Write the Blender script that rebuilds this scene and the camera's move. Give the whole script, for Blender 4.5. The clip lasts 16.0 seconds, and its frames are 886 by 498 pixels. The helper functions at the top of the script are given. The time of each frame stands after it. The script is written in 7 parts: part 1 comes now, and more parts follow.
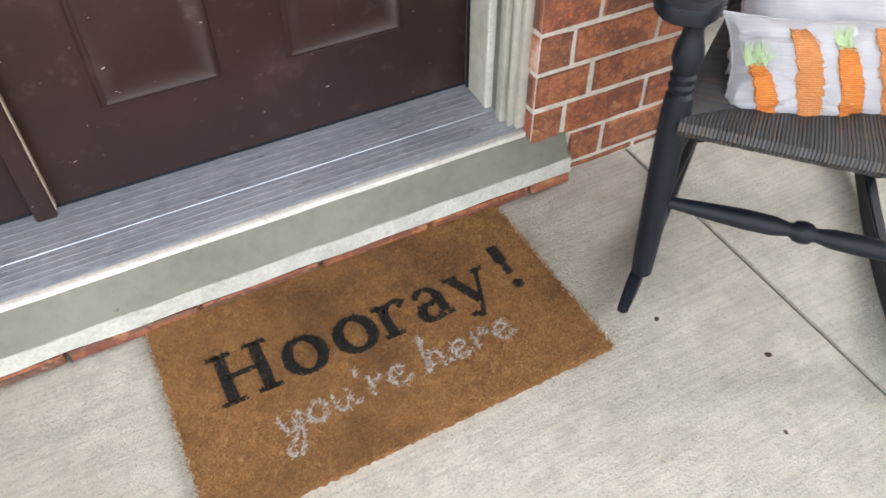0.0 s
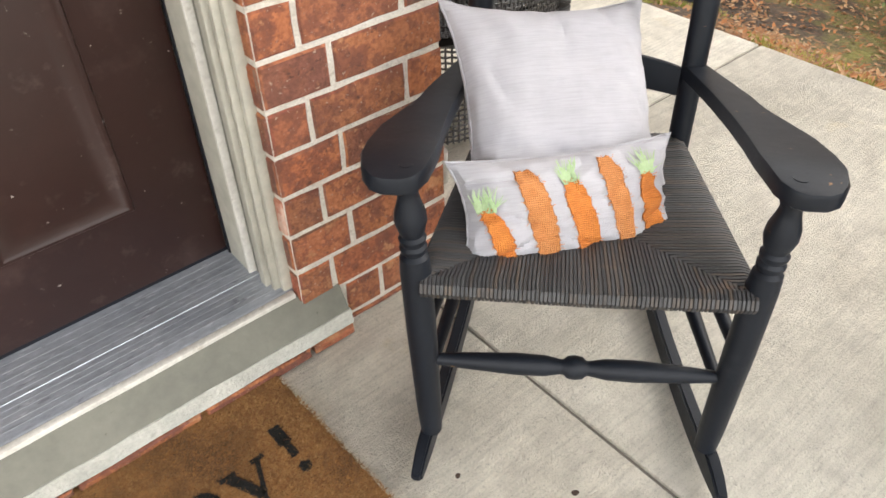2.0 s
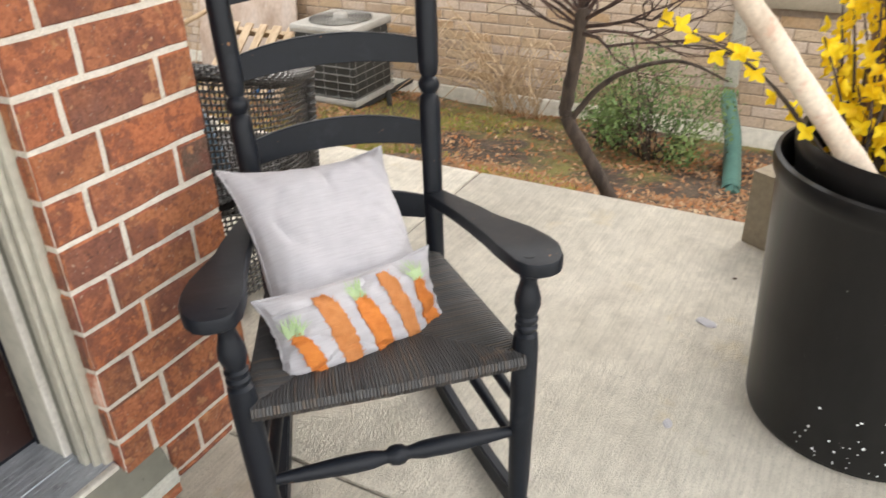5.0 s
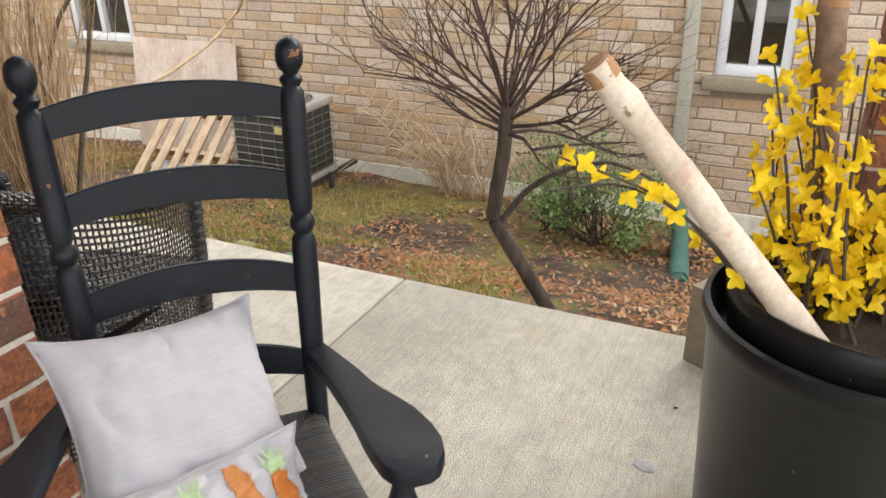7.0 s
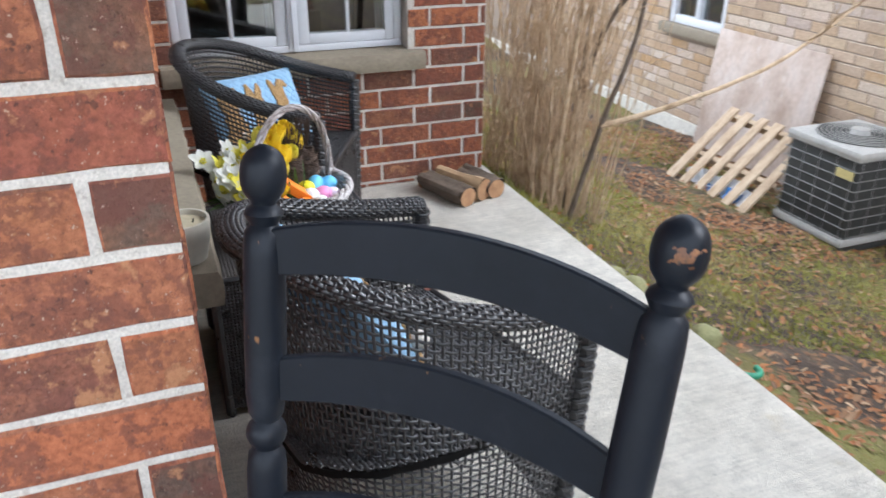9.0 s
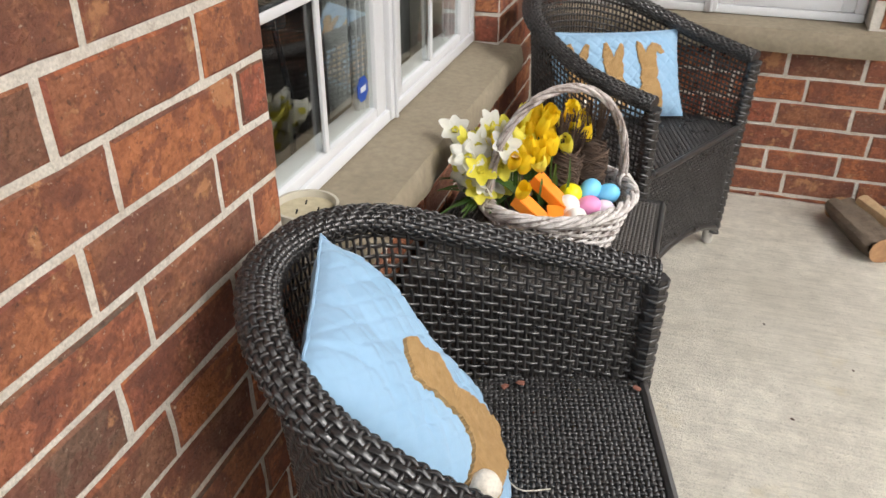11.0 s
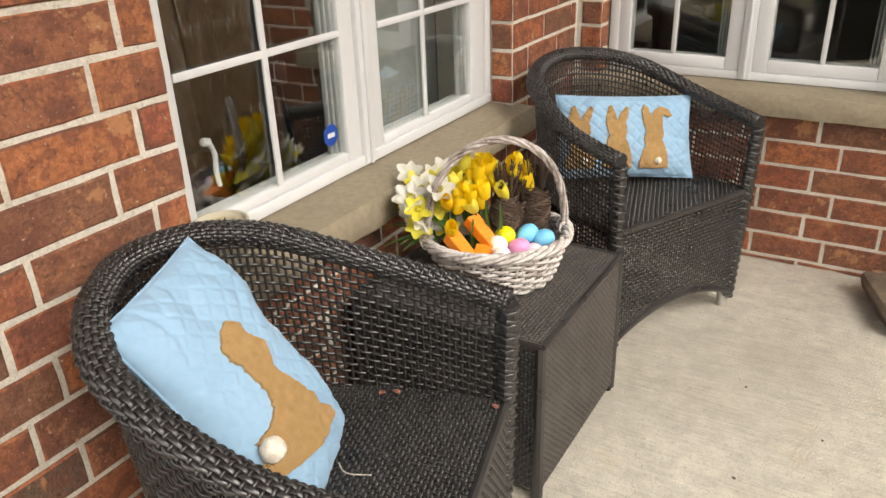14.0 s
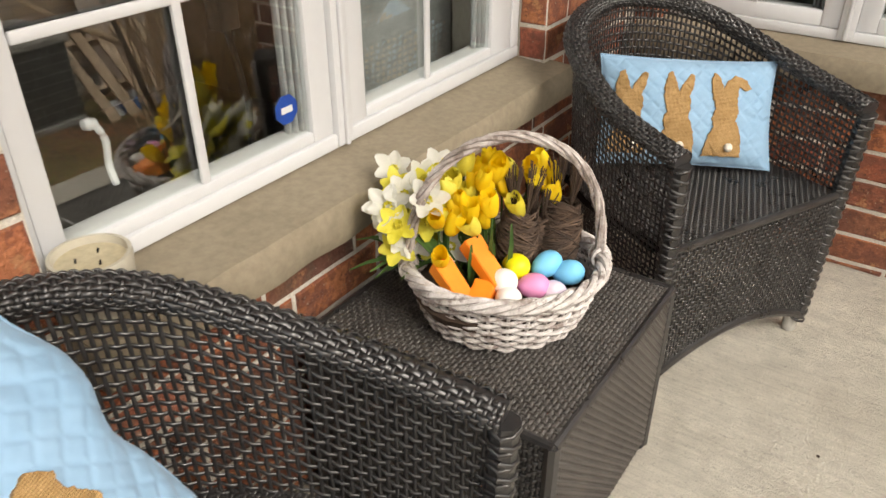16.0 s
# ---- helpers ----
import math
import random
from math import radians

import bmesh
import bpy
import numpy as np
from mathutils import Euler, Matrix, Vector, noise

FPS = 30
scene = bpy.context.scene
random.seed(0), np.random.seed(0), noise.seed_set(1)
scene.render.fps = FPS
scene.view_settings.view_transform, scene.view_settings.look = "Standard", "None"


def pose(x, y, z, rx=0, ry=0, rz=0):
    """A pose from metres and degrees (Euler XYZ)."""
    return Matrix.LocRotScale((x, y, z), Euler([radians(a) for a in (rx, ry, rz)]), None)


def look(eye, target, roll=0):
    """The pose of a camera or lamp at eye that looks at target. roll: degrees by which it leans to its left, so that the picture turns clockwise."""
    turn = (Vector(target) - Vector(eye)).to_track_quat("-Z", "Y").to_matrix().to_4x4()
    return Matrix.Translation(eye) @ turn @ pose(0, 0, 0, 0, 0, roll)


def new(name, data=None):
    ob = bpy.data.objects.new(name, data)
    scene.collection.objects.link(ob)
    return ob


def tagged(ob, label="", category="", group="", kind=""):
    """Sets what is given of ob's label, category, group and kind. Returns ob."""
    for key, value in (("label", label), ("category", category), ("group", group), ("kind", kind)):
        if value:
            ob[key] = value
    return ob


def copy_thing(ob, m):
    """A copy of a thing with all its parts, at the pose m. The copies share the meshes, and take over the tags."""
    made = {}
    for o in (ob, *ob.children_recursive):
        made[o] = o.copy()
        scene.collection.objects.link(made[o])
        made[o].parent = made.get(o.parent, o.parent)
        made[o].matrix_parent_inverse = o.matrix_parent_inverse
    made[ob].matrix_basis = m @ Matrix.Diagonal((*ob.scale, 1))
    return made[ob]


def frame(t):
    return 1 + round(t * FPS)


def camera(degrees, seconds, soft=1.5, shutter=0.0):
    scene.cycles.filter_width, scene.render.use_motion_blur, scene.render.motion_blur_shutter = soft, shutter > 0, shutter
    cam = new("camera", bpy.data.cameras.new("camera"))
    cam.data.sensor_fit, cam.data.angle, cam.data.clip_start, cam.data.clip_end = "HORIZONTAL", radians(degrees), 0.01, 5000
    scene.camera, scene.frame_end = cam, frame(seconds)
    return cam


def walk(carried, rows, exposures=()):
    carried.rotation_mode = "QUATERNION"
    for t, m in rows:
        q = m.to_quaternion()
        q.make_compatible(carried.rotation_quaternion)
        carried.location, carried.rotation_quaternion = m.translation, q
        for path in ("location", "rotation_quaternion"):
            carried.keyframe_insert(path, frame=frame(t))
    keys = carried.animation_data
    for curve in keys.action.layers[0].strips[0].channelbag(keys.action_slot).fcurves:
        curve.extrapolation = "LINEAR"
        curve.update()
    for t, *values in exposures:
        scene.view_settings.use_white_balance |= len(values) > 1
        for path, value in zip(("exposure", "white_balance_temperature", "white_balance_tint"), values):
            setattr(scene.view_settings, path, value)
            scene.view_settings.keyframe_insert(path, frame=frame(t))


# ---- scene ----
cam = camera(60.0, 16.0, shutter=0.28)
PATH = [
    (0, (-1.157, -1.086, 1.188), (-0.534, 0.136, -0.268), -0.2),
    (0.5, (-1.159, -1.106, 1.21), (-0.403, 0.086, -0.207), -0.3),
    (1, (-1.113, -1.091, 1.233), (-0.249, 0.075, -0.143), -0.3),
    (1.5, (-0.986, -1.066, 1.233), (-0.062, 0.106, -0.098), -1.1),
    (2, (-0.88, -1.051, 1.22), (0.089, 0.123, -0.078), -1.7),
    (2.5, (-0.811, -1.056, 1.217), (0.179, 0.123, -0.06), -2.6),
    (3, (-0.79, -1.072, 1.226), (0.242, 0.099, -0.026), -3.1),
    (3.5, (-0.827, -1.098, 1.235), (0.285, 0.049, 0.031), -3.4),
    (4, (-0.924, -1.117, 1.255), (0.305, -0.028, 0.114), -3.2),
    (4.5, (-1.042, -1.137, 1.266), (0.332, -0.146, 0.204), -2.8),
    (5, (-1.078, -1.16, 1.299), (0.439, -0.304, 0.316), -1.8),
    (5.2, (-1.066, -1.167, 1.303), (0.502, -0.363, 0.357), -1.6),
    (7.3, (-0.638, -1.152, 1.341), (0.991, -0.333, 0.519), -1.3),
    (7.5, (-0.573, -1.08, 1.342), (1.022, -0.202, 0.513), -1.3),
    (8, (-0.445, -0.95, 1.364), (0.987, 0.167, 0.524), -1.6),
    (8.5, (-0.218, -0.886, 1.364), (0.838, 0.591, 0.527), -0.5),
    (8.9, (-0.05, -0.806, 1.381), (0.673, 0.838, 0.502), 1.0),
    (9, (-0.01, -0.781, 1.372), (0.638, 0.897, 0.498), 0.2),
    (9.5, (0.13, -0.581, 1.369), (0.545, 1.166, 0.489), -0.4),
    (10, (0.23, -0.421, 1.352), (0.441, 1.346, 0.439), 0.7),
    (10.2, (0.303, -0.378, 1.341), (0.328, 1.378, 0.385), 0.9),
    (12.3, (0.824, -0.219, 1.315), (0.052, 1.331, 0.314), -1.3),
    (12.5, (0.867, -0.237, 1.334), (0.083, 1.333, 0.374), -1.2),
    (13, (1.024, -0.246, 1.346), (0.177, 1.335, 0.46), -1.3),
    (13.5, (1.093, -0.253, 1.345), (0.183, 1.307, 0.485), -1.8),
    (14, (1.118, -0.248, 1.341), (0.173, 1.291, 0.482), -2.1),
    (14.5, (1.13, -0.215, 1.332), (0.178, 1.305, 0.446), -2.1),
    (15, (1.065, -0.105, 1.315), (0.115, 1.39, 0.385), -1.8),
    (15.5, (0.942, 0.083, 1.307), (-0.007, 1.544, 0.326), -1.3),
    (16, (0.891, 0.264, 1.294), (-0.066, 1.677, 0.251), -0.0),
]
walk(cam, [(t, look(eye, target, roll)) for t, eye, target, roll in PATH],
     exposures=[(0, 1.31, 6150, 10), (2.5, 1.31, 6600, 10), (7.5, 1.0, 6500, 10), (8.1, 1.12, 6200, 10), (9.0, 1.14, 5500, 10), (10.2, 1.15, 5900, 10), (12.5, 1.23, 7000, 10), (16, 1.24, 7000, 10)])
# ---------- world, sun, exposure ----------
world = bpy.data.worlds.new("world")
scene.world = world
world.use_nodes = True
wn = world.node_tree.nodes
sky = wn.new("ShaderNodeTexSky")
sky.sky_type = 'NISHITA'
sky.sun_disc = False
sky.sun_elevation = radians(39)
sky.sun_rotation = radians(110)
sky.air_density, sky.dust_density, sky.ozone_density = 1.0, 4.0, 1.0
wmix = wn.new("ShaderNodeMix")
wmix.data_type = 'RGBA'
wmix.inputs[0].default_value = 0.8
wmix.inputs[7].default_value = (14.2, 14.0, 13.7, 1)
world.node_tree.links.new(sky.outputs[0], wmix.inputs[6])
world.node_tree.links.new(wmix.outputs[2], wn["Background"].inputs[0])
wn["Background"].inputs[1].default_value = 0.13
sun = new("sun", bpy.data.lights.new("sun", 'SUN'))
sun.data.energy, sun.data.angle, sun.data.color = 1.05, radians(25), (1, 0.96, 0.9)
sun.matrix_world = look((7, -2.6, 6), (0, 0, 0))


# ---------- mesh helpers ----------
def part(name, bm, material, parent=None, label="", smooth=True):
    """Links a bmesh as one mesh object under parent."""
    me = bpy.data.meshes.new(name)
    bm.to_mesh(me)
    bm.free()
    me.materials.append(material)
    if smooth:
        me.shade_smooth()
        me.set_sharp_from_angle(angle=radians(38))
    ob = new(name, me)
    ob.parent = parent
    if label:
        ob["label"] = label
    return ob


def empty(name, m=None, **tags):
    ob = new(name)
    ob.empty_display_size = 0.1
    if m is not None:
        ob.matrix_world = m
    return tagged(ob, **tags)


def add_box(bm, x0, x1, y0, y1, z0, z1, bevel=0.0, m=None):
    r = bmesh.ops.create_cube(bm, size=1)
    vs = r["verts"]
    bmesh.ops.transform(bm, verts=vs, matrix=Matrix.Translation(((x0 + x1) / 2, (y0 + y1) / 2, (z0 + z1) / 2)) @ Matrix.Diagonal((x1 - x0, y1 - y0, z1 - z0, 1)))
    if bevel:
        es = list({e for v in vs for e in v.link_edges})
        r2 = bmesh.ops.bevel(bm, geom=es, offset=bevel, segments=2, affect='EDGES', profile=0.5)
        vs = list({v for f in r2["faces"] for v in f.verts} | {v for v in vs if v.is_valid})
    if m is not None:
        bmesh.ops.transform(bm, verts=vs, matrix=m)
    return vs


def box(*a, **k):
    bm = bmesh.new()
    add_box(bm, *a, **k)
    return bm


def sweep(bm, pts, radii, seg=8, closed=False, flat=1.0, up=(0, 0, 1), cap=True):
    """A tube along pts; radii one number or one for each point; flat squashes it along up."""
    pts = [Vector(p) for p in pts]
    n = len(pts)
    if not hasattr(radii, "__len__"):
        radii = [radii] * n
    rings = []
    side = None
    for i, p in enumerate(pts):
        a = pts[(i - 1) % n] if (closed or i > 0) else p
        b = pts[(i + 1) % n] if (closed or i < n - 1) else p
        d = (b - a).normalized()
        u = Vector(up)
        if abs(d.dot(u)) > 0.95:
            u = Vector((1, 0, 0)) if abs(d.x) < 0.9 else Vector((0, 1, 0))
        s = d.cross(u).normalized()
        if side is not None and s.dot(side) < 0:
            s = -s
        side = s
        w = s.cross(d).normalized()
        rings.append([bm.verts.new(p + s * (math.cos(t) * radii[i]) + w * (math.sin(t) * radii[i] * flat)) for t in [2 * math.pi * k / seg for k in range(seg)]])
    for i in range(n if closed else n - 1):
        r0, r1 = rings[i], rings[(i + 1) % n]
        for k in range(seg):
            bm.faces.new((r0[k], r0[(k + 1) % seg], r1[(k + 1) % seg], r1[k]))
    if cap and not closed:
        bm.faces.new(rings[0][::-1])
        bm.faces.new(rings[-1])
    return rings


def tube(pts, radii, **k):
    bm = bmesh.new()
    sweep(bm, pts, radii, **k)
    bmesh.ops.recalc_face_normals(bm, faces=bm.faces)
    return bm


def turned(a, b, profile, seg=14):
    """A turned wooden member from a to b; profile: (share of the length, radius)."""
    a, b = Vector(a), Vector(b)
    return tube([a.lerp(b, s) for s, r in profile], [r for s, r in profile], seg=seg)


def lathe(profile, seg=40, m=None, wobble=0.0, seed=0):
    bm = bmesh.new()
    rings = []
    for r, z in profile:
        ring = []
        for k in range(seg):
            t = 2 * math.pi * k / seg
            rr = r * (1 + wobble * noise.noise((math.cos(t) * 1.5 + seed, math.sin(t) * 1.5, z * 6)))
            ring.append(bm.verts.new((rr * math.cos(t), rr * math.sin(t), z)))
        rings.append(ring)
    for r0, r1 in zip(rings, rings[1:]):
        for k in range(seg):
            bm.faces.new((r0[k], r0[(k + 1) % seg], r1[(k + 1) % seg], r1[k]))
    if profile[0][0] > 1e-4:
        bm.faces.new(rings[0][::-1])
    if profile[-1][0] > 1e-4:
        bm.faces.new(rings[-1])
    bmesh.ops.remove_doubles(bm, verts=bm.verts, dist=1e-5)
    bmesh.ops.recalc_face_normals(bm, faces=bm.faces)
    if m is not None:
        bm.transform(m)
    return bm


def spline(pts, n=8):
    """Catmull-Rom through pts, n steps a span."""
    pts = [Vector(p) for p in pts]
    out = []
    for i in range(len(pts) - 1):
        p0, p1, p2, p3 = pts[max(i - 1, 0)], pts[i], pts[i + 1], pts[min(i + 2, len(pts) - 1)]
        for k in range(n):
            t = k / n
            out.append(0.5 * ((2 * p1) + (p2 - p0) * t + (2 * p0 - 5 * p1 + 4 * p2 - p3) * t * t + (3 * p1 - p0 - 3 * p2 + p3) * t ** 3))
    return out + [pts[-1]]


# ---------- materials ----------
def material(name, colors, rough=0.7, scale=8.0, detail=6.0, bump=0.2, bump_scale=60.0, metal=0.0, rand=None, spots=None, rough_var=0.1, stretch=None, dist=0.002, weave=None, sheen=0.0, spec=0.5, grain=0.35, island=False, streak=None, glow=0.0, streak_mix=0.3):
    """A node material: colours mixed by two noises, optional ramp of per-object colours, spots of wear, fine relief."""
    m = bpy.data.materials.new(name)
    m.use_nodes = True
    nt = m.node_tree
    nd, ln = nt.nodes, nt.links
    b = nd["Principled BSDF"]
    tc = nd.new("ShaderNodeTexCoord")
    vec = tc.outputs["Object"]
    if stretch:
        mp = nd.new("ShaderNodeMapping")
        mp.inputs["Scale"].default_value = stretch
        ln.new(vec, mp.inputs["Vector"])
        vec = mp.outputs[0]
    oi = nd.new("ShaderNodeObjectInfo")
    shift = nd.new("ShaderNodeVectorMath")
    shift.operation = 'ADD'
    sc = nd.new("ShaderNodeMath")
    sc.operation = 'MULTIPLY'
    sc.inputs[1].default_value = 37.0
    ln.new(oi.outputs["Random"], sc.inputs[0])
    ln.new(vec, shift.inputs[0])
    ln.new(sc.outputs[0], shift.inputs[1])
    vec = shift.outputs[0]

    def nz(s, d=detail, r=0.6):
        n = nd.new("ShaderNodeTexNoise")
        n.inputs["Scale"].default_value = s
        n.inputs["Detail"].default_value = d
        n.inputs["Roughness"].default_value = r
        ln.new(vec, n.inputs["Vector"])
        return n.outputs["Fac"]

    def ramp(fac, stops):
        r = nd.new("ShaderNodeValToRGB")
        e = r.color_ramp.elements
        while len(e) < len(stops):
            e.new(0.5)
        for el, (p, c) in zip(e, stops):
            el.position = p
            el.color = (*c, 1)
        ln.new(fac, r.inputs[0])
        return r.outputs[0]

    def mix(fac, a, c, mode='MIX'):
        x = nd.new("ShaderNodeMix")
        x.data_type = 'RGBA'
        x.blend_type = mode
        if isinstance(fac, float):
            x.inputs[0].default_value = fac
        else:
            ln.new(fac, x.inputs[0])
        for s, v in ((6, a), (7, c)):
            if isinstance(v, tuple):
                x.inputs[s].default_value = (*v, 1)
            else:
                ln.new(v, x.inputs[s])
        return x.outputs[2]

    n1 = nz(scale)
    k = len(colors)
    col = ramp(n1, [(0.32 + 0.36 * i / max(k - 1, 1), c) for i, c in enumerate(colors)])
    if rand:
        pick = oi.outputs["Random"]
        if island:
            geo = nd.new("ShaderNodeNewGeometry")
            sm = nd.new("ShaderNodeMath")
            sm.operation = 'ADD'
            fr_ = nd.new("ShaderNodeMath")
            fr_.operation = 'FRACT'
            ln.new(pick, sm.inputs[0])
            ln.new(geo.outputs["Random Per Island"], sm.inputs[1])
            ln.new(sm.outputs[0], fr_.inputs[0])
            pick = fr_.outputs[0]
        rnd = ramp(pick, [(i / max(len(rand) - 1, 1), c) for i, c in enumerate(rand)])
        col = mix(ramp(nz(scale * 0.7), [(0.42, (0, 0, 0)), (0.62, (0.42, 0.42, 0.42))]), rnd, col)
    fine = nz(scale * 9, 4)
    col = mix(grain, col, ramp(fine, [(0.3, (0.55, 0.55, 0.55)), (0.7, (1.25, 1.25, 1.25))]), 'MULTIPLY')
    if spots:
        for s_scale, lo, hi, c, amount in spots:
            f = ramp(nz(s_scale, 5, 0.65), [(lo, (0, 0, 0)), (hi, (amount,) * 3)])
            col = mix(f, col, c)
    if streak:
        smp = nd.new("ShaderNodeMapping")
        smp.inputs["Scale"].default_value = streak
        ln.new(tc.outputs["Object"], smp.inputs["Vector"])
        sn = nd.new("ShaderNodeTexNoise")
        sn.inputs["Scale"].default_value = 1.0
        sn.inputs["Detail"].default_value = 3.0
        ln.new(smp.outputs[0], sn.inputs["Vector"])
        col = mix(streak_mix, col, ramp(sn.outputs["Fac"], [(0.36, (0.70, 0.70, 0.70)), (0.56, (1.12, 1.12, 1.12))]), 'MULTIPLY')
    if weave and weave < 120:
        cells = []
        for axis in ('X', 'Y'):
            wv = nd.new("ShaderNodeTexWave")
            wv.bands_direction = axis
            wv.inputs["Scale"].default_value = weave
            wv.inputs["Distortion"].default_value = 0.6
            ln.new(tc.outputs["Object"], wv.inputs["Vector"])
            cells.append(wv.outputs["Fac"])
        ml = nd.new("ShaderNodeMath")
        ml.operation = 'MULTIPLY'
        ln.new(cells[0], ml.inputs[0])
        ln.new(cells[1], ml.inputs[1])
        col = mix(0.5, col, ramp(ml.outputs[0], [(0.05, (0.55, 0.50, 0.45)), (0.55, (1.15, 1.15, 1.15))]), 'MULTIPLY')
    ln.new(col, b.inputs["Base Color"])
    if glow:
        tr = nd.new("ShaderNodeBsdfTranslucent")
        ln.new(col, tr.inputs["Color"])
        mx = nd.new("ShaderNodeMixShader")
        mx.inputs[0].default_value = glow
        ln.new(b.outputs[0], mx.inputs[1])
        ln.new(tr.outputs[0], mx.inputs[2])
        ln.new(mx.outputs[0], nd["Material Output"].inputs["Surface"])
    rr = nd.new("ShaderNodeMapRange")
    rr.inputs["To Min"].default_value = max(0.03, rough - rough_var)
    rr.inputs["To Max"].default_value = min(1, rough + rough_var)
    ln.new(n1, rr.inputs["Value"])
    ln.new(rr.outputs[0], b.inputs["Roughness"])
    b.inputs["Metallic"].default_value = metal
    b.inputs["Specular IOR Level"].default_value = spec
    if sheen:
        b.inputs["Sheen Weight"].default_value = sheen
    if bump:
        h = nz(bump_scale, 5, 0.7)
        if weave:
            w1 = nd.new("ShaderNodeTexWave")
            w1.bands_direction = 'X'
            w1.inputs["Scale"].default_value = weave
            ln.new(tc.outputs["Object"], w1.inputs["Vector"])
            w2 = nd.new("ShaderNodeTexWave")
            w2.bands_direction = 'Y'
            w2.inputs["Scale"].default_value = weave
            ln.new(tc.outputs["Object"], w2.inputs["Vector"])
            ad = nd.new("ShaderNodeMath")
            ad.operation = 'ADD'
            ln.new(w1.outputs["Fac"], ad.inputs[0])
            ln.new(w2.outputs["Fac"], ad.inputs[1])
            ad2 = nd.new("ShaderNodeMath")
            ad2.operation = 'ADD'
            ln.new(ad.outputs[0], ad2.inputs[0])
            ln.new(h, ad2.inputs[1])
            h = ad2.outputs[0]
        bp = nd.new("ShaderNodeBump")
        bp.inputs["Strength"].default_value = bump
        bp.inputs["Distance"].default_value = dist
        ln.new(h, bp.inputs["Height"])
        ln.new(bp.outputs[0], b.inputs["Normal"])
    return m


BRICK = material("red_brick", [(0.117, 0.048, 0.034), (0.306, 0.109, 0.053), (0.450, 0.190, 0.087)], 0.92, 13, bump=1.0, bump_scale=38, dist=0.013, island=True, grain=0.75, spec=0.3,
                 rand=[(0.387, 0.128, 0.060), (0.450, 0.176, 0.078), (0.306, 0.093, 0.060), (0.108, 0.078, 0.060), (0.432, 0.157, 0.068), (0.198, 0.104, 0.073), (0.378, 0.123, 0.058), (0.122, 0.087, 0.066), (0.414, 0.147, 0.072), (0.243, 0.090, 0.058)],
                 spots=[(9, 0.53, 0.57, (0.153, 0.059, 0.043), 0.62), (30, 0.51, 0.55, (0.135, 0.055, 0.041), 0.55), (15, 0.60, 0.66, (0.558, 0.275, 0.126), 0.55), (75, 0.62, 0.66, (0.054, 0.030, 0.025), 0.6), (120, 0.64, 0.68, (0.558, 0.437, 0.330), 0.55)])
BRICK_PALE = material("washed_brick", [(0.26, 0.09, 0.055), (0.38, 0.14, 0.085), (0.42, 0.22, 0.15)], 0.9, 22, bump=1.0, bump_scale=55, dist=0.006,
                      spots=[(30, 0.53, 0.62, (0.54, 0.40, 0.32), 0.7)])
MORTAR = material("mortar", [(0.60, 0.56, 0.49), (0.72, 0.68, 0.61)], 0.95, 30, bump=0.9, bump_scale=120, dist=0.006, grain=0.5, spots=[(14, 0.60, 0.70, (0.44, 0.38, 0.31), 0.5), (80, 0.58, 0.64, (0.40, 0.35, 0.29), 0.6)])
TAN_BRICK = material("tan_brick", [(0.419, 0.300, 0.191), (0.510, 0.391, 0.273), (0.564, 0.455, 0.346)], 0.9, 6, bump=0.9, bump_scale=30, dist=0.008, island=True, grain=0.5,
                     rand=[(0.510, 0.382, 0.264), (0.364, 0.264, 0.191), (0.455, 0.328, 0.200), (0.601, 0.510, 0.419), (0.428, 0.337, 0.282), (0.564, 0.455, 0.364), (0.419, 0.264, 0.127), (0.546, 0.428, 0.337), (0.582, 0.491, 0.400), (0.473, 0.328, 0.182), (0.528, 0.428, 0.346)])
TAN_MORTAR = material("tan_mortar", [(0.25, 0.19, 0.14), (0.33, 0.26, 0.20)], 0.95, 30, bump=0.4, bump_scale=100)
CONCRETE = material("concrete", [(0.62, 0.58, 0.49), (0.72, 0.678, 0.585), (0.80, 0.757, 0.66)], 0.85, 2.2, detail=8, bump=1.0, bump_scale=150, dist=0.012, grain=0.35, streak=(7, 120, 1), streak_mix=0.30,
                    spots=[(330, 0.54, 0.62, (0.36, 0.335, 0.28), 0.40), (0.7, 0.50, 0.68, (0.50, 0.47, 0.405), 0.5), (18, 0.64, 0.74, (0.40, 0.37, 0.31), 0.3), (130, 0.60, 0.65, (0.30, 0.28, 0.24), 0.5), (1.3, 0.55, 0.75, (0.46, 0.42, 0.345), 0.35), (6, 0.66, 0.78, (0.36, 0.34, 0.305), 0.35), (3.1, 0.63, 0.70, (0.62, 0.52, 0.32), 0.35)])
JOINT = material("dark_joint", [(0.16, 0.145, 0.12), (0.24, 0.22, 0.19)], 0.95, 20, bump=0.6, bump_scale=90)
STONE = material("sill_stone", [(0.242, 0.203, 0.144), (0.282, 0.237, 0.172)], 0.85, 6, bump=0.5, bump_scale=50, dist=0.003)
GREY_PAINT = material("grey_sill_paint", [(0.125, 0.125, 0.10), (0.17, 0.168, 0.136)], 0.6, 4, bump=0.4, bump_scale=40, grain=0.3, spots=[(7, 0.58, 0.68, (0.17, 0.165, 0.13), 0.55), (40, 0.68, 0.72, (0.07, 0.065, 0.05), 0.7)])
CAULK = material("pale_sealant", [(0.42, 0.425, 0.38), (0.55, 0.55, 0.495)], 0.75, 16, bump=1.0, bump_scale=34, dist=0.012, spots=[(26, 0.60, 0.66, (0.33, 0.33, 0.28), 0.6)])
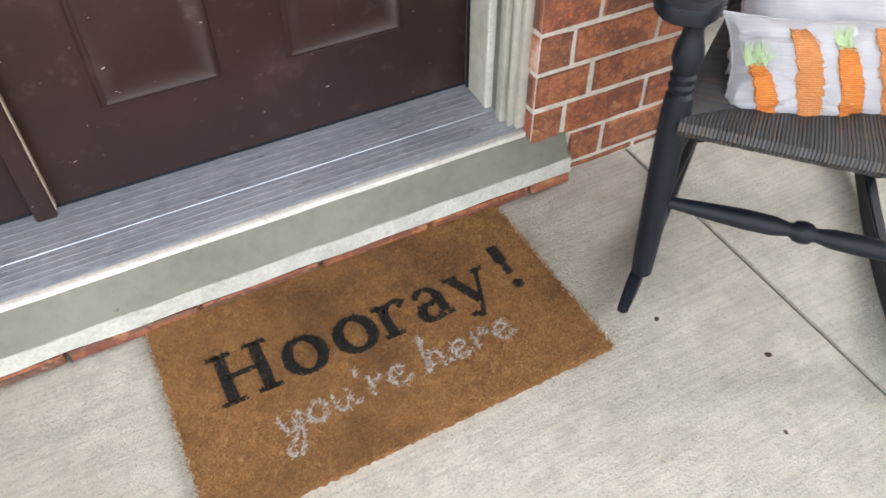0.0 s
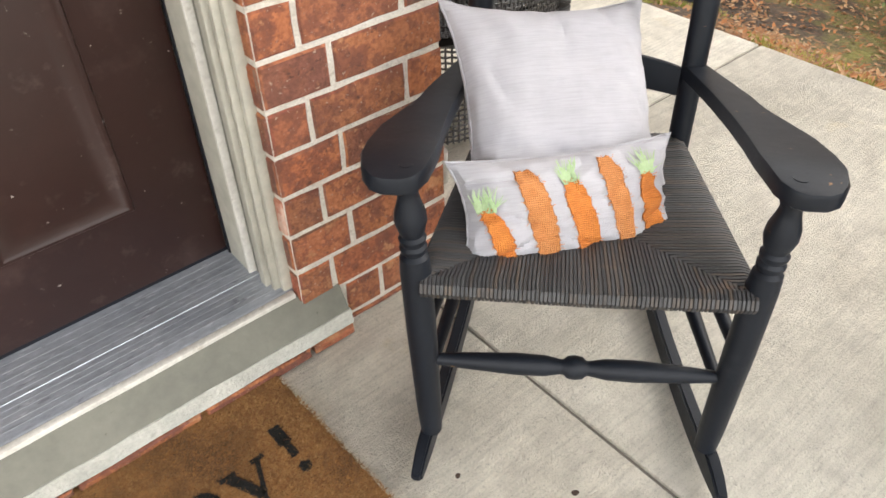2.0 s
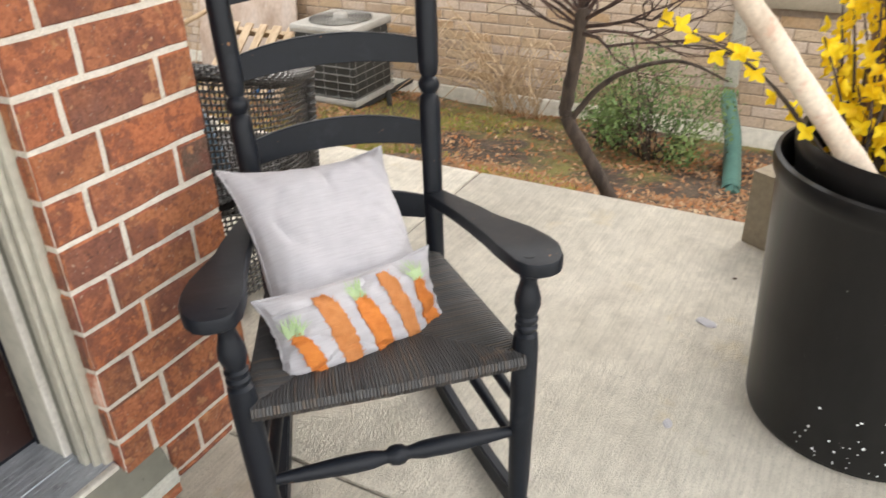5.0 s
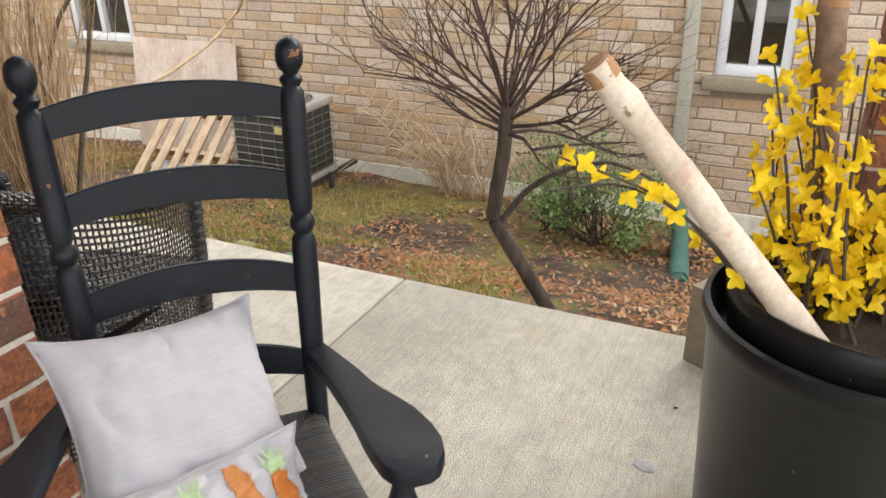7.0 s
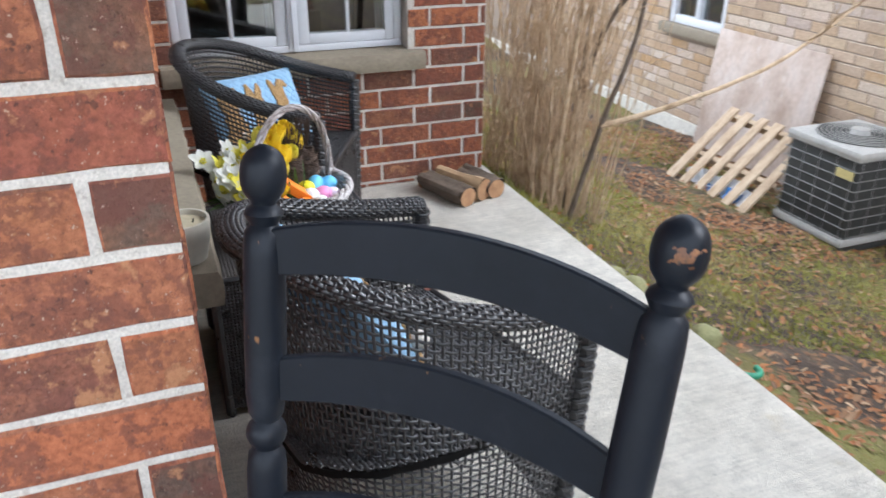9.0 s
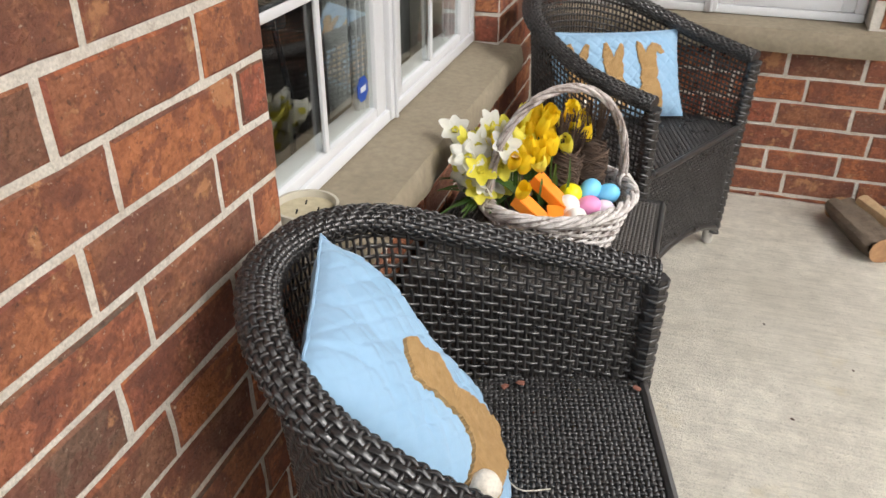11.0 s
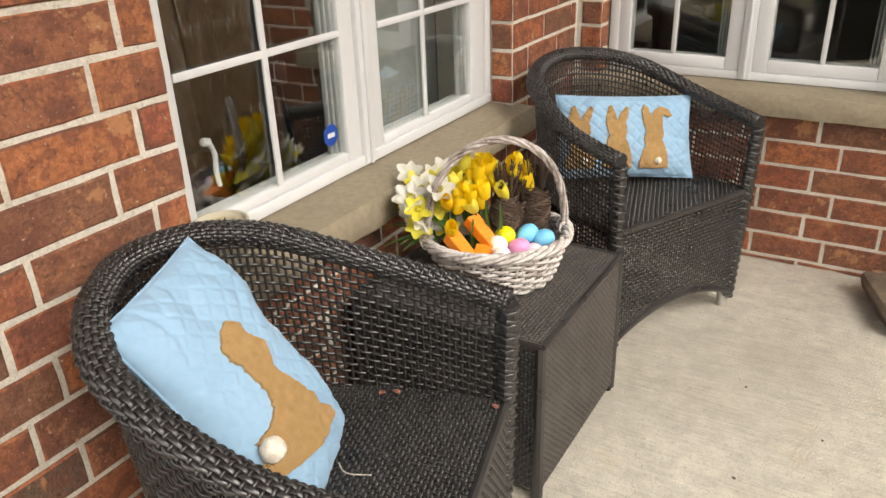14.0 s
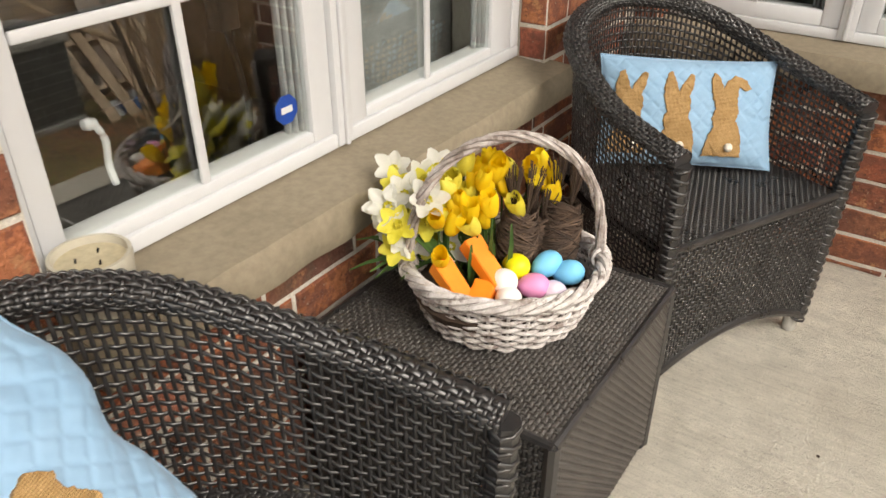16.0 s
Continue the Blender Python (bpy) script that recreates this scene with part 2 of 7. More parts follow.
CREAM = material("cream_trim_paint", [(0.40, 0.386, 0.325), (0.455, 0.44, 0.375)], 0.5, 4, bump=0.1, bump_scale=40)
WHITE_VINYL = material("white_vinyl", [(0.615, 0.63, 0.655), (0.655, 0.67, 0.695)], 0.4, 3, bump=0.03, grain=0.04)
DOOR_PAINT = material("brown_door_paint", [(0.023, 0.0098, 0.0082), (0.032, 0.014, 0.0112)], 0.42, 3, spec=0.36, bump=0.08, bump_scale=120,
                      grain=0.2, spots=[(4.5, 0.56, 0.80, (0.13, 0.085, 0.075), 0.45), (17, 0.60, 0.78, (0.14, 0.10, 0.09), 0.4), (60, 0.70, 0.72, (0.62, 0.58, 0.54), 0.85)])
ALU = material("ribbed_aluminium", [(0.31, 0.335, 0.38), (0.44, 0.465, 0.515)], 0.36, 6, metal=0.5, bump=0.15, bump_scale=90, grain=0.5, spots=[(9, 0.54, 0.70, (0.55, 0.57, 0.61), 0.45), (45, 0.60, 0.66, (0.66, 0.68, 0.72), 0.55), (30, 0.62, 0.68, (0.12, 0.12, 0.13), 0.5)], stretch=(0.6, 2, 1))
BLACK_PAINT = material("worn_black_paint", [(0.0062, 0.0082, 0.0125), (0.0105, 0.0130, 0.0185)], 0.42, 5, spec=0.22, grain=0.25, bump=0.2, bump_scale=60, rough_var=0.14,
                       spots=[(11, 0.69, 0.715, (0.28, 0.135, 0.05), 0.75), (38, 0.69, 0.72, (0.24, 0.13, 0.06), 0.6), (7, 0.60, 0.75, (0.030, 0.034, 0.042), 0.5)])
RUSH = material("black_rush", [(0.022, 0.022, 0.024), (0.050, 0.048, 0.049)], 0.5, 18, bump=0.4, bump_scale=120, island=True, rand=[(0.020, 0.021, 0.024), (0.046, 0.046, 0.049), (0.030, 0.030, 0.033), (0.075, 0.056, 0.042), (0.036, 0.037, 0.040), (0.060, 0.060, 0.062)], spots=[(20, 0.60, 0.72, (0.17, 0.105, 0.06), 0.5)])
GROUND = material("soil_and_grass", [(0.05, 0.036, 0.027), (0.10, 0.072, 0.052), (0.17, 0.125, 0.08)], 1.0, 4.0, detail=10, bump=1.0, bump_scale=26, dist=0.04, grain=0.6,
                  spots=[(0.9, 0.46, 0.58, (0.23, 0.215, 0.055), 0.85), (16, 0.55, 0.63, (0.34, 0.16, 0.07), 0.65), (34, 0.58, 0.66, (0.05, 0.035, 0.024), 0.7), (26, 0.62, 0.68, (0.42, 0.30, 0.17), 0.6)])

# ---------- floor and ground ----------
BED = 0.0902
BED0 = 0.0236
SLAB_X = 1.57
porch = empty("floor", label="pale broom-finished concrete porch slab with stains and joints", category="floor", kind="structure")
for x0, x1, y0, y1 in ((-3.2, -0.104, -3.4, 0.14), (-0.096, SLAB_X, -3.4, 0.14), (0.0, SLAB_X, 0.148, 3.0)):
    part("slab", box(x0, x1, y0, y1, -0.14, 0.0, bevel=0.006), CONCRETE, porch)
part("joint_fill", box(-3.2, SLAB_X - 0.01, -3.4, 3.0, -0.14, -0.008), JOINT, porch)


def ground_z(x, y):
    x = max(x, 0)
    z = -0.10 + 0.05 * max(0.0, 1 - max(0.0, x - SLAB_X) / 0.4) - 0.40 * max(0, min(x - SLAB_X, 1.7)) - 0.17 * max(0, min(x - SLAB_X - 1.7, 2.1))
    return z + 0.05 * noise.noise((x * 0.9, y * 0.9, 0)) + 0.02 * noise.noise((x * 3, y * 3, 5))


def ground_mesh():
    xs = [-60, -20, -6, 0.8] + [1.45 + 0.08 * i for i in range(50)] + [6, 9, 20, 60, 300]
    ys = [-300, -60, -20, -8] + [-4 + 0.1 * i for i in range(131)] + [10, 14, 25, 60, 300]
    bm = bmesh.new()
    g = [[bm.verts.new((x, y, ground_z(x, y) if -8 < y < 14 and x > 0.9 else -0.6)) for y in ys] for x in xs]
    for i in range(len(xs) - 1):
        for j in range(len(ys) - 1):
            bm.faces.new((g[i][j], g[i + 1][j], g[i + 1][j + 1], g[i][j + 1]))
    return bm


ground = tagged(part("ground", ground_mesh(), GROUND), "brown soil and thin mossy grass sloping away from the porch", "ground", kind="structure")

# ---------- walls ----------
FAR_Y = 2.62
JAMB = -0.39
DOOR_L = -2.36
W_Y0, W_Y1 = 0.666, 2.06
WALL_TOP = 2.7
SILL_Z = 0.57
wall_door = empty("wall_door", label="red brick pier beside the front door", category="wall", kind="structure")
wall_window = empty("wall_window", label="red brick wall with a white double window", category="wall", kind="structure")
wall_far = empty("wall_far", label="red brick end wall with a white window", category="wall", kind="structure")
R = 0.0045


def solid(parent, *boxes):
    for b in boxes:
        part("mortar_body", box(*b), MORTAR, parent, smooth=False)


solid(wall_door, (JAMB + R, -R, R, 0.30, 0.0, WALL_TOP), (-3.2, DOOR_L, 0.0, 0.30, 0.0, WALL_TOP), (DOOR_L, JAMB, 0.0, 0.30, 2.25, WALL_TOP))
solid(wall_window, (-0.30, -R, 0.30, W_Y0 - R, 0.0, WALL_TOP), (-0.30, -R, W_Y0 - R, W_Y1 + R, 0.0, SILL_Z), (-0.30, -R, W_Y1 + R, FAR_Y + R, 0.0, WALL_TOP), (-0.30, -R, W_Y0, W_Y1, 2.05, WALL_TOP))
F_X0, F_X1, FAR_END = 0.10, 1.125, 1.52
solid(wall_far, (-0.30, F_X0 - R, FAR_Y + R, FAR_Y + 0.3, 0.0, WALL_TOP), (F_X0 - R, F_X1 + R, FAR_Y + R, FAR_Y + 0.3, 0.0, SILL_Z),
      (F_X1 + R, FAR_END - R, FAR_Y + R, FAR_Y + 0.3, -0.6, WALL_TOP), (F_X0, F_X1, FAR_Y + R, FAR_Y + 0.3, 2.05, WALL_TOP))


# ---------- door side ----------
entry = empty("door_1", label="dark brown panelled double front door, scuffed and chipped", category="door", kind="structure")


def door_leaf(x0, x1, panels, parent):
    """A steel door leaf with raised and fielded panels; its face at y 0.22."""
    leaf = part("door_leaf", box(x0, x1, 0.22, 0.265, 0.165, 2.2, bevel=0.003), DOOR_PAINT, parent)
    for (a, b, z0, z1) in panels:
        bm = bmesh.new()
        rings = []
        for inset, y in ((0.0, 0.2195), (0.004, 0.214), (0.010, 0.2125), (0.016, 0.2165), (0.022, 0.2195), (0.045, 0.2185), (0.062, 0.2135)):
            rings.append([bm.verts.new(v) for v in ((a + inset, y, z0 + inset), (b - inset, y, z0 + inset), (b - inset, y, z1 - inset), (a + inset, y, z1 - inset))])
        for r0, r1 in zip(rings, rings[1:]):
            for k in range(4):
                bm.faces.new((r0[k], r0[(k + 1) % 4], r1[(k + 1) % 4], r1[k]))
        bm.faces.new(rings[-1])
        bmesh.ops.recalc_face_normals(bm, faces=bm.faces)
        part("door_panel", bm, DOOR_PAINT, leaf)
    return leaf


door_leaf(-1.338, -0.432, [(-1.19, -0.965, 0.345, 0.86), (-0.835, -0.585, 0.345, 0.86), (-1.19, -0.965, 1.0, 1.9), (-0.835, -0.585, 1.0, 1.9)], entry)
door_leaf(-2.27, -1.342, [(-2.12, -1.87, 0.345, 0.86), (-1.74, -1.49, 0.345, 0.86)], entry)
part("astragal", box(-1.375, -1.335, 0.196, 0.222, 0.152, 2.2, bevel=0.006), DOOR_PAINT, entry, "brown meeting strip with worn edge")
part("astragal_edge", box(-1.3345, -1.3315, 0.199, 0.219, 0.17, 1.0), material("bare_wood_edge", [(0.35, 0.28, 0.22), (0.2, 0.14, 0.1)], 0.8, 30), entry)
# Black strip painted in for the shadow gap under the door leaves.
part("weather_strip", box(-2.27, -0.43, 0.2215, 0.228, 0.153, 0.168), BLACK_PAINT, entry)
BEAD = material("white_bead_paint", [(0.56, 0.54, 0.49), (0.66, 0.64, 0.59)], 0.5, 12, bump=0.3, bump_scale=60, spots=[(30, 0.62, 0.68, (0.36, 0.33, 0.27), 0.6)])
# frame: stop, reveal and brick mould with its stepped profile
frame_r = empty("door_frame", label="cream painted door frame with moulded edge", category="door frame", kind="structure")
for name, x0, x1, y0, y1, mt in (("stop", -0.431, -0.385, 0.134, 0.23, CREAM), ("gasket", -0.434, -0.429, 0.206, 0.218, BLACK_PAINT), ("bead", -0.433, -0.385, 0.124, 0.1335, BEAD), ("jamb", -0.418, -0.385, 0.090, 0.1235, GREY_PAINT),
                                 ("mould_inner", -0.428, -0.385, 0.066, 0.0895, CREAM), ("mould_groove", -0.416, -0.385, 0.058, 0.0655, GREY_PAINT), ("mould_bead", -0.421, -0.388, 0.046, 0.0575, CREAM), ("mould_outer", -0.408, -0.386, 0.030, 0.0455, CREAM)):
    part(name, box(x0, x1, y0, y1, 0.15, 2.26, bevel=0.003), mt, frame_r)
# threshold
threshold = empty("threshold", label="ribbed aluminium door threshold with pale front edge", category="threshold", kind="structure")
bm = bmesh.new()
prof = [(0.235, 0.10)]
y = 0.235
ribs = [0.205, 0.185, 0.165, 0.150, 0.128, 0.112, 0.098, 0.084, 0.066, 0.052]
prof.append((0.235, 0.158))
for i, ry in enumerate(ribs):
    z = 0.156 - 0.0006 * i
    h = 0.0016 if i == 5 else 0.0004
    prof += [(ry + 0.0017, z), (ry + 0.0007, z + h), (ry - 0.0007, z + h), (ry - 0.0017, z - 0.0002)]
prof += [(0.034, 0.148), (0.030, 0.146), (0.030, 0.10)]
rows = [[bm.verts.new((x, py, pz)) for py, pz in prof] for x in (DOOR_L, -0.388)]
for k in range(len(prof) - 1):
    bm.faces.new((rows[0][k], rows[1][k], rows[1][k + 1], rows[0][k + 1]))
bm.faces.new(rows[0])
bm.faces.new(rows[1][::-1])
bmesh.ops.recalc_face_normals(bm, faces=bm.faces)
part("ribbed_plate", bm, ALU, threshold, smooth=False)
part("front_edge", box(DOOR_L, -0.392, 0.013, 0.0295, 0.127, 0.1485, bevel=0.003), BEAD, threshold, "chalky white nosing")


def rough_bar(x0, x1, y0, y1, z0, z1, n, amp, seed, slope=0.0):
    """A bar whose long edges wander a little."""
    bm = bmesh.new()
    rows = []
    for i in range(n + 1):
        x = x0 + (x1 - x0) * i / n
        j = [amp * noise.noise((x * 9, seed, k * 3.1)) for k in range(4)]
        rows.append([bm.verts.new(v) for v in ((x, y0 + j[0], z0 + j[1]), (x, y0 + slope + j[2], z1 + j[3]), (x, y1, z1), (x, y1, z0))])
    for r0, r1 in zip(rows, rows[1:]):
        for k in range(4):
            bm.faces.new((r0[k], r0[(k + 1) % 4], r1[(k + 1) % 4], r1[k]))
    bm.faces.new(rows[0])
    bm.faces.new(rows[-1][::-1])
    bmesh.ops.recalc_face_normals(bm, faces=bm.faces)
    return bm


step_sill = tagged(part("step_sill", rough_bar(DOOR_L, -0.296, -0.027, 0.10, 0.070, 0.138, 60, 0.0012, 1, 0.040), GREY_PAINT), "grey painted sill under the front door", "sill", kind="structure")
tagged(part("sealant_band", rough_bar(DOOR_L, -0.294, -0.033, 0.08, 0.034, 0.0705, 160, 0.0028, 4, 0.004), CAULK), "pale lumpy sealant band under the door sill", "sealant", kind="structure")

# ---------- windows ----------
GLASS = bpy.data.materials.new("window_glass")
GLASS.use_nodes = True
gb = GLASS.node_tree.nodes["Principled BSDF"]
gb.inputs["Transmission Weight"].default_value = 1.0
gb.inputs["Roughness"].default_value = 0.0
gb.inputs["IOR"].default_value = 1.95
gb.inputs["Base Color"].default_value = (0.86, 0.9, 0.88, 1)
ROOM = material("dark_room_wall", [(0.15, 0.135, 0.12), (0.20, 0.18, 0.16)], 0.9, 2)
BLIND = material("grey_blind", [(0.30, 0.31, 0.31), (0.36, 0.37, 0.37)], 0.8, 3)
TRACK = material("grey_track", [(0.38, 0.39, 0.40), (0.45, 0.46, 0.47)], 0.5, 5)


def window(name, m, width, z0, z1, bays, lab, rail=0.075):
    """A white vinyl window in the plane y=0 of m, x across, y into the room; bays: (glass x0, x1, muntin xs, muntin zs)."""
    w = empty(name, m, label=lab, category="window", kind="structure")
    g0 = z0 + rail

    def p(nm, b, mt, parent=w, lb=""):
        return part(nm, box(*b, bevel=0.004), mt, parent, lb)
    edges = [0.0] + [v for b in bays for v in b[:2]] + [width]
    f = part("window_frame", box(0, width, 0.0, 0.10, z0, z0 + 0.030, bevel=0.004), WHITE_VINYL, w)
    p("window_frame", (0, 0.035, 0.002, 0.10, z0 + 0.03, z1), WHITE_VINYL)
    p("window_frame", (width - 0.035, width, 0.002, 0.10, z0 + 0.03, z1), WHITE_VINYL)
    p("window_frame", (0.035, width - 0.035, 0.002, 0.10, z1 - 0.035, z1), WHITE_VINYL)
    if len(bays) > 1:
        mx = (bays[0][1] + bays[1][0]) / 2
        p("mullion", (mx - 0.022, mx + 0.022, -0.006, 0.10, z0 + 0.004, z1 - 0.035), WHITE_VINYL)
        p("mullion", (mx - 0.006, mx + 0.006, -0.014, -0.004, z0 + 0.004, z1 - 0.035), WHITE_VINYL)
    for i, (a, b, mxs, mzs) in enumerate(bays):
        lo = 0.036 if i == 0 else (bays[0][1] + bays[1][0]) / 2 + 0.023
        hi = (width - 0.036) if i == len(bays) - 1 else (bays[0][1] + bays[1][0]) / 2 - 0.023
        sash = p("sash", (lo, a, 0.006, 0.07, z0 + 0.031, z1 - 0.036), WHITE_VINYL)
        p("sash", (b, hi, 0.006, 0.07, z0 + 0.031, z1 - 0.036), WHITE_VINYL)
        p("sash", (a, b, 0.006, 0.07, z0 + 0.031, g0), WHITE_VINYL)
        p("sash", (a, b, 0.006, 0.07, z1 - 0.11, z1 - 0.036), WHITE_VINYL)
        for k in range(3):
            p("glazing_bead", (b - 0.012 * (k + 1), b - 0.012 * k - 0.004, 0.024 + 0.006 * k, 0.04 + 0.006 * k, g0, z1 - 0.11), TRACK)
        for mx in mxs:
            p("muntin", (mx - 0.009, mx + 0.009, 0.003, 0.012, g0, z1 - 0.11), WHITE_VINYL)
        for mz in mzs:
            p("muntin", (a, b, 0.0035, 0.0115, mz - 0.009, mz + 0.009), WHITE_VINYL)
        pane = part("pane", box(a, b, 0.016, 0.020, g0, z1 - 0.11), GLASS, w, smooth=False)
        pane.visible_shadow = False
    return w


win1 = window("window_1", pose(-0.08, W_Y0 + 0.004, 0, 0, 0, 90), W_Y1 - W_Y0 - 0.008, 0.662, 2.04,
              [(0.075, 0.594, [0.330], [1.02, 1.36]), (0.755, 1.255, [0.975], [1.015, 1.36])], "white vinyl double window reflecting the porch", 0.054)
win2 = window("window_2", pose(F_X0 + 0.004, 2.695, 0), F_X1 - F_X0 - 0.008, 0.660, 2.04,
              [(0.08, 0.44, [0.25], [1.02]), (0.588, 0.94, [0.765], [1.02])], "white vinyl window above a stone sill")


def room(nm, m, w, d, lo=0.6, hi=0.6):
    r = empty(nm, m, label="dark room behind the window", category="room", kind="structure")
    for b in ((-lo, w + hi, d, d + 0.1, 0.0, 2.6), (-lo - 0.02, -lo, 0.24, d, 0.0, 2.6), (w + hi, w + hi + 0.02, 0.24, d, 0.0, 2.6), (-lo, w + hi, 0.24, d, -0.1, 0.0), (-lo, w + hi, 0.24, d, 2.6, 2.7)):
        part("room_wall", box(*b), ROOM, r, smooth=False)
    return r


def sill(name, m, length, depth, lab):
    """A stone sill with a rough rock face along its front edge; y 0 is the window, -y the front."""
    bm = bmesh.new()
    rows = []
    n = 70
    for i in range(n + 1):
        x = length * i / n
        j = lambda k, a: a * noise.noise((x * 11, k * 7.3, 2.0))
        rows.append([bm.verts.new(v) for v in ((x, 0.05, 0.661), (x, -depth + 0.004, 0.650 + j(1, 0.004)), (x, -depth + j(2, 0.006) - 0.004, 0.630 + j(3, 0.012)),
                                               (x, -depth + j(4, 0.008) - 0.006, 0.600 + j(5, 0.008)), (x, -depth + j(6, 0.006), 0.572), (x, 0.05, 0.572))])
    for r0, r1 in zip(rows, rows[1:]):
        for k in range(6):
            bm.faces.new((r0[k], r0[(k + 1) % 6], r1[(k + 1) % 6], r1[k]))
    bm.faces.new(rows[0])
    bm.faces.new(rows[-1][::-1])
    bmesh.ops.recalc_face_normals(bm, faces=bm.faces)
    s = part(name, bm, STONE)
    s.matrix_world = m
    return tagged(s, lab, "window sill", kind="structure")


sill("sill_1", pose(-0.08, W_Y0, 0, 0, 0, 90), W_Y1 - W_Y0 + 0.04, 0.145, "buff stone sill under the double window")
sill("sill_2", pose(F_X0 - 0.06, 2.70, 0), F_X1 - F_X0 + 0.13, 0.135, "buff rock-faced stone window sill")

# ---------- rocking chair ----------
CH = Matrix(((0.692, 0.722, 0, -0.192), (-0.722, 0.692, 0, -0.5475), (0, 0, 1, 0), (0, 0, 0, 1)))
chair = empty("rocking_chair", CH, label="worn black ladder-back rocking chair with woven rush seat", category="rocking chair")
RAKE = 0.178


def back_y(z):
    return 0.456 + RAKE * (z - 0.41)


# turned back post: height, radius; one ring between the upper slats, a pointed acorn on top
POST = [(0.075, 0.019), (0.30, 0.0205), (0.52, 0.0215), (0.62, 0.0225), (0.70, 0.0235), (0.745, 0.0235), (0.764, 0.0215), (0.772, 0.0155), (0.779, 0.0205), (0.786, 0.0235), (0.794, 0.0235), (0.801, 0.0205), (0.807, 0.0155),
        (0.816, 0.0205), (0.840, 0.0230), (0.90, 0.0240), (1.000, 0.0232), (1.026, 0.0215), (1.034, 0.0150), (1.040, 0.0180), (1.046, 0.0215), (1.051, 0.0195), (1.056, 0.0135), (1.060, 0.0145), (1.064, 0.0185), (1.070, 0.0222),
        (1.077, 0.0243), (1.085, 0.0250), (1.093, 0.0246), (1.100, 0.0234), (1.106, 0.0210), (1.111, 0.0172), (1.1145, 0.0128), (1.117, 0.0078), (1.119, 0.0025)]
Z0P, Z1P = 0.075, 1.119
for sx in (-1, 1):
    foot = (0.008 + sx * 0.190, back_y(0.38) - 0.005, Z0P)
    knee = Vector((0.010 + sx * 0.188, back_y(0.38), 0.38))
    top = Vector((0.013 + sx * 0.217, back_y(Z1P) + 0.006, Z1P))
    pts, rad = [], []
    for z, r_ in POST:
        if z < 0.38:
            p_ = Vector(foot).lerp(knee, (z - Z0P) / (0.38 - Z0P))
        else:
            p_ = knee.lerp(top, (z - 0.38) / (Z1P - 0.38))
        pts.append(p_)
        rad.append(r_)
    bm = tube(pts, rad, seg=16)
    post_ob = part("back_post", bm, BLACK_PAINT, chair)
    if sx > 0:
        # paint rubbed off the knob
        kc = knee.lerp(top, (1.087 - 0.38) / (Z1P - 0.38))
        bm = bmesh.new()
        bmesh.ops.create_icosphere(bm, subdivisions=5, radius=0.0256)
        face_dir = Vector((0.25, -0.85, 0.42)).normalized()
        bmesh.ops.delete(bm, geom=[v for v in bm.verts if v.co.normalized().dot(face_dir) + 0.35 * noise.noise(v.co * 110) + 0.2 * noise.noise(v.co * 260) < 0.90], context='VERTS')
        bm.transform(Matrix.Translation(kc))
        part("worn_patch", bm, material("bare_worn_wood", [(0.09, 0.034, 0.012), (0.26, 0.11, 0.035)], 0.55, 70, bump=0.2, spots=[(150, 0.55, 0.62, (0.03, 0.02, 0.016), 0.8)]), post_ob, "bare brown wood where paint rubbed off")
    part("front_post", turned((sx * 0.241, -0.008, 0.075), (sx * 0.262, 0.020, 0.602),
         [(0, 0.019), (0.1, 0.0215), (0.45, 0.0245), (0.69, 0.0245), (0.745, 0.0225), (0.757, 0.0165), (0.768, 0.0205), (0.780, 0.0215), (0.790, 0.0175), (0.800, 0.0205), (0.812, 0.0215), (0.822, 0.0170), (0.84, 0.0205), (0.868, 0.0245), (0.90, 0.0232), (0.935, 0.0175), (0.962, 0.0150), (0.975, 0.0185), (1.0, 0.0195)], 18), BLACK_PAINT, chair)
    # arm: paddle that widens to a rounded front
    out = []
    for y_, xi, xo in ((0.478, 0.184, 0.216), (0.42, 0.193, 0.231), (0.32, 0.207, 0.256), (0.23, 0.216, 0.292), (0.15, 0.221, 0.320), (0.09, 0.222, 0.330), (0.05, 0.225, 0.331), (0.015, 0.232, 0.324), (-0.008, 0.245, 0.310), (-0.017, 0.262, 0.294)):
        out.append((y_, xi, xo))
    bm = bmesh.new()
    outline = [(sx * xi, y_) for y_, xi, xo in out] + [(sx * xo, y_) for y_, xi, xo in out[::-1]]
    zt = lambda y_: 0.627 - 0.165 * max(0, y_ - 0.05)
    rings = []
    for dz, inset in ((-0.028, 0.004), (-0.025, 0.0), (-0.006, 0.0), (-0.001, 0.003), (0.0, 0.010)):
        rings.append([bm.verts.new((x + (inset if x < sx * 0.28 else -inset), y_ + (inset * 0.6 if y_ < 0 else 0), zt(y_) + dz)) for x, y_ in outline])
    nn = len(outline)
    for r0, r1 in zip(rings, rings[1:]):
        for k in range(nn):
            bm.faces.new((r0[k], r0[(k + 1) % nn], r1[(k + 1) % nn], r1[k]))
    half = nn // 2
    for ring in (rings[0], rings[-1]):
        for k in range(half - 1):
            bm.faces.new((ring[k], ring[k + 1], ring[nn - 2 - k], ring[nn - 1 - k]))
    bmesh.ops.recalc_face_normals(bm, faces=bm.faces)
    arm = part("arm", bm, BLACK_PAINT, chair)
    part("tenon_plug", lathe([(0.010, -0.002), (0.011, 0.0008), (0.0, 0.001)], 14, Matrix.Translation((sx * 0.262, 0.022, 0.627))), BLACK_PAINT, arm)
    # rocker: flat curved blade
    bm = bmesh.new()
    rows = []
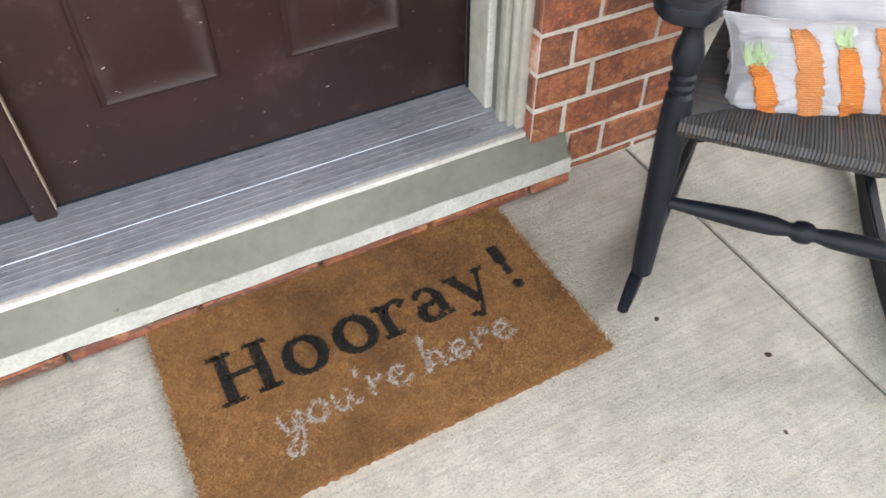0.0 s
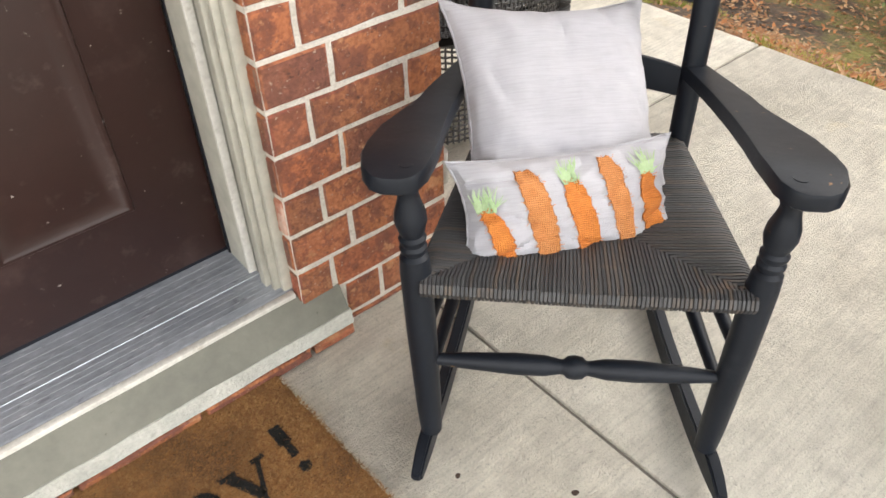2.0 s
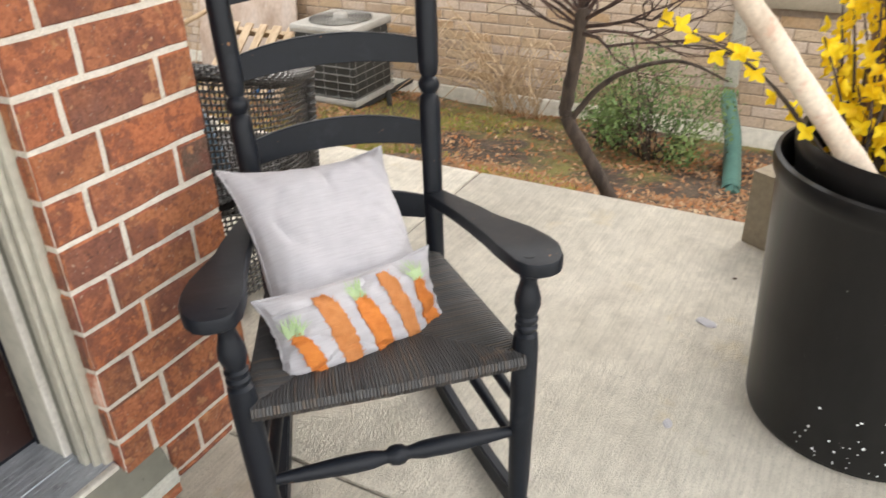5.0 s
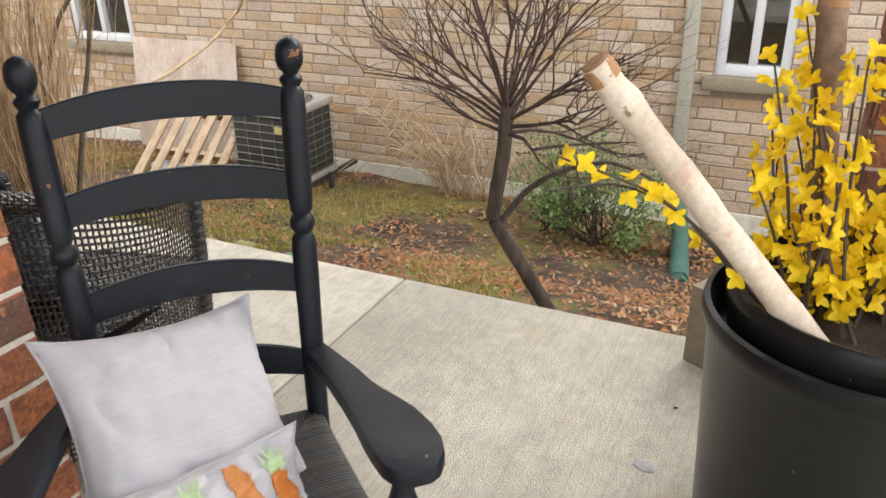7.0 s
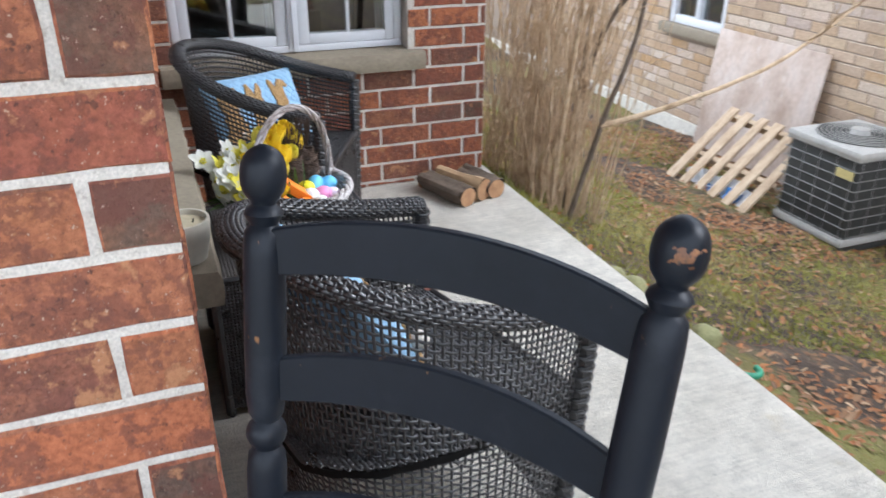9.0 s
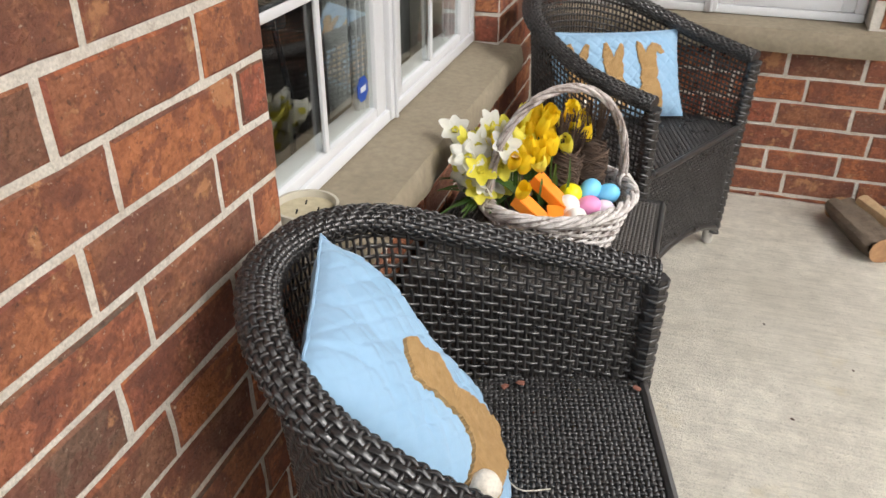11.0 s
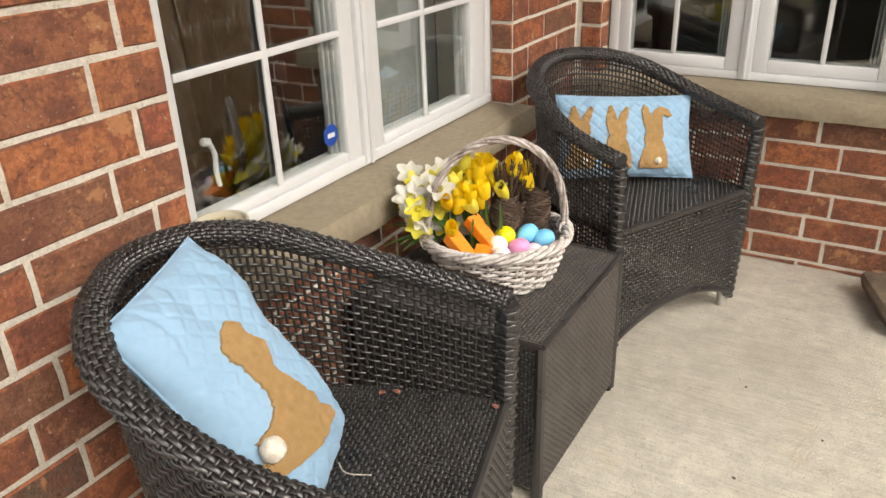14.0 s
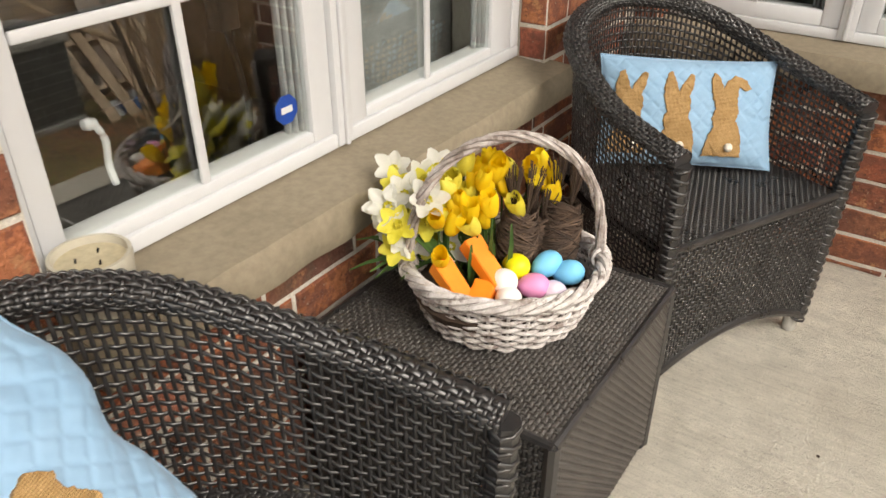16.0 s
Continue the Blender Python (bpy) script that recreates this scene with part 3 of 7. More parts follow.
    for i in range(27):
        y_ = -0.100 + i * (0.80 + 0.100) / 26
        zb = 0.30 * (y_ - 0.27) ** 2
        thick = 0.052 if -0.02 < y_ < 0.62 else 0.034
        if y_ < -0.03:
            thick = 0.050 - (-0.03 - y_) * 0.20 - (-0.03 - y_) ** 2 * 3.4
        hw = 0.012 - 0.045 * max(0.0, -0.05 - y_)
        x_ = sx * (0.247 - 0.055 * y_ / 0.47)
        rows.append([bm.verts.new(v) for v in ((x_ - hw, y_, zb), (x_ + hw, y_, zb), (x_ + hw, y_, zb + thick), (x_ - hw, y_, zb + thick))])
    for r0, r1 in zip(rows, rows[1:]):
        for k in range(4):
            bm.faces.new((r0[k], r0[(k + 1) % 4], r1[(k + 1) % 4], r1[k]))
    bm.faces.new(rows[0])
    bm.faces.new(rows[-1][::-1])
    bmesh.ops.recalc_face_normals(bm, faces=bm.faces)
    bmesh.ops.bevel(bm, geom=[e for e in bm.edges if len(e.link_faces) == 2 and e.calc_face_angle() > 0.6], offset=0.004, segments=2, affect='EDGES')
    part("rocker", bm, BLACK_PAINT, chair)
    for zz in (0.20, 0.30):
        part("side_rung", turned((sx * (0.241 + 0.04 * (zz - 0.075)), -0.003, zz), (0.009 + sx * 0.189, back_y(0.38), zz + 0.01), [(0, 0.009), (0.15, 0.011), (0.5, 0.0135), (0.85, 0.011), (1, 0.009)], 12), BLACK_PAINT, chair)
part("front_stretcher", turned((-0.244, 0.002, 0.252), (0.244, 0.002, 0.247), [(0, 0.0085), (0.03, 0.010), (0.12, 0.0135), (0.30, 0.0185), (0.40, 0.0175), (0.452, 0.0125), (0.462, 0.013), (0.475, 0.0185), (0.5, 0.0205), (0.525, 0.0185), (0.538, 0.013), (0.548, 0.0125), (0.60, 0.0175), (0.70, 0.0185), (0.88, 0.0135), (0.97, 0.010), (1, 0.0085)], 18), BLACK_PAINT, chair)
part("rear_stretcher", turned((-0.18, back_y(0.38), 0.22), (0.197, back_y(0.38), 0.22), [(0, 0.009), (0.5, 0.013), (1, 0.009)], 12), BLACK_PAINT, chair)
for zc in (0.518, 0.686, 0.860, 1.008):
    bm = bmesh.new()
    rows = []
    for i in range(21):
        u = -1 + i / 10
        x_ = 0.010 + 0.008 * (zc - 0.5) + u * (0.186 + 0.035 * (zc - 0.38))
        top = zc + 0.022 + 0.026 * (1 - u * u) ** 0.8 if abs(u) < 1 else zc + 0.024
        bot = zc - 0.027 + 0.013 * (1 - u * u)
        y_ = back_y(zc) + 0.030 * (1 - u * u) + 0.0
        dy = 0.0055
        rk = RAKE * 0.9
        rows.append([bm.verts.new(v) for v in ((x_, y_ - dy + rk * (bot - zc), bot), (x_, y_ + dy + rk * (bot - zc), bot), (x_, y_ + dy + rk * (top - zc), top), (x_, y_ - dy + rk * (top - zc), top))])
    for r0, r1 in zip(rows, rows[1:]):
        for k in range(4):
            bm.faces.new((r0[k], r0[(k + 1) % 4], r1[(k + 1) % 4], r1[k]))
    bm.faces.new(rows[0])
    bm.faces.new(rows[-1][::-1])
    bmesh.ops.recalc_face_normals(bm, faces=bm.faces)
    bmesh.ops.bevel(bm, geom=[e for e in bm.edges if len(e.link_faces) == 2 and e.calc_face_angle() > 0.9], offset=0.002, segments=1, affect='EDGES')
    part("back_slat", bm, BLACK_PAINT, chair)


# rush seat: cords wrapped round four rails, meeting on the diagonals
def seat_point(u, v):
    """u -1..1 across, v 0 front .. 1 back."""
    w = 0.247 + (0.186 - 0.247) * v
    return Vector((u * w + 0.009 * v, -0.008 + 0.471 * v, 0.434 - 0.024 * v + 0.004 * abs(u)))


def rush_seat():
    bm = bmesh.new()
    r = 0.0036
    nx, cy = 80, 0.44
    for i in range(nx):
        u = -1 + (2 * i + 1) / nx
        for front in (True, False):
            vmax = cy * (1 - abs(u)) if front else 1 - (1 - cy) * (1 - abs(u))
            pts = []
            ends = (0.0, vmax) if front else (1.0, vmax)
            a, b = seat_point(u, ends[0]), seat_point(u, ends[1])
            dip = Vector((0, 0, -0.006 * (1 - abs(u))))
            s_ = -1 if front else 1
            wrap = [a + Vector((0, 0.012 * -s_, -0.030)), a + Vector((0, s_ * 0.006, -0.026)), a + Vector((0, s_ * 0.012, -0.014)), a + Vector((0, s_ * 0.007, -0.003)), a + Vector((0, -s_ * 0.008, 0.001))]
            pts = wrap + [a.lerp(b, 0.5) + dip * 0.5, b + dip]
            rr = r * (0.9 + 0.2 * random.random())
            sweep(bm, pts, rr, seg=5, up=(1, 0, 0), cap=False)
    ny = 66
    for j in range(ny):
        v = (j + 0.5) / ny
        k = v / cy if v < cy else (1 - v) / (1 - cy)
        for sx in (-1, 1):
            a, b = seat_point(sx * 1.0, v), seat_point(sx * (1 - k), v)
            dip = Vector((0, 0, -0.006 * k))
            wrap = [a + Vector((-sx * 0.012, 0, -0.030)), a + Vector((sx * 0.006, 0, -0.026)), a + Vector((sx * 0.012, 0, -0.014)), a + Vector((sx * 0.007, 0, -0.003)), a + Vector((-sx * 0.008, 0, 0.001))]
            sweep(bm, wrap + [a.lerp(b, 0.5) + dip * 0.5, b + dip], r * (0.9 + 0.2 * random.random()), seg=5, up=(0, 1, 0), cap=False)
    return bm


tagged(part("seat", rush_seat(), RUSH, chair, "black painted woven rush, rubbed brown along the front"), kind="stuff")
bm = bmesh.new()
vs = [bm.verts.new(seat_point(u, v) + Vector((0, 0, dz))) for dz in (-0.020, -0.008) for u, v in ((-1, 0), (1, 0), (1, 1), (-1, 1))]
for q in ((3, 2, 1, 0), (4, 5, 6, 7), (0, 1, 5, 4), (1, 2, 6, 5), (2, 3, 7, 6), (3, 0, 4, 7)):
    bm.faces.new([vs[k] for k in q])
part("seat_stuffing", bm, RUSH, chair)

room("room_1", pose(-0.08, W_Y0, 0, 0, 0, 90), W_Y1 - W_Y0, 2.2, 0.28)
room("room_2", pose(F_X0, 2.70, 0), F_X1 - F_X0, 2.0, 0.36, 0.30)

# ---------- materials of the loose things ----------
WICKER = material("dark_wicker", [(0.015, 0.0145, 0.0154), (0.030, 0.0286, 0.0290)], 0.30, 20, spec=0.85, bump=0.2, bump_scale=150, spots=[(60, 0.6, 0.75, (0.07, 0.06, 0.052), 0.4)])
# Near-black backing colour: paints the shade seen through gaps in the weave.
WEAVE_GAP_SHADE = material("weave_gap_shade", [(0.0035, 0.0033, 0.0033), (0.006, 0.0056, 0.0055)], 0.8, 8, spec=0.1, bump=0.1)
# Paler wicker copy: dust plus light from the open side, in its colour.
LIT_WICKER = material("lit_wicker", [(0.042, 0.038, 0.036), (0.080, 0.072, 0.066)], 0.42, 14, spec=0.7, bump=0.2, bump_scale=150, spots=[(50, 0.58, 0.72, (0.11, 0.097, 0.085), 0.5)])
LINEN = material("white_linen", [(0.40, 0.395, 0.425), (0.435, 0.43, 0.46)], 0.9, 5, bump=0.4, bump_scale=300, weave=260, dist=0.0010, sheen=0.1, grain=0.10, streak=(22, 620, 22), streak_mix=0.2)
BLUE_QUILT = material("pale_blue_cotton", [(0.215, 0.37, 0.535), (0.26, 0.415, 0.58)], 0.85, 6, bump=0.2, bump_scale=200, weave=240, dist=0.0006, sheen=0.15, grain=0.08)
BURLAP = material("tan_burlap", [(0.44, 0.27, 0.105), (0.56, 0.365, 0.165)], 0.95, 60, bump=0.8, bump_scale=250, weave=95, dist=0.0016, grain=0.4)
ORANGE_BURLAP = material("orange_burlap", [(0.66, 0.20, 0.035), (0.80, 0.29, 0.06)], 0.95, 60, bump=0.8, bump_scale=250, weave=95, dist=0.0016, grain=0.4)
ORANGE_PALE = material("faded_orange_burlap", [(0.62, 0.235, 0.07), (0.74, 0.32, 0.115)], 0.95, 60, bump=0.8, bump_scale=250, weave=95, dist=0.0016, grain=0.4)
GREEN_FELT = material("green_felt", [(0.30, 0.42, 0.22), (0.42, 0.54, 0.32)], 0.95, 30, bump=0.4, bump_scale=200)
POMPOM = material("cream_wool", [(0.68, 0.62, 0.53), (0.76, 0.71, 0.63)], 1.0, 30, bump=0.8, bump_scale=120, dist=0.003)
COIR = material("coir", [(0.16, 0.068, 0.018), (0.26, 0.118, 0.032), (0.33, 0.155, 0.048)], 1.0, 5, grain=0.6, bump=1.0, bump_scale=320, dist=0.006, spots=[(3.5, 0.56, 0.72, (0.13, 0.065, 0.03), 0.6)])
COIR_FIBRE = material("coir_fibre", [(0.164, 0.073, 0.020), (0.279, 0.133, 0.041), (0.377, 0.202, 0.072)], 1.0, 5, grain=0.5, bump=0, island=True, rand=[(0.279, 0.129, 0.038), (0.164, 0.073, 0.020), (0.369, 0.198, 0.072), (0.230, 0.103, 0.029), (0.426, 0.249, 0.104), (0.197, 0.086, 0.025)], spots=[(3.6, 0.52, 0.66, (0.090, 0.043, 0.016), 0.75), (9, 0.58, 0.68, (0.123, 0.056, 0.018), 0.6)])
BLACK_INK = material("black_coir_print", [(0.006, 0.006, 0.006), (0.013, 0.012, 0.011)], 1.0, 40, bump=1.0, bump_scale=320, dist=0.006)
WHITE_INK = material("white_coir_print", [(0.52, 0.46, 0.42), (0.68, 0.63, 0.60)], 1.0, 90, bump=1.0, bump_scale=320, dist=0.006, spots=[(150, 0.5, 0.56, (0.26, 0.13, 0.045), 1.0)])
WILLOW = material("whitewashed_willow", [(0.30, 0.26, 0.245), (0.53, 0.50, 0.485), (0.66, 0.64, 0.635)], 0.75, 30, bump=0.4, bump_scale=120, spots=[(32, 0.55, 0.63, (0.14, 0.10, 0.085), 0.75)])
WILLOW_GREY = material("greyed_willow", [(0.15, 0.12, 0.105), (0.36, 0.315, 0.295), (0.52, 0.49, 0.475)], 0.75, 26, bump=0.4, bump_scale=120, spots=[(30, 0.54, 0.62, (0.10, 0.07, 0.055), 0.75)])
TWIG = material("brown_twig", [(0.026, 0.016, 0.011), (0.065, 0.04, 0.027)], 0.9, 40, bump=0.5, bump_scale=150, island=True, rand=[(0.02, 0.012, 0.009), (0.09, 0.055, 0.036), (0.035, 0.021, 0.015), (0.15, 0.10, 0.07), (0.05, 0.03, 0.02)])
YELLOW = material("yellow_petal", [(0.90, 0.62, 0.010), (0.95, 0.76, 0.025)], 0.6, 14, bump=0.1, grain=0.1, glow=0.4)
YELLOW_PALE = material("lemon_petal", [(0.78, 0.70, 0.06), (0.84, 0.78, 0.14)], 0.6, 14, bump=0.1, grain=0.1, glow=0.4)
WHITE_PETAL = material("white_petal", [(0.74, 0.74, 0.68), (0.80, 0.80, 0.77)], 0.6, 14, bump=0.1, grain=0.1, glow=0.4)
LEAF = material("green_blade", [(0.05, 0.12, 0.03), (0.11, 0.20, 0.05)], 0.5, 20, bump=0.1, glow=0.4)
PLANTER = material("black_planter_plastic", [(0.008, 0.008, 0.0085), (0.014, 0.0135, 0.0135)], 0.32, 3, spec=0.22, bump=0.08, bump_scale=60, spots=[(70, 0.70, 0.73, (0.5, 0.5, 0.48), 0.5)], stretch=(1, 1, 0.4))
BIRCH = material("peeled_birch", [(0.44, 0.34, 0.26), (0.60, 0.51, 0.41), (0.68, 0.60, 0.50)], 0.8, 9, bump=0.5, bump_scale=50, spots=[(16, 0.58, 0.66, (0.50, 0.30, 0.22), 0.55), (24, 0.62, 0.66, (0.16, 0.10, 0.07), 0.85)])
BROWN_LOG = material("brown_log_bark", [(0.12, 0.075, 0.05), (0.24, 0.155, 0.105), (0.34, 0.23, 0.16)], 0.9, 10, bump=0.8, bump_scale=50, dist=0.005)
CUT_END = material("cut_wood_end", [(0.30, 0.16, 0.08), (0.45, 0.26, 0.13)], 0.9, 20, bump=0.3)
SOIL = material("dark_soil", [(0.03, 0.02, 0.014), (0.07, 0.045, 0.03)], 1.0, 25, bump=1.0, bump_scale=60, dist=0.01)
BARK = material("grey_bark", [(0.035, 0.026, 0.020), (0.075, 0.056, 0.044), (0.11, 0.085, 0.068)], 0.95, 25, bump=0.8, bump_scale=90, stretch=(1, 1, 0.3), dist=0.004)
TREE_BARK = material("dark_red_bark", [(0.035, 0.022, 0.018), (0.075, 0.046, 0.037), (0.12, 0.075, 0.058)], 0.9, 25, bump=0.6, bump_scale=90, dist=0.003)
DRY_STEM = material("dry_stems", [(0.30, 0.20, 0.115), (0.52, 0.38, 0.235), (0.66, 0.51, 0.35)], 0.95, 12, bump=0.4)
LOG_BARK = material("log_bark", [(0.10, 0.075, 0.055), (0.19, 0.145, 0.105)], 0.95, 14, bump=1.0, bump_scale=60, dist=0.008)
LOG_CUT = material("log_split_face", [(0.42, 0.28, 0.15), (0.54, 0.38, 0.22)], 0.9, 20, bump=0.4)
PALLET_WOOD = material("pallet_wood", [(0.34, 0.24, 0.15), (0.48, 0.36, 0.24), (0.54, 0.42, 0.29)], 0.9, 6, bump=0.3, bump_scale=60, stretch=(4, 1, 1))
PLYWOOD = material("weathered_plywood", [(0.40, 0.30, 0.23), (0.50, 0.40, 0.33), (0.58, 0.50, 0.44)], 0.9, 4, bump=0.2, stretch=(1, 1, 0.5), spots=[(7, 0.6, 0.7, (0.62, 0.58, 0.53), 0.6)])
AC_GREY = material("grey_steel", [(0.36, 0.35, 0.32), (0.46, 0.44, 0.40)], 0.6, 5, bump=0.1)
AC_DARK = material("dark_coil", [(0.03, 0.03, 0.028), (0.05, 0.05, 0.045)], 0.7, 20, bump=0.5, bump_scale=200)
WIRE = material("wire_guard", [(0.22, 0.22, 0.21), (0.32, 0.32, 0.30)], 0.5, 20, metal=0.5, bump=0.0)
GREEN_PIPE = material("green_plastic", [(0.05, 0.13, 0.11), (0.085, 0.19, 0.16)], 0.5, 10, bump=0.1)
GREEN_HOSE = material("bright_green_hose", [(0.03, 0.24, 0.13), (0.06, 0.33, 0.19)], 0.45, 10, bump=0.1)
EGGS = [material("%s_egg" % n, [c, tuple(min(1, v * 1.08) for v in c)], 0.5, 10, bump=0.03, grain=0.04) for n, c in (("yellow", (0.80, 0.72, 0.01)), ("blue", (0.16, 0.50, 0.78)), ("pink", (0.74, 0.28, 0.52)), ("white", (0.78, 0.77, 0.75)), ("lilac", (0.72, 0.62, 0.74)))]
ORANGE = material("orange_paper", [(0.80, 0.22, 0.01), (0.86, 0.28, 0.02)], 0.6, 10, bump=0.05, grain=0.05)
BLUE_STICKER = material("blue_vinyl", [(0.01, 0.05, 0.30), (0.015, 0.07, 0.36)], 0.4, 5, bump=0)
BLUE_BAG = material("blue_plastic_film", [(0.02, 0.10, 0.36), (0.05, 0.20, 0.50)], 0.35, 12, bump=0.2)
CERAMIC = material("beige_ceramic", [(0.44, 0.41, 0.33), (0.52, 0.49, 0.41)], 0.5, 8, bump=0.1, grain=0.1)
WAX = material("yellow_wax", [(0.46, 0.40, 0.26), (0.52, 0.46, 0.32)], 0.6, 8, bump=0.1)
LEAF_LITTER = material("fallen_leaves", [(0.16, 0.075, 0.035), (0.26, 0.13, 0.06), (0.22, 0.15, 0.085)], 0.9, 1.2, bump=0.2, island=True, rand=[(0.24, 0.10, 0.04), (0.42, 0.17, 0.06), (0.13, 0.075, 0.045), (0.44, 0.27, 0.14), (0.30, 0.13, 0.055), (0.50, 0.37, 0.23)])
GRASS = material("thin_grass", [(0.20, 0.22, 0.04), (0.34, 0.33, 0.07), (0.44, 0.37, 0.13)], 0.9, 1.0, bump=0)
SHRUB_LEAF = material("shrub_leaf", [(0.05, 0.10, 0.025), (0.10, 0.17, 0.04), (0.16, 0.22, 0.06)], 0.5, 2.0, bump=0)


# ---------- doormat ----------
MAT_C = (-0.872, -0.245)
mat = empty("doormat", pose(MAT_C[0], MAT_C[1], 0, 0, 0, 0.8), label="brown coir doormat with printed greeting, lying before the door", category="doormat")


def mat_body():
    bm = bmesh.new()
    nx, ny = 150, 90
    W, H = 0.766, 0.457
    top = []
    for j in range(ny + 1):
        row = []
        for i in range(nx + 1):
            x, y = -W / 2 + W * i / nx, -H / 2 + H * j / ny
            e = i in (0, nx) or j in (0, ny)
            z = 0.0155 + random.uniform(-0.0012, 0.0012)
            if e:
                z = 0.011
                x += random.uniform(-0.0025, 0.0025)
                y += random.uniform(-0.0025, 0.0025)
            row.append(bm.verts.new((x, y, z)))
        top.append(row)
    for j in range(ny):
        for i in range(nx):
            bm.faces.new((top[j][i], top[j][i + 1], top[j + 1][i + 1], top[j + 1][i]))
    border = top[0] + [r[-1] for r in top[1:]] + top[-1][-2::-1] + [r[0] for r in top[-2:0:-1]]
    low = [bm.verts.new((v.co.x, v.co.y, 0.0)) for v in border]
    n = len(border)
    for k in range(n):
        bm.faces.new((border[(k + 1) % n], border[k], low[k], low[(k + 1) % n]))
    return bm


part("coir_pile", mat_body(), COIR, mat)
INKED = {}


def fibres(n, seed):
    """Loose coir fibres that break up the pile, the edges and the print."""
    rnd = random.Random(seed)
    sets = {"": ([], []), "black": ([], []), "white": ([], [])}
    for i in range(n):
        x, y = rnd.uniform(-0.386, 0.386), rnd.uniform(-0.232, 0.232)
        a = rnd.uniform(0, math.tau)
        L = rnd.uniform(0.004, 0.012)
        h = rnd.uniform(0.001, 0.0055)
        w = rnd.uniform(0.0006, 0.0012)
        dx, dy = math.cos(a), math.sin(a)
        ink = INKED.get((round(x * 500), round(y * 500)), "")
        if ink == "white" and rnd.random() < 0.40 or ink == "black" and rnd.random() < 0.05:
            ink = ""
        if ink == "black":
            L *= 0.6
        vs, fs = sets[ink]
        o = len(vs)
        z = 0.0155 if not ink else 0.0172
        vs += [(x - dy * w, y + dx * w, z), (x + dy * w, y - dx * w, z), (x + dx * L, y + dy * L, z + h)]
        fs.append((o, o + 1, o + 2))
    for ink, mt in (("", COIR_FIBRE), ("black", BLACK_INK), ("white", WHITE_INK)):
        me = bpy.data.meshes.new("coir_fibre")
        me.from_pydata(sets[ink][0], [], sets[ink][1])
        me.materials.append(mt)
        ob = new("coir_fibre", me)
        ob.parent = mat
        ob["kind"] = "stuff"


def strokes(lines, width, thin, mt, name="letter"):
    """Serif letters from strokes: each stroke (x0, y0, x1, y1, width)."""
    bm = bmesh.new()
    if mt is BLACK_INK:
        lines = [(-0.280 + (a + 0.30) * 1.125, -0.020 + b * 1.17, -0.280 + (c + 0.30) * 1.125, -0.020 + d * 1.17, w * 1.32) for a, b, c, d, w in lines]
    for x0, y0, x1, y1, w in lines:
        d = Vector((x1 - x0, y1 - y0, 0))
        L = d.length
        for i in range(int(L / 0.001) + 1):
            for j in range(-5, 6):
                q = Vector((x0, y0, 0)) + d * (i * 0.001 / max(L, 0.001)) + Vector((-d.y, d.x, 0)).normalized() * (w * j / 10)
                INKED[(round(q.x * 500), round(q.y * 500))] = "black" if mt is BLACK_INK else "white"
        m = Matrix.Translation(((x0 + x1) / 2, (y0 + y1) / 2, 0.0166)) @ Matrix.Rotation(math.atan2(d.y, d.x), 4, 'Z')
        k = 1.0 if mt is BLACK_INK else 0.45
        add_box(bm, -L / 2, L / 2, -w * k / 2, w * k / 2, -0.0015, 0.0010 if mt is BLACK_INK else 0.0002, m=m)
    ob = part(name, bm, mt, mat, smooth=False)
    return ob


def arc(cx, cy, rx, ry, a0, a1, w0, w1, n=22):
    """Stroke pieces of an oval whose width swells from w0 (top) to w1 (sides)."""
    out = []
    for i in range(n):
        t0, t1 = radians(a0 + (a1 - a0) * i / n), radians(a0 + (a1 - a0) * (i + 1.15) / n)
        tm = (t0 + t1) / 2
        out.append((cx + rx * math.cos(t0), cy + ry * math.sin(t0), cx + rx * math.cos(t1), cy + ry * math.sin(t1), w0 + (w1 - w0) * abs(math.cos(tm))))
    return out


TK, TN = 0.0165, 0.0065
LW = 0.0
B = 0.000
word = []
x = -0.300
H = []
for sx in (0, 0.060):
    H += [(x + sx, B, x + sx, B + 0.098, TK), (x + sx - 0.020, B + 0.003, x + sx + 0.020, B + 0.003, TN), (x + sx - 0.020, B + 0.095, x + sx + 0.020, B + 0.095, TN)]
H += [(x, B + 0.051, x + 0.060, B + 0.051, TN + 0.001)]
strokes(H, 0, 0, BLACK_INK)
for cx in (-0.170, -0.080):
    strokes(arc(cx, B + 0.035, 0.029, 0.034, 0, 360, TN, TK), 0, 0, BLACK_INK)
x = -0.022
strokes([(x, B, x, B + 0.068, TK - 0.002), (x - 0.016, B + 0.003, x + 0.020, B + 0.003, TN), (x - 0.016, B + 0.066, x, B + 0.066, TN)] + arc(x + 0.026, B + 0.044, 0.022, 0.024, 60, 165, TN, TN + 0.003, 10) + [(x + 0.034, B + 0.062, x + 0.040, B + 0.056, 0.015)], 0, 0, BLACK_INK)
x = 0.062
strokes([(x + 0.018, B + 0.010, x + 0.018, B + 0.050, TK - 0.002), (x + 0.018, B + 0.004, x + 0.032, B + 0.004, TN)] + arc(x - 0.002, B + 0.046, 0.020, 0.021, 0, 160, TN, TN + 0.004, 12) + arc(x - 0.004, B + 0.018, 0.019, 0.017, 60, 320, TN, TK - 0.002, 16) + [(x + 0.004, B + 0.037, x + 0.018, B + 0.038, TN)], 0, 0, BLACK_INK)
x = 0.140
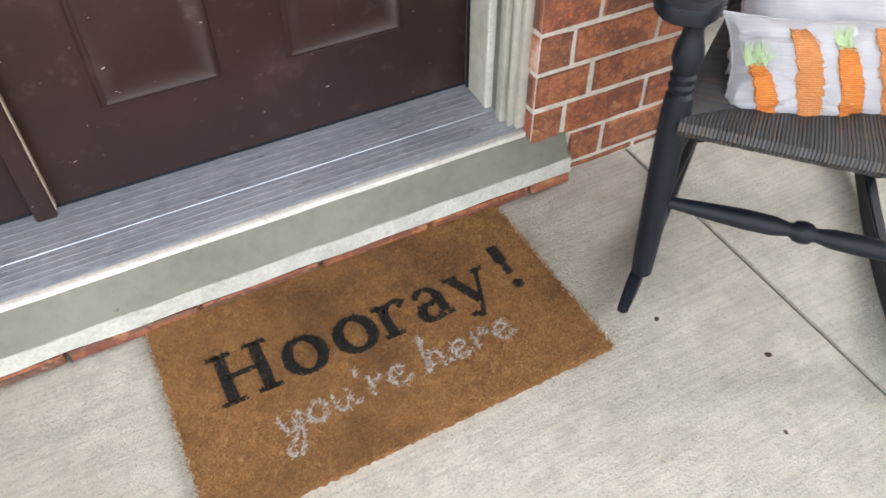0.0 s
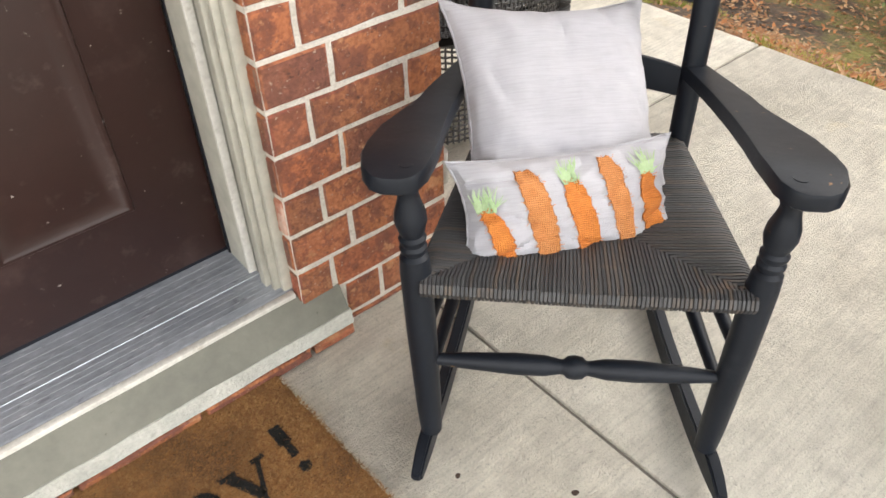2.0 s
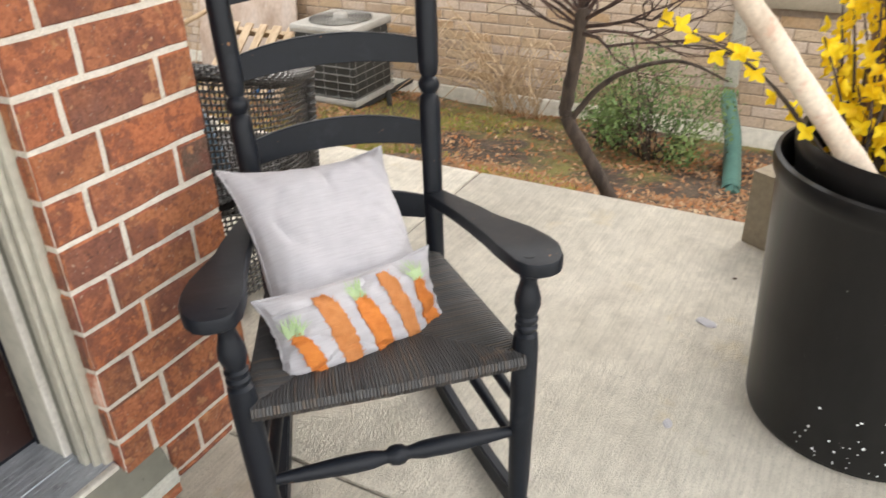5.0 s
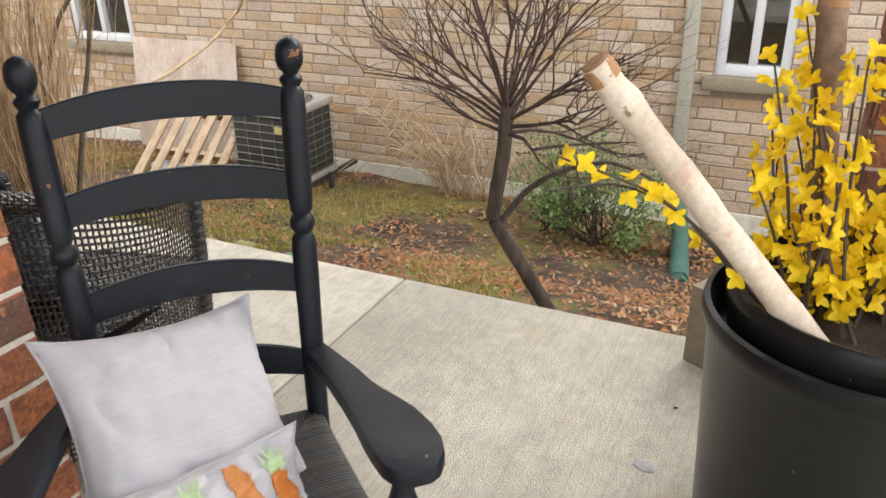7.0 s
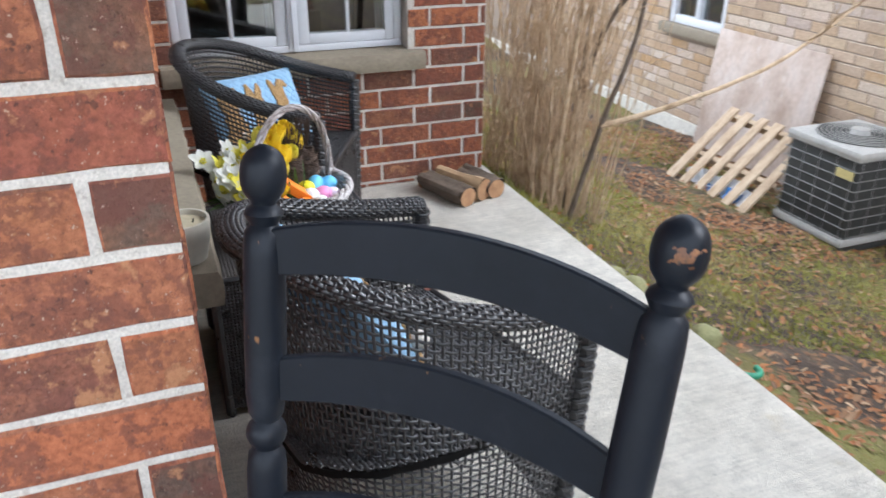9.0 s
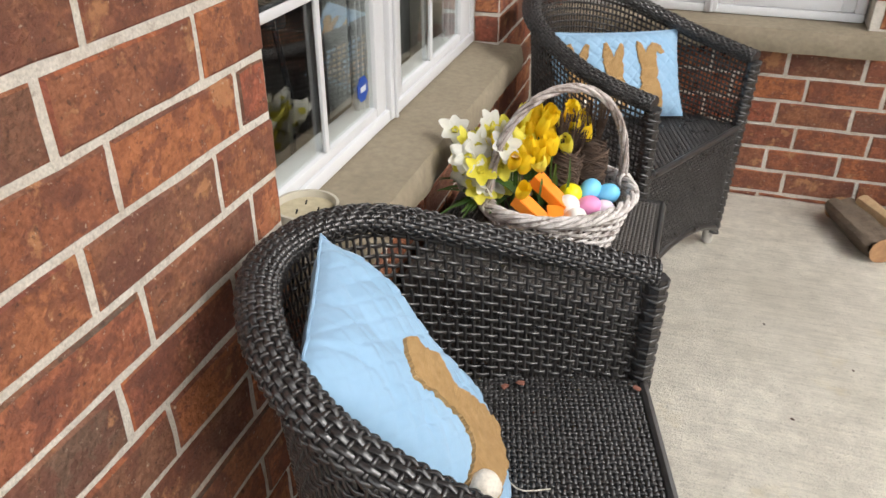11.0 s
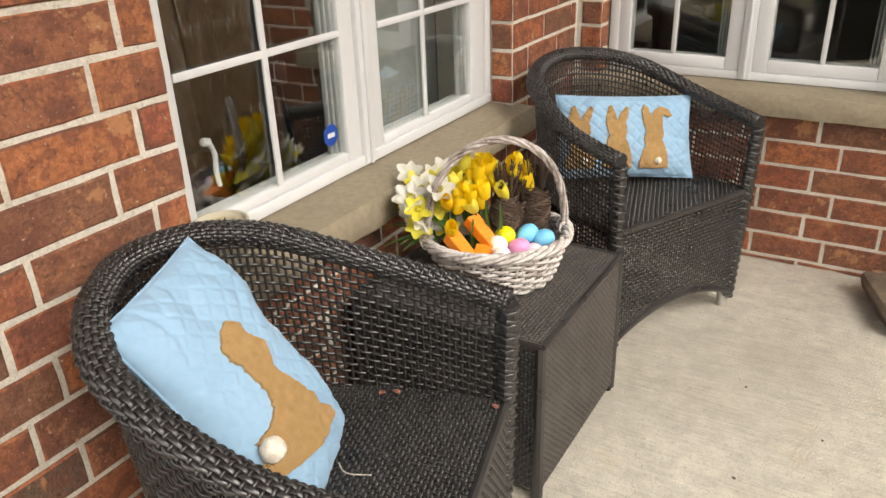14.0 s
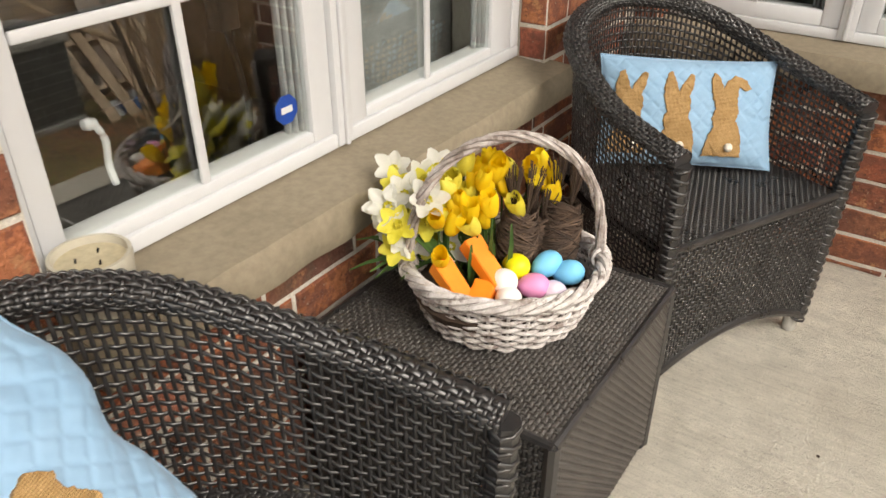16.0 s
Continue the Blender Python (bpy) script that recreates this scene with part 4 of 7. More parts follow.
strokes([(x - 0.024, B + 0.066, x + 0.004, B + 0.004, TK - 0.002), (x + 0.030, B + 0.066, x - 0.004, B - 0.022, TN), (x - 0.038, B + 0.066, x - 0.010, B + 0.066, TN), (x + 0.018, B + 0.066, x + 0.042, B + 0.066, TN), (x - 0.004, B - 0.022, x - 0.016, B - 0.026, 0.010), (x - 0.018, B - 0.024, x - 0.020, B - 0.016, 0.012)], 0, 0, BLACK_INK)
x = 0.222
strokes([(x, B + 0.030, x, B + 0.070, 0.011), (x, B + 0.060, x, B + 0.100, 0.018), (x - 0.004, B + 0.004, x + 0.004, B + 0.004, 0.018), (x, B - 0.003, x, B + 0.011, 0.015)], 0, 0, BLACK_INK)


def script(pts, w=0.0085):
    """One brushed letter along a smooth line, as a flat ribbon."""
    p = spline([(a, b, 0) for a, b in pts], 6)
    return [(p[i].x, p[i].y, p[i + 1].x + (p[i + 1].x - p[i].x) * 0.25, p[i + 1].y + (p[i + 1].y - p[i].y) * 0.25, w) for i in range(len(p) - 1)]


SB = -0.124


def sc(x, pts, w=0.0080):
    strokes(script([(-0.225 + (x + a + 0.19) * 1.08, SB + b * 1.02) for a, b in pts], w), 0, 0, WHITE_INK)


sc(-0.190, [(0, 0.042), (0.004, 0.010), (0.020, 0.006), (0.032, 0.040), (0.030, 0.0), (0.016, -0.042), (-0.004, -0.034), (0.016, -0.006), (0.044, 0.014)])
sc(-0.142, [(0.024, 0.040), (0.004, 0.034), (0.0, 0.010), (0.016, 0.002), (0.030, 0.018), (0.024, 0.040)])
sc(-0.098, [(0, 0.042), (0.002, 0.010), (0.016, 0.004), (0.030, 0.040), (0.030, 0.008), (0.042, 0.006)])
sc(-0.048, [(0.006, 0.072), (0.0, 0.054)])
sc(-0.032, [(0, 0.004), (0.002, 0.042), (0.004, 0.024), (0.022, 0.042)])
sc(0.002, [(0, 0.018), (0.026, 0.028), (0.018, 0.042), (0.0, 0.026), (0.010, 0.002), (0.034, 0.012)])
sc(0.072, [(-0.006, 0.0), (0.010, 0.080), (0.002, 0.060), (0.0, 0.004), (0.012, 0.038), (0.026, 0.034), (0.026, 0.004), (0.040, 0.008)])
sc(0.122, [(0, 0.018), (0.026, 0.028), (0.018, 0.042), (0.0, 0.026), (0.010, 0.002), (0.034, 0.012)])
sc(0.166, [(0, 0.004), (0.002, 0.042), (0.004, 0.024), (0.022, 0.042), (0.030, 0.030)])
sc(0.206, [(0, 0.018), (0.026, 0.028), (0.018, 0.042), (0.0, 0.026), (0.010, 0.002), (0.034, 0.012)])


fibres(60000, 3)


# ---------- cushions ----------
def cushion_surface(w, h, thick, ears, seed, wrinkle, quilt, slump=0.0):
    def P(u, v, side):
        """u, v -1..1; side +1 the face."""
        pinch = 1 - ears * (1 - abs(u) ** 2.2) * abs(v) ** 3
        pinch2 = 1 - ears * (1 - abs(v) ** 2.2) * abs(u) ** 3
        x, y = u * w / 2 * pinch2, v * h / 2 * pinch
        bulge = max(0, (1 - abs(u) ** 3.0)) ** 0.55 * max(0, (1 - abs(v) ** 3.0)) ** 0.55
        z = thick / 2 * bulge
        z += wrinkle * bulge ** 0.3 * noise.noise((u * 2.2 + seed, v * 2.2, side)) * (0.3 + max(abs(u), abs(v)))
        z += wrinkle * 0.35 * noise.noise((u * 7 + seed, v * 7, side * 3)) * max(abs(u), abs(v)) ** 2
        z -= wrinkle * 0.9 * bulge ** 0.5 * (1 - min(1, abs(noise.noise((u * 1.7 + seed * 3, v * 1.7 - seed, side * 2))) * 7)) * (0.2 + max(abs(u), abs(v)) ** 2)
        z += wrinkle * 0.45 * bulge ** 0.5 * noise.noise((u * 5.0 * w / 0.3 + seed, v * 5.0 * h / 0.3, side * 5)) * max(abs(u), abs(v))
        if quilt:
            a, b = (x + y) / quilt, (x - y) / quilt
            g = min(abs(a - round(a)), abs(b - round(b)))
            z -= 0.0036 * (0.8 + 0.6 * noise.noise((x * 14, y * 14, seed))) * math.exp(-(g / 0.10) ** 2) * bulge ** 0.4
        if slump:
            # one long edge pushed up into two soft lobes, the lower corner rounded off
            e = max(0.0, v) ** 2
            y += slump * e * (math.exp(-((u + 0.60) / 0.24) ** 2) - 0.45 * math.exp(-((u + 0.22) / 0.13) ** 2) + 0.25 * math.exp(-((u - 0.25) / 0.3) ** 2) - 2.0 * max(0.0, u - 0.62) ** 1.5)
            x -= slump * 0.9 * max(0.0, u) ** 4 * e
            z += slump * 0.5 * math.exp(-((u + 0.62) / 0.3) ** 2) * max(0.0, v) * bulge
        return Vector((x, y, z * side))
    return P


def cushion(name, m, w, h, thick, mt, lab, ears=0.06, seed=0, wrinkle=0.006, quilt=0.0, n=40, slump=0.0):
    """A stuffed cushion whose face looks along +z of m."""
    P = cushion_surface(w, h, thick, ears, seed, wrinkle, quilt, slump)
    c = empty(name, m, label=lab, category="cushion")
    if quilt:
        n = 110
    bm = bmesh.new()
    for side in (1, -1):
        g = [[bm.verts.new(P(-1 + 2 * i / n, -1 + 2 * j / n, side)) for i in range(n + 1)] for j in range(n + 1)]
        for j in range(n):
            for i in range(n):
                q = (g[j][i], g[j][i + 1], g[j + 1][i + 1], g[j + 1][i])
                bm.faces.new(q if side > 0 else q[::-1])
    bmesh.ops.remove_doubles(bm, verts=bm.verts, dist=1e-4)
    part("cover", bm, mt, c)
    rim = [P(-1 + 2 * i / 24, -1, 1) for i in range(24)] + [P(1, -1 + 2 * i / 24, 1) for i in range(24)] + [P(1 - 2 * i / 24, 1, 1) for i in range(24)] + [P(-1, 1 - 2 * i / 24, 1) for i in range(24)]
    part("seam", tube(rim, 0.0022, seg=6, closed=True), mt, c)
    return c, P


def patch(name, outline, P, w, h, mt, parent, lift=0.003, fray=0.0, seed=1, lab=""):
    """A cloth piece sewn on a cushion's face; outline in metres on it."""
    rnd = random.Random(seed)
    bm = bmesh.new()
    pts = []
    n = len(outline)
    for i in range(n):
        a, b = Vector(outline[i]), Vector(outline[(i + 1) % n])
        k = max(1, int((b - a).length / 0.004))
        for j in range(k):
            q = a.lerp(b, j / k)
            pts.append((q.x + rnd.uniform(-fray, fray), q.y + rnd.uniform(-fray, fray)))
    step = 0.006
    vs = [bm.verts.new((a, b, 0)) for a, b in pts]
    es = [bm.edges.new((vs[i], vs[(i + 1) % len(vs)])) for i in range(len(vs))]
    bmesh.ops.triangle_fill(bm, edges=es, use_beauty=True)
    for _ in range(2):
        long_e = [e for e in bm.edges if e.calc_length() > step * 1.6]
        if long_e:
            bmesh.ops.subdivide_edges(bm, edges=long_e, cuts=1)
            bmesh.ops.triangulate(bm, faces=bm.faces)
    for v in bm.verts:
        u_, v_ = max(-0.99, min(0.99, v.co.x / (w / 2))), max(-0.99, min(0.99, v.co.y / (h / 2)))
        p = P(u_, v_, 1)
        v.co = (v.co.x, v.co.y, p.z + lift)
    r = bmesh.ops.extrude_face_region(bm, geom=bm.faces[:])
    bmesh.ops.translate(bm, verts=[g for g in r["geom"] if isinstance(g, bmesh.types.BMVert)], vec=(0, 0, -lift - 0.002))
    bmesh.ops.recalc_face_normals(bm, faces=bm.faces)
    return part(name, bm, mt, parent, lab)


def plane_pose(origin, u, d):
    """Pose of a cushion: top-left corner, its side direction and its downward direction; x along u, y up the cushion, z its face."""
    u = Vector(u).normalized()
    d = Vector(d)
    d = (d - u * d.dot(u)).normalized()
    n = u.cross(-d)
    return lambda w, h, t: Matrix.Translation(Vector(origin) + u * w / 2 + d * h / 2 - n * t * 0.1) @ Matrix((u, -d, n)).transposed().to_4x4()


cushion("white_cushion", plane_pose((-0.088, -0.104, 0.715), (0.343, -0.154, -0.047), (-0.364, -0.591, -0.72))(0.385, 0.37, 0.13), 0.385, 0.37, 0.13, LINEN,
        "plain white linen square cushion leaning on the rocking chair back", ears=0.15, seed=2, wrinkle=0.012)
LB_W, LB_H = 0.392, 0.185
def tuft(x, y, seed):
    """Brushed green carrot leaves: thin overlapping blades on the cloth."""
    rnd = random.Random(seed)
    vs, fs = [], []
    for k in range(46):
        a = rnd.gauss(0, 0.55)
        L = rnd.uniform(0.016, 0.040) * (1 - 0.25 * abs(a))
        bx, by = x + rnd.uniform(-0.012, 0.012), y + rnd.uniform(-0.003, 0.008)
        w = rnd.uniform(0.0014, 0.0026)
        o = len(vs)
        for t in (0, 0.5, 1):
            qx, qy = bx + math.sin(a) * L * t + 0.003 * t * t * rnd.uniform(-1, 1), by + math.cos(a) * L * t
            z = LP(max(-0.99, min(0.99, qx / (LB_W / 2))), max(-0.99, min(0.99, qy / (LB_H / 2))), 1).z + 0.0022 + 0.001 * rnd.random()
            ww = w * (1 - 0.75 * t)
            vs += [(qx - ww, qy, z), (qx + ww, qy, z)]
        fs += [(o, o + 1, o + 3, o + 2), (o + 2, o + 3, o + 5, o + 4)]
    me = bpy.data.meshes.new("carrot_top")
    me.from_pydata(vs, [], fs)
    me.materials.append(GREEN_FELT)
    ob = new("carrot_top", me)
    ob.parent = lumbar
    ob["kind"] = "stuff"


def fringe(outline, mt, seed, parent, n=70):
    """Frayed threads standing off a cloth edge."""
    rnd = random.Random(seed)
    bm = bmesh.new()
    m = len(outline)
    for k in range(n):
        i = rnd.randrange(m)
        a, b = Vector(outline[i]), Vector(outline[(i + 1) % m])
        q = a.lerp(b, rnd.random())
        d = (b - a).normalized() if (b - a).length > 1e-6 else Vector((1, 0))
        out = Vector((d.y, -d.x)) * rnd.uniform(-0.006, 0.006) + d * rnd.uniform(-0.004, 0.004)
        z = LP(max(-0.98, min(0.98, q.x / (LB_W / 2))), max(-0.98, min(0.98, q.y / (LB_H / 2))), 1).z + 0.003
        sweep(bm, [Vector((q.x, q.y, z)), Vector((q.x + out.x * 0.6, q.y + out.y * 0.6, z + 0.002)), Vector((q.x + out.x * 1.2, q.y + out.y * 1.2, z + 0.001))], 0.0005, seg=4)
    ob = part("fray", bm, mt, parent)
    ob["kind"] = "stuff"


lumbar, LP = cushion("carrot_cushion", plane_pose((-0.247, -0.299, 0.556), (0.359, -0.166, -0.022), (-0.030, -0.085, -0.149))(LB_W, LB_H, 0.115), LB_W, LB_H, 0.115, LINEN,
                     "white oblong cushion with five orange burlap carrots", ears=0.13, seed=9, wrinkle=0.020)
for i, (cx, hi, lo, wd, tilt, top, mt) in enumerate(((-0.130, 0.012, -0.085, 0.030, 0.020, True, ORANGE_BURLAP), (-0.066, 0.066, -0.080, 0.040, 0.020, False, ORANGE_PALE), (0.004, 0.040, -0.082, 0.040, 0.018, True, ORANGE_BURLAP),
                                                     (0.068, 0.072, -0.070, 0.034, 0.016, False, ORANGE_PALE), (0.130, 0.038, -0.072, 0.036, 0.010, True, ORANGE_BURLAP))):
    hw = wd / 2
    left, right = [], []
    for q in range(9):
        t = q / 8
        mid = cx - tilt + 1.6 * tilt * t + 0.004 * math.sin(math.pi * t)
        half = hw * (0.62 + 0.38 * math.sin(math.pi * (0.12 + 0.76 * t))) * (0.72 if q == 0 else 0.62 if q == 8 else 1)
        yy = hi + (lo - hi) * t
        left.append((mid - half, yy))
        right.append((mid + half, yy + 0.003 * math.sin(7 * t)))
    out = right + left[::-1]
    fringe(out, mt, i + 50, patch("carrot", out, LP, LB_W, LB_H, mt, lumbar, fray=0.0022, seed=i))
    if top:
        tp = hi
        tuft(cx - tilt, tp, i + 20)
    else:
        patch("carrot_top", [(cx - 0.014, lo - 0.001), (cx + 0.010, lo + 0.001), (cx + 0.016, lo - 0.008), (cx - 0.002, lo - 0.006), (cx - 0.016, lo - 0.009)], LP, LB_W, LB_H, GREEN_FELT, lumbar, seed=i + 30)

BUNNY = [(-0.050, -0.100), (-0.046, -0.070), (-0.030, -0.040), (-0.036, -0.018), (-0.028, 0.004), (-0.036, 0.030), (-0.034, 0.060), (-0.024, 0.096), (-0.014, 0.098), (-0.006, 0.066), (0.002, 0.050), (0.012, 0.070), (0.030, 0.094), (0.040, 0.090), (0.036, 0.066), (0.026, 0.040), (0.030, 0.012), (0.024, -0.010), (0.034, -0.030), (0.044, -0.070), (0.046, -0.100)]
BUNNY_EAR = [(-0.050, -0.100), (-0.046, -0.060), (-0.030, -0.030), (-0.036, -0.010), (-0.026, 0.012), (-0.036, 0.040), (-0.040, 0.080), (-0.032, 0.098), (-0.022, 0.092), (-0.010, 0.060), (0.000, 0.078), (0.020, 0.094), (0.046, 0.086), (0.064, 0.064), (0.050, 0.058), (0.028, 0.066), (0.026, 0.034), (0.030, 0.006), (0.024, -0.014), (0.036, -0.036), (0.044, -0.074), (0.046, -0.100)]


def pompom(p, r, parent):
    bm = bmesh.new()
    bmesh.ops.create_icosphere(bm, subdivisions=4, radius=r)
    for v in bm.verts:
        v.co *= 1 + 0.06 * noise.noise(v.co * 90) + 0.05 * noise.noise(v.co * 260)
    bm.transform(Matrix.Translation(p))
    return part("pompom_tail", bm, POMPOM, parent, "cream wool pompom")


NW, NH = 0.455, 0.275
near_m = plane_pose((0.134, 0.544, 0.818), (0.489, 0.254, -0.836), (0.344, -0.938, -0.084))
npil, NP = cushion("bunny_cushion", near_m(NW, NH, 0.11), NW, NH, 0.11, BLUE_QUILT, "pale blue quilted cushion with a tan rabbit, stood on end", ears=0.02, seed=4, wrinkle=0.007, quilt=0.040, slump=0.024)
rot_b = [(-0.107, 0.010), (-0.088, 0.027), (-0.075, 0.021), (-0.052, 0.031), (-0.034, 0.040), (-0.010, 0.029), (0.002, 0.016), (0.042, 0.027), (0.092, 0.046), (0.117, 0.043), (0.138, 0.064), (0.157, 0.068),
         (0.160, 0.017), (0.150, -0.030), (0.136, -0.073), (0.115, -0.110), (0.099, -0.112), (0.068, -0.093), (0.053, -0.093), (0.052, -0.064), (0.040, -0.038), (0.015, -0.025), (-0.014, -0.025), (-0.043, -0.026), (-0.061, -0.035), (-0.083, -0.029), (-0.100, -0.012)]
patch("rabbit", [(a, b * 1.10 - 0.004) for a, b in rot_b], NP, NW, NH, BURLAP, npil, lift=0.006, fray=0.0016, seed=5, lab="tan burlap rabbit shape")
q_ = NP(0.076 / (NW / 2), -0.104 / (NH / 2), 1)
pompom((0.076, -0.104, q_.z + 0.014), 0.021, npil)
FW, FH = 0.455, 0.275
far_m = plane_pose((0.151, 2.072, 0.706), (0.369, 0.25, -0.022), (0.242, -0.375, -0.894))
fpil, FP = cushion("bunny_cushion", far_m(FW, FH, 0.11), FW, FH, 0.11, BLUE_QUILT, "pale blue quilted cushion with three tan rabbits on a wicker chair", ears=0.05, seed=6, wrinkle=0.006, quilt=0.042)
for cx, shape in ((-0.156, BUNNY), (-0.038, BUNNY), (0.084, BUNNY_EAR)):
    patch("rabbit", [(cx + a * 1.02, b * 1.04 - 0.006) for a, b in shape], FP, FW, FH, BURLAP, fpil, lift=0.005, fray=0.0016, seed=7, lab="tan burlap rabbit shape")
    pompom((cx + 0.010, -0.088, FP((cx + 0.01) / (FW / 2), -0.088 / (FH / 2), 1).z + 0.007), 0.011, fpil)


# ---------- wicker ----------
def strand(vs, fs, pts, normals, w, t):
    """A flat woven strand: pts with their outward normals; width w, thickness t."""
    n = len(pts)
    o = len(vs)
    for i in range(n):
        d = (pts[min(i + 1, n - 1)] - pts[max(i - 1, 0)])
        if d.length < 1e-9:
            d = Vector((1, 0, 0))
        s = normals[i].cross(d).normalized() * (w / 2)
        nn = normals[i] * (t / 2)
        p = pts[i]
        vs += [p + s - nn * 0.2, p + s * 0.55 + nn, p - s * 0.55 + nn, p - s - nn * 0.2, p - nn]
    for i in range(n - 1):
        a = o + i * 5
        for k in range(5):
            fs.append((a + k, a + (k + 1) % 5, a + 5 + (k + 1) % 5, a + 5 + k))


def woven(name, parent, S, N, nu, nv, w_u, w_v, amp, mt=None, keep=None, sub=2, double=False, label=""):
    """Over-and-under weave on the surface S(u, v) with outward normal N(u, v), nu strands along v and nv along u."""
    vs, fs = [], []
    for j in range(nv):
        v = (j + 0.5) / nv
        run_p, run_n = [], []
        for i in range(nu * sub + 1):
            u = i / (nu * sub)
            ph = math.cos(math.pi * (u * nu - 0.5 + j))
            p, n = S(u, v), N(u, v)
            ok = keep is None or keep(u, v)
            if ok:
                run_p.append(p + n * amp * ph)
                run_n.append(n)
            if (not ok or i == nu * sub) and len(run_p) > 1:
                strand(vs, fs, run_p, run_n, w_u, 0.0035)
                run_p, run_n = [], []
            elif not ok:
                run_p, run_n = [], []
    for i in range(nu):
        u = (i + 0.5) / nu
        run_p, run_n = [], []
        for j in range(nv * sub + 1):
            v = j / (nv * sub)
            ph = -math.cos(math.pi * (v * nv - 0.5 + i))
            p, n = S(u, v), N(u, v)
            ok = keep is None or keep(u, v)
            if ok:
                run_p.append(p + n * amp * ph * 0.6)
                run_n.append(n)
            if (not ok or j == nv * sub) and len(run_p) > 1:
                if double:
                    t_ = (S(min(1, u + 0.002), v) - S(max(0, u - 0.002), v)).normalized() * w_v * 0.62
                    strand(vs, fs, [q - t_ for q in run_p], run_n, w_v, 0.0035)
                    strand(vs, fs, [q + t_ for q in run_p], run_n, w_v, 0.0035)
                else:
                    strand(vs, fs, run_p, run_n, w_v, 0.0035)
                run_p, run_n = [], []
            elif not ok:
                run_p, run_n = [], []
    me = bpy.data.meshes.new(name)
    me.from_pydata([tuple(v) for v in vs], [], fs)
    me.materials.append(mt or WICKER)
    me.shade_smooth()
    ob = new(name, me)
    ob.parent = parent
    ob["kind"] = "stuff"
    if label:
        ob["label"] = label
    return ob


RIM_PTS = [(0.293, 0.300, 0.640), (0.300, 0.20, 0.656), (0.299, 0.09, 0.679), (0.276, -0.035, 0.718), (0.233, -0.147, 0.760), (0.158, -0.220, 0.788), (0.077, -0.258, 0.801), (0.0, -0.272, 0.805)]
RIM = spline(RIM_PTS + [(-a, b, c) for a, b, c in RIM_PTS[-2::-1]], 6)


def rim_at(u):
    f = u * (len(RIM) - 1)
    i = min(int(f), len(RIM) - 2)
    return RIM[i].lerp(RIM[i + 1], f - i)


def shell_S(u, v, z0=0.085, out=0.0):
    """The tub's wall; v 0 at the bottom edge, 1 under the rim."""
    r = rim_at(u)
    k = 0.90 + 0.10 * v ** 1.2
    base = Vector((r.x * k, 0.30 - (0.30 - r.y) * k - 0.012 * (1 - v), z0))
    return Vector((base.x, base.y, z0 + (r.z - z0) * v))


def shell_N(u, v):
    e = 0.004
    t = shell_S(min(1, u + e), v) - shell_S(max(0, u - e), v)
    w = shell_S(u, min(1, v + e)) - shell_S(u, max(0, v - e))
    n = t.cross(w).normalized()
    c = Vector((0, 0.02, 0.4)) - shell_S(u, v)
    return -n if n.dot(c) > 0 else n


SEAT_Z = 0.415


def braid(name, parent, path, normals, width, depth, turns, label=""):
    """A plaited edge: a fat core with strands woven round it."""
    bm = bmesh.new()
    sweep(bm, path, [width * 0.44] * len(path), seg=10, flat=depth / width, up=(0, 0, 1))
    bmesh.ops.recalc_face_normals(bm, faces=bm.faces)
    core = part(name, bm, WICKER, parent, label)
    n = len(path)

    def ring(u, v):
        f = u * (n - 1)
        i = min(int(f), n - 2)
        p = path[i].lerp(path[i + 1], f - i)
        d = (path[min(i + 2, n - 1)] - path[max(i - 1, 0)]).normalized()
        side = d.cross(Vector((0, 0, 1))).normalized()
        upv = side.cross(d).normalized()
        a = -0.92 * math.pi + 1.84 * math.pi * v + 3.0 * u
        return p, side * math.sin(a), upv * math.cos(a)

    def S(u, v):
        p, sd, uv = ring(u, v)
        return p + sd * width * 0.455 + uv * depth * 0.455

    def N(u, v):
        p, sd, uv = ring(u, v)
        return (sd * depth + uv * width).normalized()
    woven("rim_wrap", core, S, N, turns, 15, 0.0084, 0.0058, 0.0026, sub=3)
    return core


